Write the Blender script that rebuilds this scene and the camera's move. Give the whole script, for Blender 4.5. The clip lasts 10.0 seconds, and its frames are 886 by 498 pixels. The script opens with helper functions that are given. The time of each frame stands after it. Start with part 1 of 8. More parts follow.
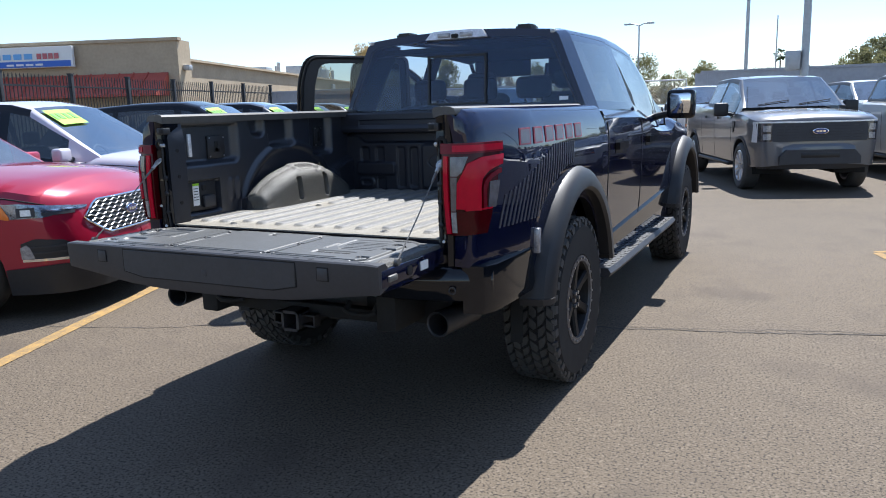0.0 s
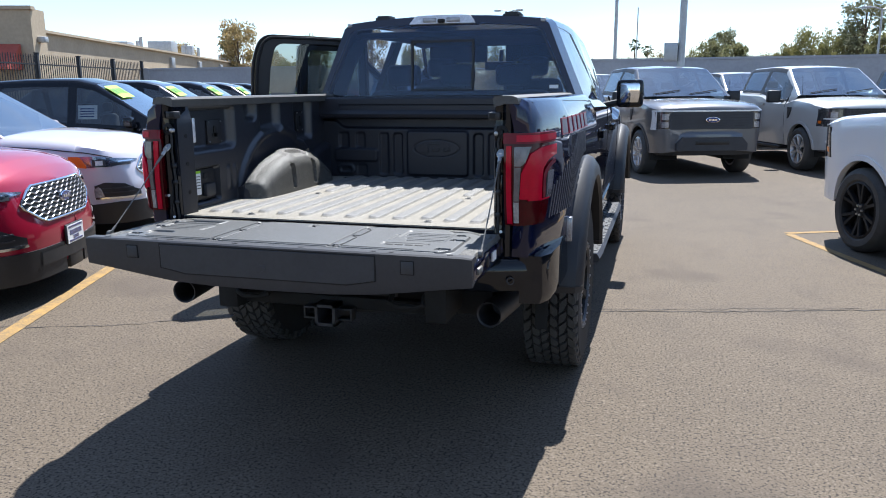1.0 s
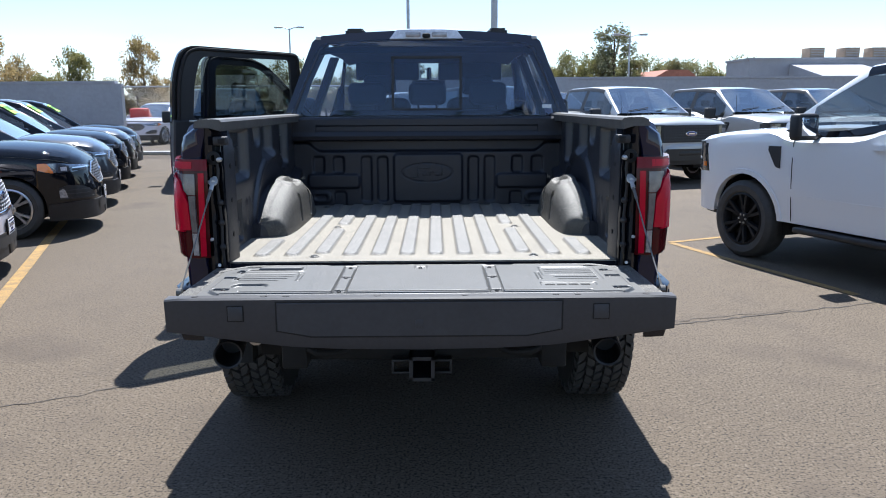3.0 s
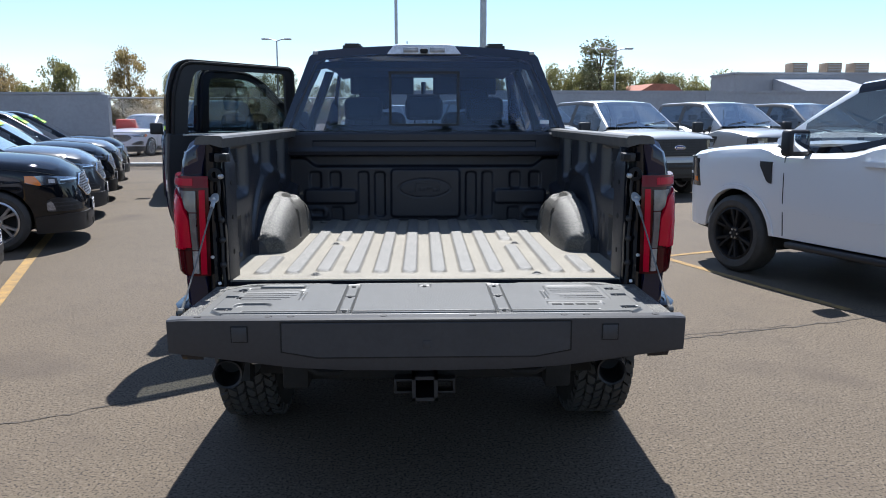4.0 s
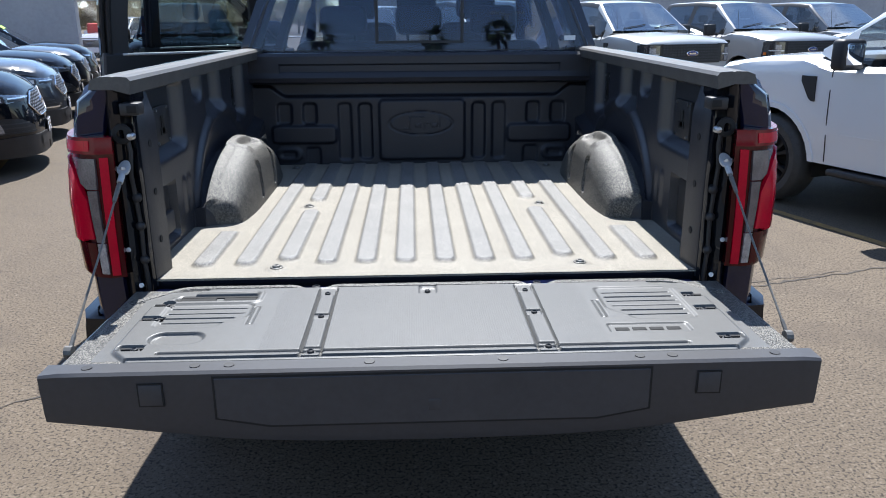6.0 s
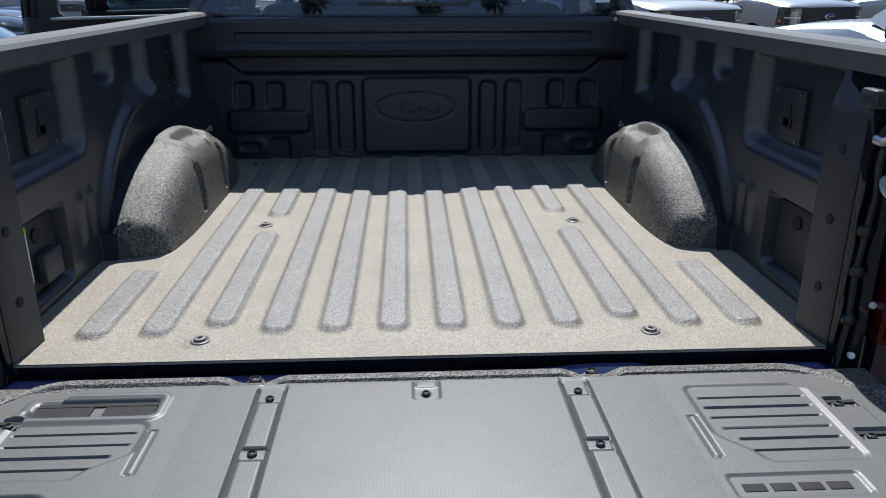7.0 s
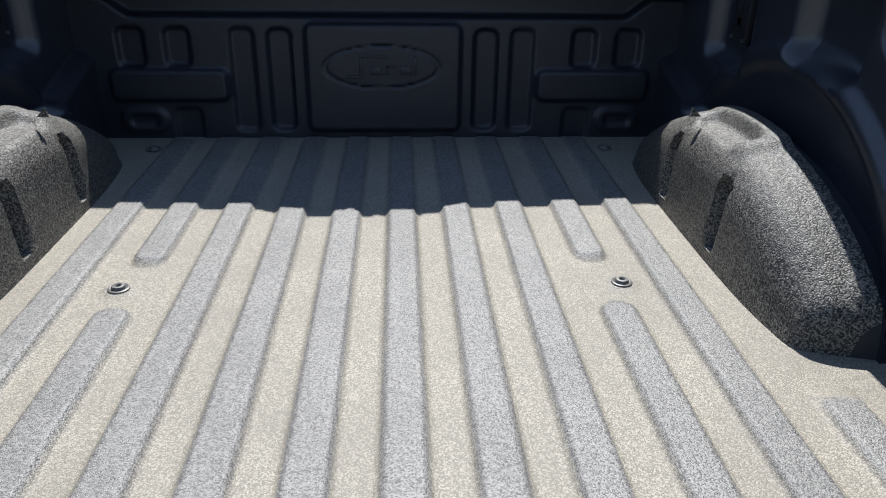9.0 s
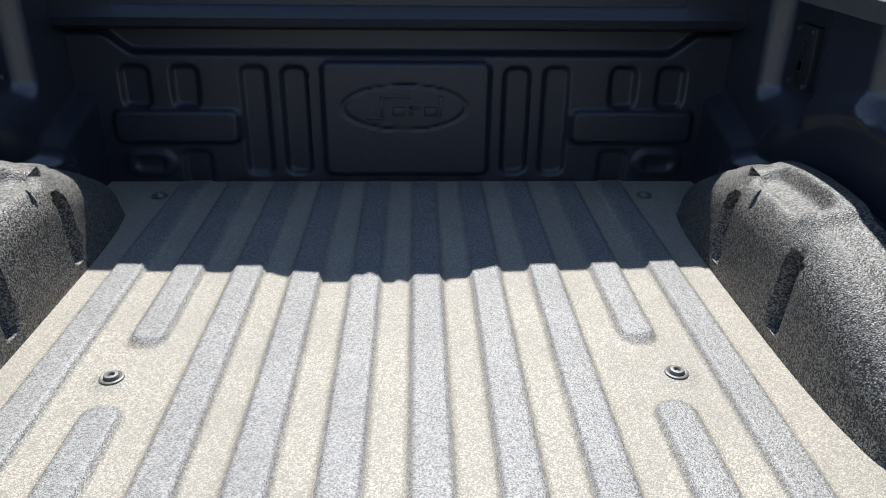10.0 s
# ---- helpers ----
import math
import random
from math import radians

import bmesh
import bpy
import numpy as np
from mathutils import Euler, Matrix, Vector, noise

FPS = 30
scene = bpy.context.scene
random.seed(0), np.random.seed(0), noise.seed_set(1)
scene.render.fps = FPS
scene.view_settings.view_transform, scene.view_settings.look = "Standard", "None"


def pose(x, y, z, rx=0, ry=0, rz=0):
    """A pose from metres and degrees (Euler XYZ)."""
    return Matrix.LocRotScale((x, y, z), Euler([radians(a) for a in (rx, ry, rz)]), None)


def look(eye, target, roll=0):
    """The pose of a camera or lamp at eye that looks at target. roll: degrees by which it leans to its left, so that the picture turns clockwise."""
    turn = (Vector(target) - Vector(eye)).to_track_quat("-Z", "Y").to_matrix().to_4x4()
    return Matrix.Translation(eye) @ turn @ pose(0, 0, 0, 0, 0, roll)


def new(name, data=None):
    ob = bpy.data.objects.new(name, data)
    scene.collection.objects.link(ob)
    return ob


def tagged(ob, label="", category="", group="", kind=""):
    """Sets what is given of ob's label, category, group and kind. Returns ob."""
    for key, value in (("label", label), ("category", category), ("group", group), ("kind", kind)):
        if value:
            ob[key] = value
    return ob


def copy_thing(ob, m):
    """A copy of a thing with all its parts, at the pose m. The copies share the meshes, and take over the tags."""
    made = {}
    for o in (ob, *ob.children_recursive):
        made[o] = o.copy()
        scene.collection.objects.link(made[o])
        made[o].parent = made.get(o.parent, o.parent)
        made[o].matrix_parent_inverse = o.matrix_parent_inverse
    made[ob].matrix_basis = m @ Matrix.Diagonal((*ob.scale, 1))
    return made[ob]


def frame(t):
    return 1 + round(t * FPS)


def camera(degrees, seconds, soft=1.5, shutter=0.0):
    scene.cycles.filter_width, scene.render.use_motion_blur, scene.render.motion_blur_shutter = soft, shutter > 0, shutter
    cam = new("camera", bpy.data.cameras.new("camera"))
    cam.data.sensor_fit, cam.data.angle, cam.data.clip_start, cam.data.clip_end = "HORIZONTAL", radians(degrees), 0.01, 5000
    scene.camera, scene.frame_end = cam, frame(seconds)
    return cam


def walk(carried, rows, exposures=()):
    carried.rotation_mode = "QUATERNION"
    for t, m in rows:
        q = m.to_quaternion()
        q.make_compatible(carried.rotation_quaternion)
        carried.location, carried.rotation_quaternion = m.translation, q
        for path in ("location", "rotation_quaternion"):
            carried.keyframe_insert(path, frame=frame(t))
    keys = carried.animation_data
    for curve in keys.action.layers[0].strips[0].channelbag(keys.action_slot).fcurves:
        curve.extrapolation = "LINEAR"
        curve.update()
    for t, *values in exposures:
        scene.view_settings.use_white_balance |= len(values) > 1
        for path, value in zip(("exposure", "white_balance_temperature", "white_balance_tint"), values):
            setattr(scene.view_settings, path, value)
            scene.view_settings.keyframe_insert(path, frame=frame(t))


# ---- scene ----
cam = camera(60.8, 10.0, 1.0)
PATH = [
    (0, (2.177, -2.785, 1.514), (1.301, -1.024, 1.149), -1.6),
    (0.5, (1.801, -2.913, 1.518), (1.026, -1.107, 1.146), -0.4),
    (1, (1.427, -3.032, 1.552), (0.879, -1.155, 1.137), -0.4),
    (1.5, (1.054, -3.025, 1.572), (0.585, -1.124, 1.162), -1.0),
    (2, (0.665, -3.035, 1.572), (0.415, -1.094, 1.161), -1.1),
    (2.5, (0.301, -2.961, 1.572), (0.205, -1.005, 1.168), -0.65),
    (2.7, (0.135, -2.878, 1.57), (0.117, -0.918, 1.175), -0.5),
    (3.8, (-0.012, -2.842, 1.582), (0.035, -0.871, 1.248), -0.1),
    (4, (-0.019, -2.827, 1.59), (0.037, -0.857, 1.246), 0.0),
    (4.5, (0.011, -2.768, 1.626), (0.086, -0.805, 1.247), -0.4),
    (5, (0.019, -2.63, 1.652), (0.068, -0.682, 1.2), -0.6),
    (5.5, (-0.034, -2.324, 1.661), (0.027, -0.397, 1.129), -0.1),
    (5.7, (-0.046, -2.183, 1.671), (0.031, -0.265, 1.112), -0.4),
    (6.8, (-0.022, -1.363, 1.625), (0.044, 0.529, 0.98), -0.1),
    (7, (-0.034, -1.217, 1.627), (0.055, 0.666, 0.96), -0.1),
    (7.5, (-0.026, -0.878, 1.601), (0.093, 0.976, 0.862), -0.2),
    (8, (0.016, -0.58, 1.594), (0.118, 1.25, 0.794), 0.7),
    (8.5, (0.027, -0.387, 1.553), (0.147, 1.449, 0.768), 0.7),
    (9, (0.048, -0.322, 1.609), (0.157, 1.478, 0.743), 0.9),
    (9.5, (0.056, -0.249, 1.641), (0.121, 1.549, 0.766), 0.7),
    (10, (0.032, -0.131, 1.66), (0.099, 1.675, 0.801), 0.7),
]
walk(cam, [(t, look(eye, target, roll)) for t, eye, target, roll in PATH],
     exposures=[(0, 1.15, 6080, 10), (2.5, 1.25, 6000, 10), (4.0, 0.96, 6120, 10), (4.6, 1.05, 6120, 10), (5.5, 1.4, 6050, 10), (7.0, 0.73, 6150, 10), (8.5, 0.92, 6150, 10), (9.4, 0.85, 6150, 10), (10, 1.2, 6150, 10)])

# ---- world, sun ----
SUN_EL, SUN_AZ = radians(56.5), radians(2.8)      # azimuth from +y towards +x
world = bpy.data.worlds.new("world")
scene.world = world
world.use_nodes = True
wn, wl = world.node_tree.nodes, world.node_tree.links
sky = wn.new("ShaderNodeTexSky")
sky.sky_type, sky.sun_disc = "NISHITA", False
sky.sun_elevation, sky.sun_rotation = SUN_EL, SUN_AZ
sky.air_density, sky.dust_density, sky.ozone_density = 0.9, 0.0, 2.2
# thin streaks of high cloud
wco, wmap, wno, wr, wmix = (wn.new(k) for k in ("ShaderNodeTexCoord", "ShaderNodeMapping", "ShaderNodeTexNoise", "ShaderNodeMapRange", "ShaderNodeMix"))
wmap.inputs["Scale"].default_value = (1.6, 1.6, 9.0)
wno.inputs["Scale"].default_value, wno.inputs["Detail"].default_value = 1.7, 7
wr.inputs["From Min"].default_value, wr.inputs["From Max"].default_value, wr.inputs["To Max"].default_value = 0.45, 0.85, 0.7
wr.inputs["To Min"].default_value = 0.06
wmix.data_type = "RGBA"
wmix.inputs["B"].default_value = (4.0, 4.65, 5.9, 1)
wl.new(wco.outputs["Generated"], wmap.inputs["Vector"])
wl.new(wmap.outputs[0], wno.inputs["Vector"])
wl.new(wno.outputs[0], wr.inputs["Value"])
wl.new(wr.outputs[0], wmix.inputs["Factor"])
wl.new(sky.outputs[0], wmix.inputs["A"])
wl.new(wmix.outputs["Result"], wn["Background"].inputs[0])
wn["Background"].inputs[1].default_value = 0.088
sun = new("sun", bpy.data.lights.new("sun", "SUN"))
sun.data.energy, sun.data.angle, sun.data.color = 4.5, radians(0.53), (1.0, 0.965, 0.91)
to_sun = Vector((math.sin(SUN_AZ) * math.cos(SUN_EL), math.cos(SUN_AZ) * math.cos(SUN_EL), math.sin(SUN_EL)))
sun.matrix_world = look(tuple(to_sun * 60), (0, 0, 0))

# ---- materials ----


def mat(name, color, rough=0.5, metal=0.0, coat=0.0, spec=0.5, var=0.0, scale=8.0, bump=0.0, bscale=60.0, bdist=0.002, color2=None, detail=6.0):
    """A principled material with colour variation at two scales and fine relief."""
    m = bpy.data.materials.new(name)
    m.use_nodes = True
    n, l = m.node_tree.nodes, m.node_tree.links
    p = n["Principled BSDF"]
    p.inputs["Base Color"].default_value = (*color, 1)
    p.inputs["Roughness"].default_value = rough
    p.inputs["Metallic"].default_value = metal
    p.inputs["Coat Weight"].default_value = coat
    p.inputs["Coat Roughness"].default_value = 0.03
    p.inputs["Specular IOR Level"].default_value = spec
    co = n.new("ShaderNodeTexCoord")
    if var or color2:
        a, b = n.new("ShaderNodeTexNoise"), n.new("ShaderNodeTexNoise")
        a.inputs["Scale"].default_value, b.inputs["Scale"].default_value = scale, scale * 9
        a.inputs["Detail"].default_value, b.inputs["Detail"].default_value = detail, 3
        l.new(co.outputs["Object"], a.inputs["Vector"])
        l.new(co.outputs["Object"], b.inputs["Vector"])
        add = n.new("ShaderNodeMath")
        add.operation = "ADD"
        l.new(a.outputs[0], add.inputs[0])
        l.new(b.outputs[0], add.inputs[1])
        r = n.new("ShaderNodeMapRange")
        r.inputs["From Min"].default_value, r.inputs["From Max"].default_value = 0.7, 1.3
        l.new(add.outputs[0], r.inputs["Value"])
        mix = n.new("ShaderNodeMix")
        mix.data_type = "RGBA"
        c2 = color2 or tuple(c * (1 - var) for c in color)
        c1 = color if color2 else tuple(min(1, c * (1 + var)) for c in color)
        mix.inputs["A"].default_value, mix.inputs["B"].default_value = (*c1, 1), (*c2, 1)
        l.new(r.outputs[0], mix.inputs["Factor"])
        l.new(mix.outputs["Result"], p.inputs["Base Color"])
        rr = n.new("ShaderNodeMapRange")
        rr.inputs["To Min"].default_value, rr.inputs["To Max"].default_value = max(0, rough - 0.06), min(1, rough + 0.08)
        l.new(a.outputs[0], rr.inputs["Value"])
        l.new(rr.outputs[0], p.inputs["Roughness"])
    if bump:
        t = n.new("ShaderNodeTexNoise")
        t.inputs["Scale"].default_value, t.inputs["Detail"].default_value = bscale, 4
        l.new(co.outputs["Object"], t.inputs["Vector"])
        bn = n.new("ShaderNodeBump")
        bn.inputs["Strength"].default_value, bn.inputs["Distance"].default_value = bump, bdist
        l.new(t.outputs[0], bn.inputs["Height"])
        l.new(bn.outputs[0], p.inputs["Normal"])
    return m


def glass(name, tint, rough=0.0, gloss=0.05, reflect_tint=(1, 1, 1)):
    """Thin tinted glass: what is behind shows through, and its gloss grows towards grazing angles."""
    m = bpy.data.materials.new(name)
    m.use_nodes = True
    n, l = m.node_tree.nodes, m.node_tree.links
    n.remove(n["Principled BSDF"])
    tr, gl, fr, mix = (n.new(k) for k in ("ShaderNodeBsdfTransparent", "ShaderNodeBsdfGlossy", "ShaderNodeLayerWeight", "ShaderNodeMixShader"))
    power, scaled = n.new("ShaderNodeMath"), n.new("ShaderNodeMapRange")
    power.operation, power.inputs[1].default_value = "POWER", 5.0
    scaled.inputs["To Min"].default_value, scaled.inputs["To Max"].default_value = gloss, 0.95
    tr.inputs[0].default_value = (*tint, 1)
    gl.inputs["Roughness"].default_value = rough
    gl.inputs["Color"].default_value = (*reflect_tint, 1)
    fr.inputs["Blend"].default_value = 0.5
    l.new(fr.outputs["Facing"], power.inputs[0])
    l.new(power.outputs[0], scaled.inputs["Value"])
    l.new(scaled.outputs[0], mix.inputs[0])
    l.new(tr.outputs[0], mix.inputs[1])
    l.new(gl.outputs[0], mix.inputs[2])
    l.new(mix.outputs[0], n["Material Output"].inputs[0])
    return m


def liner_material(name, color, dust, rough, dusty=None, grain=400, relief=0.6, spread=(0.38, 0.6), spec=0.3):
    """Sprayed bed liner: fine pebbled relief, with pale dust lying on it."""
    m = mat(name, color, rough, spec=spec)
    n, l = m.node_tree.nodes, m.node_tree.links
    p = n["Principled BSDF"]
    co = n.new("ShaderNodeTexCoord")
    v = n.new("ShaderNodeTexVoronoi")
    v.feature, v.inputs["Scale"].default_value = "SMOOTH_F1", grain
    g = n.new("ShaderNodeTexVoronoi")
    g.inputs["Scale"].default_value = grain
    tone = n.new("ShaderNodeSeparateColor")
    l.new(g.outputs["Color"], tone.inputs[0])
    w = n.new("ShaderNodeTexNoise")
    w.inputs["Scale"].default_value, w.inputs["Detail"].default_value = 7, 5
    for t in (v, g, w):
        l.new(co.outputs["Object"], t.inputs["Vector"])
    mix = n.new("ShaderNodeMix")
    mix.data_type = "RGBA"
    mix.inputs["A"].default_value, mix.inputs["B"].default_value = (*color, 1), (*dust, 1)
    mul = n.new("ShaderNodeMath")
    mul.operation = "MULTIPLY"
    r1, r2 = n.new("ShaderNodeMapRange"), n.new("ShaderNodeMapRange")
    r1.inputs["From Min"].default_value, r1.inputs["From Max"].default_value = spread
    r2.inputs["From Min"].default_value, r2.inputs["From Max"].default_value = 0.3, 0.65
    r2.inputs["To Min"].default_value = 0.8
    l.new(tone.outputs[0], r1.inputs["Value"])
    l.new(w.outputs[0], r2.inputs["Value"])
    l.new(r1.outputs[0], mul.inputs[0])
    l.new(r2.outputs[0], mul.inputs[1])
    out = mul.outputs[0]
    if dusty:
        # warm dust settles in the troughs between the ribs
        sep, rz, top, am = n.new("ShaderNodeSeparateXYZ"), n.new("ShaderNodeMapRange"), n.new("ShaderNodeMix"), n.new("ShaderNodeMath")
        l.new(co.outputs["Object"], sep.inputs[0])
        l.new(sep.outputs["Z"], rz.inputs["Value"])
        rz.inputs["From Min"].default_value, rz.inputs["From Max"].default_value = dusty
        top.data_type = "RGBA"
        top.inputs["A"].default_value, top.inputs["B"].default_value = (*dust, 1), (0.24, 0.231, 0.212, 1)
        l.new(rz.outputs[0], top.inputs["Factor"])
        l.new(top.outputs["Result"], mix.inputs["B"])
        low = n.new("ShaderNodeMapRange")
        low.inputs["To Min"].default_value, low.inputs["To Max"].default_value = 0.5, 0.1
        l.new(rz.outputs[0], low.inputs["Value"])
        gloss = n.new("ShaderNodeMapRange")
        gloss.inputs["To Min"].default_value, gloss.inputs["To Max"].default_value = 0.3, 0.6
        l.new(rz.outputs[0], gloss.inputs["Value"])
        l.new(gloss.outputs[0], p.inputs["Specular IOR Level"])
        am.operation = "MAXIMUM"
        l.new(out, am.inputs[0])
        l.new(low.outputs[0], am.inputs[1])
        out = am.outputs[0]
    l.new(out, mix.inputs["Factor"])
    l.new(mix.outputs["Result"], p.inputs["Base Color"])
    b = n.new("ShaderNodeBump")
    b.inputs["Strength"].default_value, b.inputs["Distance"].default_value, b.invert = relief, 0.0014, True
    l.new(v.outputs["Distance"], b.inputs["Height"])
    l.new(b.outputs[0], p.inputs["Normal"])
    return m


def asphalt_material():
    m = mat("asphalt", (0.11, 0.1, 0.09), 0.85, spec=0.3)
    n, l = m.node_tree.nodes, m.node_tree.links
    p = n["Principled BSDF"]
    co = n.new("ShaderNodeTexCoord")

    def tex(kind, scale, detail=4.0):
        t = n.new(kind)
        t.inputs["Scale"].default_value = scale
        if kind == "ShaderNodeTexNoise":
            t.inputs["Detail"].default_value = detail
        l.new(co.outputs["Object"], t.inputs["Vector"])
        return t
    big, mid, fine, stone = tex("ShaderNodeTexNoise", 0.22, 5), tex("ShaderNodeTexNoise", 2.2, 6), tex("ShaderNodeTexNoise", 85, 3), tex("ShaderNodeTexVoronoi", 120)

    def mixed(a, b, fac, lo, hi):
        r = n.new("ShaderNodeMapRange")
        r.inputs["From Min"].default_value, r.inputs["From Max"].default_value = lo, hi
        l.new(fac, r.inputs["Value"])
        x = n.new("ShaderNodeMix")
        x.data_type = "RGBA"
        l.new(r.outputs[0], x.inputs["Factor"])
        for s, c in (("A", a), ("B", b)):
            if isinstance(c, tuple):
                x.inputs[s].default_value = (*c, 1)
            else:
                l.new(c, x.inputs[s])
        return x.outputs["Result"]
    base = mixed((0.116, 0.091, 0.064), (0.168, 0.132, 0.094), big.outputs[0], 0.35, 0.65)
    base = mixed(base, (0.083, 0.066, 0.051), mid.outputs[0], 0.5, 0.85)
    base = mixed(base, (0.21, 0.168, 0.13), fine.outputs[0], 0.5, 0.75)
    base = mixed((0.06, 0.05, 0.041), base, stone.outputs["Distance"], 0.05, 0.42)
    sep = n.new("ShaderNodeSeparateXYZ")
    l.new(co.outputs["Object"], sep.inputs[0])
    base = mixed(base, (0.104, 0.08, 0.054), sep.outputs["X"], 6.0, -10.0)
    fleck, stain = tex("ShaderNodeTexNoise", 75, 3), tex("ShaderNodeTexNoise", 0.9, 8)
    base = mixed(base, (0.036, 0.028, 0.022), fleck.outputs[0], 0.53, 0.61)
    chip = tex("ShaderNodeTexNoise", 42, 2)
    base = mixed(base, (0.175, 0.14, 0.105), chip.outputs[0], 0.58, 0.74)
    base = mixed(base, (0.066, 0.051, 0.04), stain.outputs[0], 0.56, 0.8)
    l.new(base, p.inputs["Base Color"])
    b1, b2 = n.new("ShaderNodeBump"), n.new("ShaderNodeBump")
    b1.inputs["Strength"].default_value, b1.inputs["Distance"].default_value = 0.35, 0.003
    b2.inputs["Strength"].default_value, b2.inputs["Distance"].default_value = 0.25, 0.004
    l.new(stone.outputs["Distance"], b1.inputs["Height"])
    l.new(fine.outputs[0], b2.inputs["Height"])
    l.new(b1.outputs[0], b2.inputs["Normal"])
    l.new(b2.outputs[0], p.inputs["Normal"])
    return m


ASPHALT = asphalt_material()
PAINT_BLUE = mat("midnight blue paint", (0.0035, 0.0055, 0.026), 0.34, metal=0.15, coat=1.0, spec=0.0)
PAINT_RED = mat("red paint", (0.3, 0.003, 0.026), 0.35, metal=0.25, coat=1.0, spec=0.3)
PAINT_WHITE = mat("white paint", (0.74, 0.75, 0.76), 0.35, coat=1.0)
PAINT_PEARL = mat("pearl white paint", (0.56, 0.54, 0.6), 0.32, metal=0.1, coat=1.0)
PAINT_BLACK = mat("black paint", (0.006, 0.007, 0.01), 0.4, coat=0.85, spec=0.0)
PAINT_GREY = mat("grey metallic paint", (0.1, 0.103, 0.112), 0.34, metal=0.4, coat=0.9)
PAINT_ICE = mat("pale grey paint", (0.4, 0.41, 0.41), 0.4, metal=0.1, coat=0.9)
PAINT_SLATE = mat("slate blue paint", (0.02, 0.024, 0.032), 0.28, coat=1.0)
PAINT_SILVER = mat("silver metallic paint", (0.36, 0.365, 0.37), 0.4, metal=0.35, coat=0.9)
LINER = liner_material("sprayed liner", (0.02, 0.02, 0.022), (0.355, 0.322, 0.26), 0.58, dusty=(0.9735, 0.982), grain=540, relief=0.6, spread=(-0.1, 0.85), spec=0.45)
# walls: the blue of their shade is put into both colours, sides lighter
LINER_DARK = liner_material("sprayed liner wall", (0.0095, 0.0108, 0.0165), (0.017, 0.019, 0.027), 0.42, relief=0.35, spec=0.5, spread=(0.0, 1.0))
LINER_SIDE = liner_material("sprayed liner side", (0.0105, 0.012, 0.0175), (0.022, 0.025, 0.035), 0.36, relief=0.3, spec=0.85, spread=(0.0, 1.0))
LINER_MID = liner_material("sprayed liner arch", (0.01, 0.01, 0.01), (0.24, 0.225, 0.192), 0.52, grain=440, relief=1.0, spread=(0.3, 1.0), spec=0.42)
GATE_PLASTIC = mat("grey moulded plastic", (0.068, 0.068, 0.064), 0.46, spec=0.6, var=0.1, scale=6, bump=0.35, bscale=420, bdist=0.0008)
GATE_PLASTIC.node_tree.nodes["Principled BSDF"].inputs["Sheen Weight"].default_value = 0.08


def weave(m, half):
    """A fine basket weave pressed into the middle of a panel."""
    n, l = m.node_tree.nodes, m.node_tree.links
    p = n["Principled BSDF"]
    co, turn, chk, sep = (n.new(k) for k in ("ShaderNodeTexCoord", "ShaderNodeMapping", "ShaderNodeTexChecker", "ShaderNodeSeparateXYZ"))
    turn.inputs["Rotation"].default_value = (0, 0, radians(45))
    turn.inputs["Location"].default_value = (0.0, 0.0, 0.0013)
    chk.inputs["Scale"].default_value = 260
    mag, edge, fac, mix = n.new("ShaderNodeMath"), n.new("ShaderNodeMapRange"), n.new("ShaderNodeMath"), n.new("ShaderNodeMix")
    l.new(co.outputs["Object"], turn.inputs["Vector"])
    l.new(turn.outputs[0], chk.inputs["Vector"])
    l.new(co.outputs["Object"], sep.inputs[0])
    mag.operation, fac.operation = "ABSOLUTE", "MULTIPLY"
    l.new(sep.outputs["X"], mag.inputs[0])
    l.new(mag.outputs[0], edge.inputs["Value"])
    edge.inputs["From Min"].default_value, edge.inputs["From Max"].default_value = half, half + 0.004
    edge.inputs["To Min"].default_value, edge.inputs["To Max"].default_value = 0.55, 0.0
    l.new(edge.outputs[0], fac.inputs[0])
    l.new(chk.outputs["Fac"], fac.inputs[1])
    mix.data_type, mix.blend_type = "RGBA", "MULTIPLY"
    mix.inputs["B"].default_value = (0.45, 0.45, 0.45, 1)
    l.new(p.inputs["Base Color"].links[0].from_socket, mix.inputs["A"])
    l.new(fac.outputs[0], mix.inputs["Factor"])
    l.new(mix.outputs["Result"], p.inputs["Base Color"])
    old = p.inputs["Normal"].links[0].from_socket
    b = n.new("ShaderNodeBump")
    b.inputs["Strength"].default_value, b.inputs["Distance"].default_value = 0.5, 0.0006
    l.new(fac.outputs[0], b.inputs["Height"])
    l.new(old, b.inputs["Normal"])
    l.new(b.outputs[0], p.inputs["Normal"])


weave(GATE_PLASTIC, 0.385)
PLASTIC = mat("black grained plastic", (0.014, 0.014, 0.016), 0.48, var=0.15, scale=10, bump=0.15, bscale=350, bdist=0.0008)
PLASTIC_GREY = mat("dark grey trim plastic", (0.03, 0.031, 0.036), 0.5, var=0.12, scale=8, bump=0.12, bscale=400, bdist=0.0006)
DARK = mat("matt black", (0.006, 0.006, 0.006), 0.8, var=0.3)
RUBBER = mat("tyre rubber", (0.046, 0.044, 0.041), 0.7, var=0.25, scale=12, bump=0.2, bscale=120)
# black rubber; under tread blocks it puts the grooves' shade into the colour
RUBBER_DARK = mat("dark rubber", (0.012, 0.0115, 0.011), 0.85, var=0.2)
RIM_BLACK = mat("black wheel paint", (0.01, 0.01, 0.011), 0.5, spec=0.2, var=0.1)
RIM_SILVER = mat("machined wheel", (0.55, 0.55, 0.56), 0.3, metal=0.9)
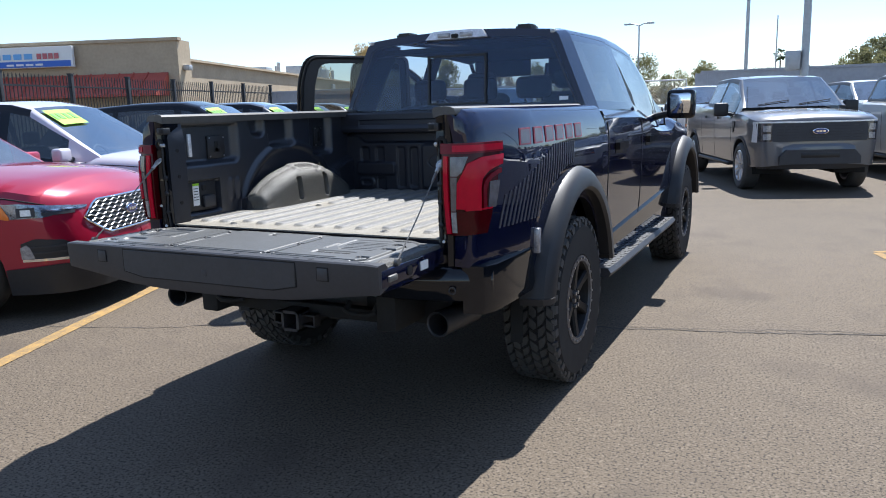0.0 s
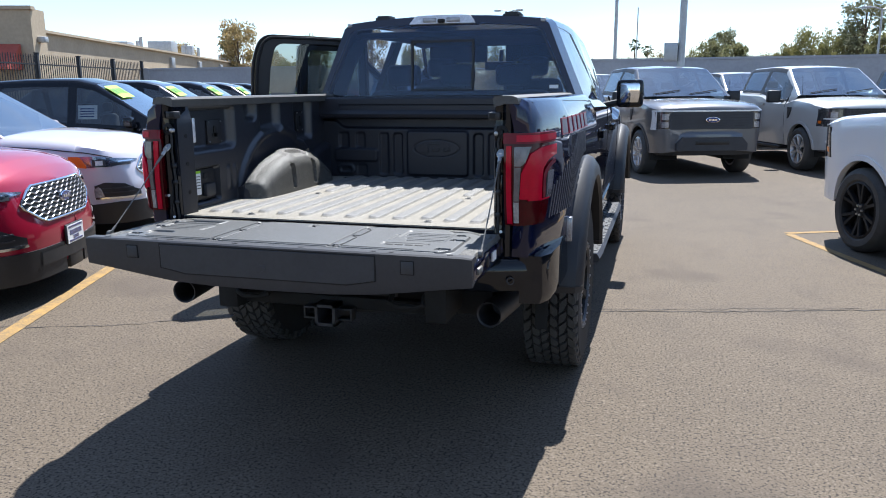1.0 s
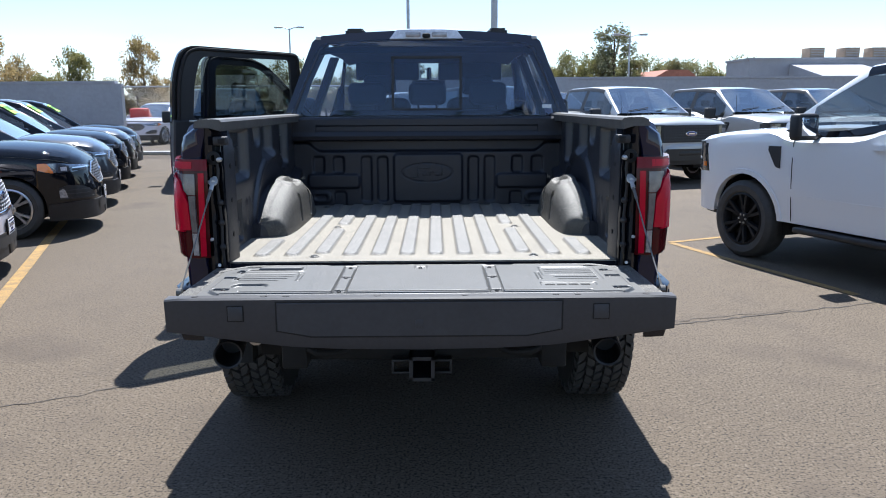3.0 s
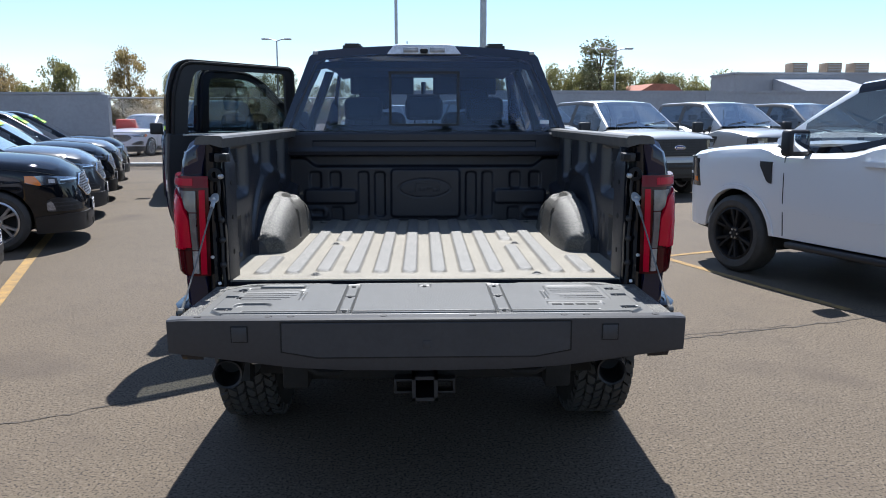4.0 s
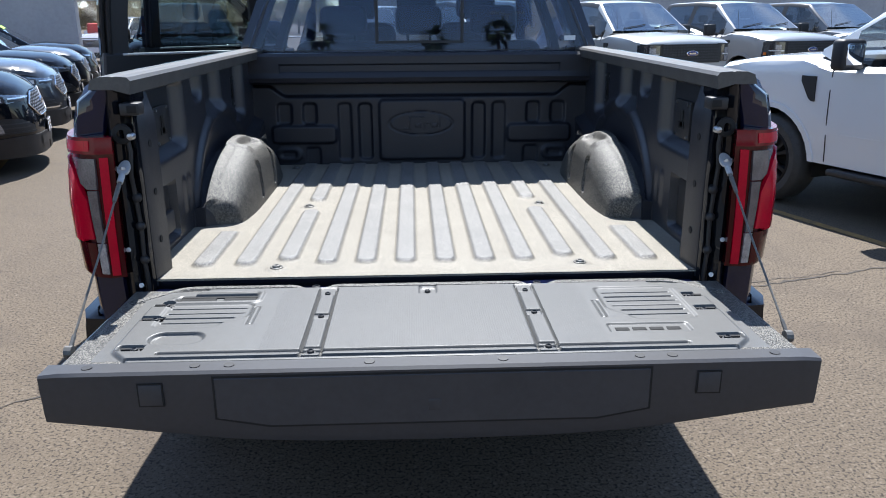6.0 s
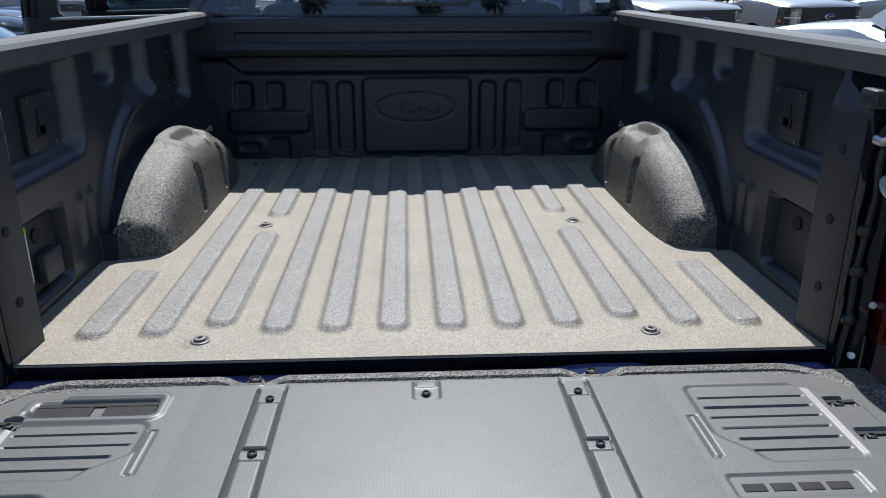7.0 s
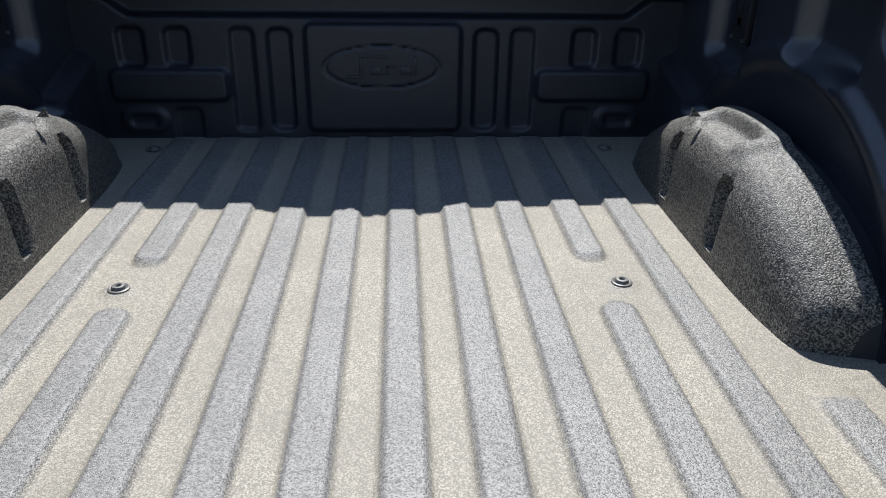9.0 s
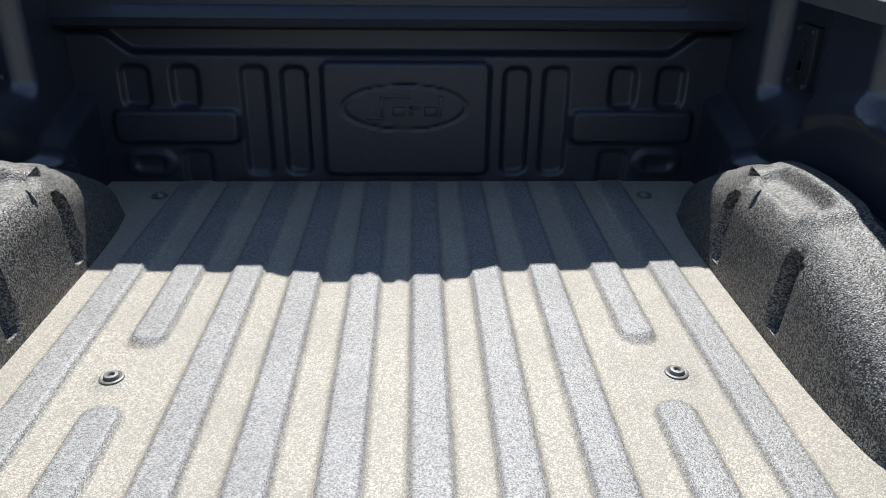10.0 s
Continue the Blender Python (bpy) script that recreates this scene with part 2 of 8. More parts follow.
CHROME = mat("chrome", (0.75, 0.76, 0.78), 0.12, metal=1.0)
MIRROR = mat("mirror glass", (0.8, 0.82, 0.84), 0.01, metal=1.0)
STEEL = mat("steel", (0.42, 0.42, 0.43), 0.35, metal=1.0, var=0.1, scale=20)
BADGE_BLUE = mat("badge blue", (0.01, 0.03, 0.16), 0.2, coat=1.0)
WHITE = mat("white plastic", (0.75, 0.75, 0.74), 0.45)
LENS_RED = mat("red lamp lens", (0.44, 0.002, 0.02), 0.2, coat=0.2, spec=0.1, var=0.12, scale=30)
LENS_MID = mat("mid red lamp lens", (0.14, 0.001, 0.008), 0.18, coat=0.25, spec=0.1, var=0.15, scale=30)
LENS_DARKRED = mat("deep red lamp lens", (0.05, 0.001, 0.003), 0.15, coat=0.3, spec=0.1, var=0.2, scale=30)
LENS_CLEAR = mat("clear lamp lens", (0.3, 0.3, 0.315), 0.2, metal=0.3, coat=0.5, var=0.5, scale=40)
LENS_BRIGHT = mat("bright clear lens", (0.7, 0.7, 0.71), 0.25, metal=0.2, coat=0.6, var=0.35, scale=45)
LENS_AMBER = mat("amber lens", (0.7, 0.16, 0.01), 0.15, coat=1.0)
LAMP = mat("headlamp glass", (0.17, 0.2, 0.25), 0.12, metal=0.6, coat=1.0, var=0.8, scale=14)
# the reflected sky's blue is put into the gloss colour of this glass
GLASS_TINT = glass("privacy glass", (0.4, 0.45, 0.54), gloss=0.05, reflect_tint=(0.6, 0.7, 1.0))
DOOR_GLASS = glass("door glass", (0.36, 0.4, 0.4))
GLASS_SHIELD = glass("clear windshield", (0.72, 0.78, 0.76), gloss=0.06)
GLASS_SIDE = glass("side privacy glass", (0.2, 0.22, 0.24), gloss=0.12)
GLASS_CAR = glass("car glass", (0.5, 0.62, 0.62), gloss=0.4)
GLASS_SUV = glass("side glass", (0.45, 0.5, 0.52), gloss=0.1)
SEAT = mat("black upholstery", (0.02, 0.02, 0.022), 0.7, var=0.2)
YELLOW = mat("yellow line paint", (0.4, 0.235, 0.06), 0.85, var=0.25, scale=9, bump=0.3, bscale=90, color2=(0.16, 0.115, 0.065))
LIME = mat("lime window paint", (0.3, 0.6, 0.02), 0.6, var=0.15)
LIME_DARK = mat("green window paint", (0.08, 0.3, 0.02), 0.6, var=0.2)
INK = mat("dark print", (0.02, 0.02, 0.025), 0.6)
WALL_GREY = mat("painted block wall", (0.36, 0.365, 0.39), 0.85, var=0.08, scale=1.2, bump=0.3, bscale=40)
STUCCO = mat("tan stucco", (0.42, 0.34, 0.24), 0.9, var=0.1, scale=0.8, bump=0.3, bscale=30)
RED_ROOF = mat("red metal awning", (0.4, 0.075, 0.05), 0.6, var=0.15, scale=2)
BEAD = mat("grey bead ring", (0.075, 0.075, 0.08), 0.4, metal=0.3, var=0.15, scale=20)
IRON = mat("black iron", (0.012, 0.012, 0.014), 0.55, var=0.2)
GALV = mat("galvanised steel", (0.42, 0.43, 0.44), 0.5, metal=0.6, var=0.15, scale=6)
CONCRETE = mat("concrete", (0.4, 0.38, 0.35), 0.9, var=0.12, scale=3, bump=0.3)
BARK = mat("bark", (0.12, 0.085, 0.06), 0.9, var=0.3, scale=5, bump=0.4, bscale=20)


def leaf_material(name, a, b):
    """Leaves that let part of the sun through."""
    m = mat(name, a, 0.75, var=0.5, scale=0.6, color2=b)
    n, l = m.node_tree.nodes, m.node_tree.links
    p = n["Principled BSDF"]
    tr, mix = n.new("ShaderNodeBsdfTranslucent"), n.new("ShaderNodeMixShader")
    l.new(p.inputs["Base Color"].links[0].from_socket, tr.inputs[0])
    mix.inputs[0].default_value = 0.4
    l.new(p.outputs[0], mix.inputs[1])
    l.new(tr.outputs[0], mix.inputs[2])
    l.new(mix.outputs[0], n["Material Output"].inputs[0])
    return m


LEAF_GREEN = leaf_material("olive foliage", (0.15, 0.16, 0.058), (0.24, 0.21, 0.08))
LEAF_DARK = leaf_material("pine foliage", (0.15, 0.165, 0.08), (0.23, 0.215, 0.1))
LEAF_DRY = leaf_material("brown foliage", (0.4, 0.28, 0.13), (0.26, 0.22, 0.1))
PALM_LEAF = mat("palm frond", (0.06, 0.09, 0.03), 0.65, var=0.3)

# ---- mesh helpers ----


def finish(bm, name, materials, angle=35):
    bmesh.ops.recalc_face_normals(bm, faces=bm.faces)
    me = bpy.data.meshes.new(name)
    bm.to_mesh(me)
    bm.free()
    for m in materials if isinstance(materials, (list, tuple)) else [materials]:
        me.materials.append(m)
    if angle:
        me.shade_smooth()
        me.set_sharp_from_angle(angle=radians(angle))
    return me


def part(name, bm, material, parent, label="", angle=35):
    """One mesh object under a thing or a part."""
    ob = new(name, finish(bm, name, material, angle))
    ob.parent = parent
    return tagged(ob, label)


def thing(name, label, category, group="", m=None, bm=None, material=None, kind="", angle=35):
    """A top-level thing: an Empty at its base, or a mesh."""
    ob = new(name, finish(bm, name, material, angle) if bm else None)
    if m:
        ob.matrix_world = m
    return tagged(ob, label, category, group, kind)


def quads(bm, rows, closed=False, wrap=False, skip=None, mi=None):
    """Faces between rows of points. closed: each row is a ring; wrap: the last row joins the first."""
    vs = [[bm.verts.new(p) for p in r] for r in rows]
    n, k = len(vs), len(vs[0])
    for i in range(n if wrap else n - 1):
        for j in range(k if closed else k - 1):
            if skip and skip(i, j):
                continue
            a, b, c, d = vs[i][j], vs[i][(j + 1) % k], vs[(i + 1) % n][(j + 1) % k], vs[(i + 1) % n][j]
            try:
                f = bm.faces.new((a, b, c, d))
                if mi:
                    f.material_index = mi(i, j)
            except ValueError:
                pass
    return vs


def loft(bm, rings, cap=True, **kw):
    vs = quads(bm, rings, closed=True, **kw)
    if cap:
        bm.faces.new(vs[0][::-1])
        bm.faces.new(vs[-1])
    return vs


def box(bm, x0, x1, y0, y1, z0, z1, bevel=0.0, seg=2, m=None):
    ret = bmesh.ops.create_cube(bm, size=1.0, matrix=Matrix.Translation(((x0 + x1) / 2, (y0 + y1) / 2, (z0 + z1) / 2)) @ Matrix.Diagonal((abs(x1 - x0), abs(y1 - y0), abs(z1 - z0), 1)))
    vs = ret["verts"]
    if bevel:
        es = list({e for v in vs for e in v.link_edges})
        r = bmesh.ops.bevel(bm, geom=es, offset=bevel, segments=seg, affect="EDGES", profile=0.5)
        vs = list({v for f in r["faces"] for v in f.verts} | {v for v in vs if v.is_valid})
    if m:
        bmesh.ops.transform(bm, matrix=m, verts=vs)
    return bm


def prism(bm, pts, axis, a, b):
    """A polygon of (u, v) pulled out along an axis: x: (y, z); y: (x, z); z: (x, y)."""
    def at(u, v, w):
        return {"x": (w, u, v), "y": (u, w, v), "z": (u, v, w)}[axis]
    lo, hi = [bm.verts.new(at(u, v, a)) for u, v in pts], [bm.verts.new(at(u, v, b)) for u, v in pts]
    n = len(pts)
    bm.faces.new(lo)
    bm.faces.new(hi[::-1])
    for i in range(n):
        bm.faces.new((lo[i], hi[i], hi[(i + 1) % n], lo[(i + 1) % n]))
    return bm


def tube(bm, pts, r, n=8, cap=True):
    """A round rod along points; r may be a list."""
    pts = [Vector(p) for p in pts]
    rings = []
    for i, p in enumerate(pts):
        d = (pts[min(i + 1, len(pts) - 1)] - pts[max(i - 1, 0)]).normalized()
        u = d.orthogonal().normalized() if i == 0 else (u - d * u.dot(d)).normalized()
        w = d.cross(u)
        rad = r[i] if isinstance(r, (list, tuple)) else r
        rings.append([p + (u * math.cos(a) + w * math.sin(a)) * rad for a in (2 * math.pi * k / n for k in range(n))])
    loft(bm, rings, cap)
    return bm


def lathe(bm, prof, n=40, c=(0, 0, 0), axis="x"):
    """A closed profile of (radius, along) turned round an axis."""
    rows = []
    for k in range(n):
        a = 2 * math.pi * k / n
        row = []
        for r, h in prof:
            u, v = r * math.cos(a), r * math.sin(a)
            p = {"x": (h, u, v), "y": (u, h, v), "z": (u, v, h)}[axis]
            row.append((p[0] + c[0], p[1] + c[1], p[2] + c[2]))
        rows.append(row)
    quads(bm, rows, closed=True, wrap=True)
    return bm


def disc(bm, c, r, h, axis="y", n=16, bevel=0.0):
    prof = [(0.0001, 0), (r - bevel, 0), (r, bevel), (r, h), (0.0001, h)]
    return lathe(bm, prof, n, c, axis)


def smooth(a, b, x):
    t = min(1.0, max(0.0, (x - a) / (b - a)))
    return t * t * (3 - 2 * t)


def rbox(u, v, u0, u1, v0, v1, soft, r=0.0):
    """1 inside a rounded rectangle, falling to 0 over soft outside its edge."""
    cx, cy, hx, hy = (u0 + u1) / 2, (v0 + v1) / 2, (u1 - u0) / 2 - r, (v1 - v0) / 2 - r
    dx, dy = abs(u - cx) - hx, abs(v - cy) - hy
    d = math.hypot(max(dx, 0), max(dy, 0)) + min(max(dx, dy), 0) - r
    return 1 - smooth(0, soft, d)


def seq(a, b, step):
    n = max(1, round(abs(b - a) / step))
    return [a + (b - a) * i / n for i in range(n + 1)]


def table(*pts):
    xs, zs = [p[0] for p in pts], [p[1] for p in pts]
    return lambda x: float(np.interp(x, xs, zs))

# ---- vehicles: shared shapes ----
SATIN = mat("satin bright lattice", (0.36, 0.36, 0.38), 0.28, metal=0.9)
LAMP_DARK = mat("dark headlamp", (0.03, 0.032, 0.036), 0.12, coat=1.0, var=0.6, scale=14)



class Spec:
    """Outline tables of a vehicle: y ahead, z up, the origin on the ground midway between the axles."""


def width_of(s):
    def xw(y, z):
        x = s.half * s.plan(y) * s.prof(z - s.lift)
        top = s.top(y) + s.lift
        d = max(0.0, z - (top - s.round)) / s.round
        return x - s.round * (1 - math.sqrt(max(0.0, 1 - min(d, 1) ** 2)))
    return xw


def low_of(s):
    def zb(y):
        z = s.low(y) + s.lift
        for yc in s.axles:
            if abs(y - yc) <= s.arch:
                z = max(z, s.hub + math.sqrt(s.arch ** 2 - (y - yc) ** 2) * s.arch_squash)
        return z
    return zb


def stations(s):
    ys = set(seq(s.rear, s.front, 0.12)) | set(s.marks)
    for yc in s.axles:
        ys = {y for y in ys if abs(y - yc) > s.arch + 0.02 or y in s.marks}
        ys |= {yc + s.arch * math.cos(a) * f for a in (math.pi * k / 16 for k in range(17)) for f in (1.0,)}
        ys |= {yc - s.arch - 0.004, yc + s.arch + 0.004}
    ys |= {s.front - d for d in (0.01, 0.03, 0.06, 0.1, 0.16, 0.24)} | {s.rear + d for d in (0.02, 0.06, 0.12)}
    return sorted(y for y in ys if s.rear <= y <= s.front)


def lean(s, y, z):
    """The nose and tail lean back towards the top."""
    f = smooth(s.front - 0.5, s.front, y) * s.rake * (z - 0.55)
    g = smooth(s.rear + 0.5, s.rear, y) * s.rake_rear * (z - 0.6)
    return y - max(0, f) + max(0, g)


def shell(bm, s, y0=None, y1=None, open_top=None, skip_side=None, ns=9, nt=8):
    """The lower body from rear to front as one skin with wheel arches."""
    xw, zb = width_of(s), low_of(s)
    ys = [y for y in stations(s) if (y0 is None or y >= y0) and (y1 is None or y <= y1)]
    rows = []
    for y in ys:
        t, b = s.top(y) + s.lift, zb(y)
        side = []
        for k in range(ns + 1):
            f = k / ns
            f = f if k < ns - 3 else 1 - (1 - (ns - 3) / ns) * ((ns - k) / 3) ** 1.6
            z = b + (t - b) * f
            side.append((xw(y, z), z))
        xt = side[-1][0]
        crown = s.crown(y)
        topp = [(xt * math.cos(math.pi * k / nt / 1.0 * 0.5 * 2), t + crown * math.sin(math.pi * k / nt)) for k in range(1, nt)]
        topp = [(xt * (1 - 2 * k / nt), t + crown * (1 - (1 - 2 * k / nt) ** 2)) for k in range(1, nt)]
        pts = side + topp + [(-x, z) for x, z in reversed(side)]
        rows.append([(x, lean(s, y, z), z) for x, z in pts])

    def skip(i, j):
        ym = (ys[i] + ys[i + 1]) / 2
        if ns <= j < ns + nt and any(a < ym < b for a, b in open_top or ()):
            return True
        return bool(skip_side and skip_side(ym, j, ns, nt))
    vs = quads(bm, rows, skip=skip)
    for end in (vs[0], vs[-1]):
        bm.faces.new(end)
    return bm


def cab_back(s, parent, ring):
    """The cab's rear face: a painted frame round the rear window."""
    low = ring[0][2]
    inner = [(x * 0.955, y - 0.004, low + 0.012 + (z - low) * 0.89) for x, y, z in ring]
    bm = bmesh.new()
    quads(bm, [ring, inner], closed=True)
    part("cab_back", bm, s.paint, parent)
    bm = bmesh.new()
    edge = [(x * 0.975, y - 0.003, low + 0.02 + (z - low - 0.012) * 0.962) for x, y, z in inner]
    quads(bm, [[(x, y - 0.001, z) for x, y, z in inner], edge], closed=True)
    part("window_surround", bm, PLASTIC, parent)
    bm = bmesh.new()
    bm.faces.new([bm.verts.new((x, y - 0.002, z)) for x, y, z in inner])
    pane = part("rear_window", bm, GLASS_TINT, parent, "dark tinted rear window", 0)
    pane.visible_shadow = False
    return pane


def side_patch(bm, s, ys, lo, hi, off=0.006, thick=0.02, side=1, nz=5):
    """A panel that follows the side of the body between two heights."""
    xw = width_of(s)
    rings = []
    for y in ys:
        a, b = lo(y), hi(y)
        zs = [a + (b - a) * k / nz for k in range(nz + 1)]
        out = [(side * (xw(y, z) + off), lean(s, y, z), z) for z in zs]
        inn = [(side * (xw(y, z) + off - thick), lean(s, y, z), z) for z in reversed(zs)]
        rings.append(out + inn)
    loft(bm, rings)
    return bm


def wrap_patch(bm, s, ys, lo, hi, off, side=1, thick=0.02, nz=4):
    """A panel round the nose, set off along the plan's normal."""
    xw = width_of(s)
    rings = []
    for y in ys:
        a, b = lo(y), hi(y)
        zs = [a + (b - a) * k / nz for k in range(nz + 1)]

        def at(z, d):
            x0, x1 = xw(y - 0.01, z), xw(min(y + 0.01, s.front), z)
            n = math.hypot(0.02, x0 - x1)
            return (side * (xw(y, z) + d * 0.02 / n), lean(s, y + d * (x0 - x1) / n, z), z)
        rings.append([at(z, off) for z in zs] + [at(z, off - thick) for z in reversed(zs)])
    loft(bm, rings)
    return bm


def nose(s, x, z, off):
    """A place on the front of the body, set off ahead."""
    r = abs(x) / (s.half * s.prof(z - s.lift))
    ys = seq(s.front - 0.7, s.front, 0.01)
    y = float(np.interp(-r, [-s.plan(v) for v in ys], ys))
    return (x, lean(s, y, z) + off, z)


LEVELS = (0.0, 0.1, 0.5, 0.84, 0.93)


def greenhouse(s, parent, glass_side, glass_front, pillar, skip_left=None, rear_glass=True):
    """Cab above the belt line: painted roof and pillars, and each pane as its own part."""
    nt = 8
    ys, kinds = [], []
    for (y, k), (y2, _) in zip(s.cab, s.cab[1:]):
        sub = seq(y, y2, 0.14 if k in ("ws", "wsw", "back") else 0.3)[:-1]
        ys += sub
        kinds += [k] * len(sub)
    ys.append(s.cab[-1][0])
    rows = []
    for y in ys:
        b, t = s.belt(y) + s.lift, s.roof(y) + s.lift
        h = max(0.004, t - b)
        xb, xr = s.cab_low * s.plan_cab(y), s.cab_top * s.plan_cab(y)
        ht = h / (s.roof_max + s.lift - b)
        xt = xb + (xr - xb) * min(1, ht)
        side = [(xb + (xt - xb) * f, b + h * f) for f in LEVELS]
        side += [(xt - 0.012, b + h * 0.975), (xt - 0.045, b + h)]
        x1 = side[-1][0]
        topp = [(x1 * (1 - 2 * k / nt), t + s.roof_crown * min(1, ht) * (1 - (1 - 2 * k / nt) ** 2)) for k in range(1, nt)]
        pts = side + topp + [(-x, z) for x, z in reversed(side)]
        rows.append([(x, y + s.shear * (z - b) * smooth(-0.5, -1.07, y), z) for x, z in pts])
    n, k = len(rows), len(rows[0])
    ns = len(LEVELS) + 1
    groups = {}

    def run_of(i):
        # the stretch of pillar or window to which a strip belongs
        while i > 0 and kinds[i - 1] == kinds[i]:
            i -= 1
        return i

    def kind_of(i, j):
        kd = kinds[i]
        jj = j if j < ns + nt // 2 else k - 2 - j
        left = j > k // 2
        if jj in (1, 2) and kd in ("win", "wsw"):
            run = i
            while run > 0 and kinds[run - 1] in ("win", "wsw"):
                run -= 1
            return ("side", run, left)
        if jj >= ns and kd in ("ws", "wsw"):
            return ("front",)
        if jj >= ns and kd == "back":
            return ("rear",)
        if jj <= 4 and kd in ("win", "pil") or jj == 0 and kd == "wsw":
            return ("trim", left, run_of(i), jj > 2 and kd in ("win", "wsw")) if pillar else ("paint",)
        return ("paint",)
    for i in range(n - 1):
        for j in range(k - 1):
            if skip_left and j > k // 2 and k - 2 - j <= 4 and skip_left(ys[i], ys[i + 1]):
                continue
            groups.setdefault(kind_of(i, j), []).append((rows[i][j], rows[i][j + 1], rows[i + 1][j + 1], rows[i + 1][j]))
    names = {"side": ("side_window", glass_side), "front": ("windshield", glass_front), "rear": ("rear_window", glass_side), "trim": ("window_trim", pillar), "paint": ("roof", s.paint)}
    for key, faces in groups.items():
        bm = bmesh.new()
        for f in faces:
            bm.faces.new([bm.verts.new(p) for p in f])
        bmesh.ops.remove_doubles(bm, verts=bm.verts, dist=0.0005)
        name, m = names[key[0]]
        ob = part(name, bm, m, parent)
        if m in (glass_side, glass_front):
            ob.visible_shadow = False
    if s.flat_back:
        return rows[0]
    return None


def wheel(parent, c, r, rim_r, w, side, rim_mat, spokes=6, style="plain", name="wheel", lug=None):
    """Tyre with its rim as a part of it; side: +1 when the outer face looks to +x."""
    x, y, z = c
    h = w / 2
    sh = 0.035
    prof = [(rim_r, -h + 0.02), (rim_r + 0.02, -h), (r - sh - 0.02, -h - 0.006), (r - 0.012, -h + 0.02), (r, -h + sh + 0.01), (r, h - sh - 0.01), (r - 0.012, h - 0.02), (r - sh - 0.02, h + 0.006), (rim_r + 0.02, h), (rim_r, h - 0.02)]
    if lug:
        prof = [(a - (0.014 if a > r - 0.02 else 0), b) for a, b in prof]
    bm = bmesh.new()
    lathe(bm, prof, 48, c)
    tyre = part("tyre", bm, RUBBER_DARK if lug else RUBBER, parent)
    o = side * (h - 0.012)
    bm = bmesh.new()
    lathe(bm, [(rim_r + 0.004, side * -h * 0.8), (rim_r + 0.004, o), (rim_r - 0.016, o + side * 0.006), (rim_r - 0.03, o - side * 0.02), (rim_r - 0.035, side * -h * 0.8)], 40, c)
    part("rim_barrel", bm, rim_mat if style != "bead" else RIM_BLACK, tyre)
    bm = bmesh.new()
    disc(bm, (x + o - side * 0.09, y, z), rim_r - 0.03, side * 0.004, "x", 24)
    part("brake", bm, DARK, tyre)
    ro = rim_r - 0.02
    hub = rim_r * 0.24
    for k in range(spokes):
        a = 2 * math.pi * (k + 0.5) / spokes
        d, t = Vector((0, math.cos(a), math.sin(a))), Vector((0, -math.sin(a), math.cos(a)))
        pairs = ((0.0, 0.0),) if style != "split" else ((-0.35, -1), (0.35, 1))
        for off, sg in pairs:
            rows = []
            for f, wd, dep in ((0.0, 0.030, -0.028), (0.5, 0.022, -0.02), (1.0, 0.030, -0.008)):
                wd *= rim_r / 0.26 * (0.75 if style == "split" else 1.25)
                p = d * (hub + (ro - hub) * f) + t * (sg * f * rim_r * 0.17)
                xx = x + o + side * dep
                q = Vector((xx, y, z)) + p
                ex = Vector((side * 0.035, 0, 0))
                rows.append([q - t * wd, q - t * wd * 0.7 + ex * 0.35, q + t * wd * 0.7 + ex * 0.35, q + t * wd, q + t * wd - ex, q - t * wd - ex])
            bm = bmesh.new()
            loft(bm, rows)
            part("spoke", bm, rim_mat, tyre)
    bm = bmesh.new()
    lathe(bm, [(0.0001, o - side * 0.07), (hub + 0.01, o - side * 0.07), (hub + 0.008, o - side * 0.022), (hub * 0.5, o - side * 0.012), (0.0001, o - side * 0.012)], 24, c)
    part("wheel_hub", bm, rim_mat, tyre)
    bm = bmesh.new()
    for k in range(6):
        a = 2 * math.pi * k / 6
        disc(bm, (x + o - side * 0.02, y + math.cos(a) * hub * 0.72, z + math.sin(a) * hub * 0.72), 0.011, side * 0.018, "x", 8)
    tagged(part("wheel_nut", bm, STEEL, tyre), kind="stuff")
    if style == "bead":
        bm = bmesh.new()
        lathe(bm, [(rim_r + 0.012, o), (rim_r + 0.012, o + side * 0.012), (rim_r - 0.02, o + side * 0.014), (rim_r - 0.024, o)], 40, c)
        part("bead_ring", bm, BEAD, tyre)
        for k in range(24):
            a = 2 * math.pi * k / 24
            bm = bmesh.new()
            disc(bm, (x + o + side * 0.011, y + math.cos(a) * (rim_r - 0.003), z + math.sin(a) * (rim_r - 0.003)), 0.007, side * 0.008, "x", 6)
            part("bead_bolt", bm, STEEL, tyre)
    return tyre


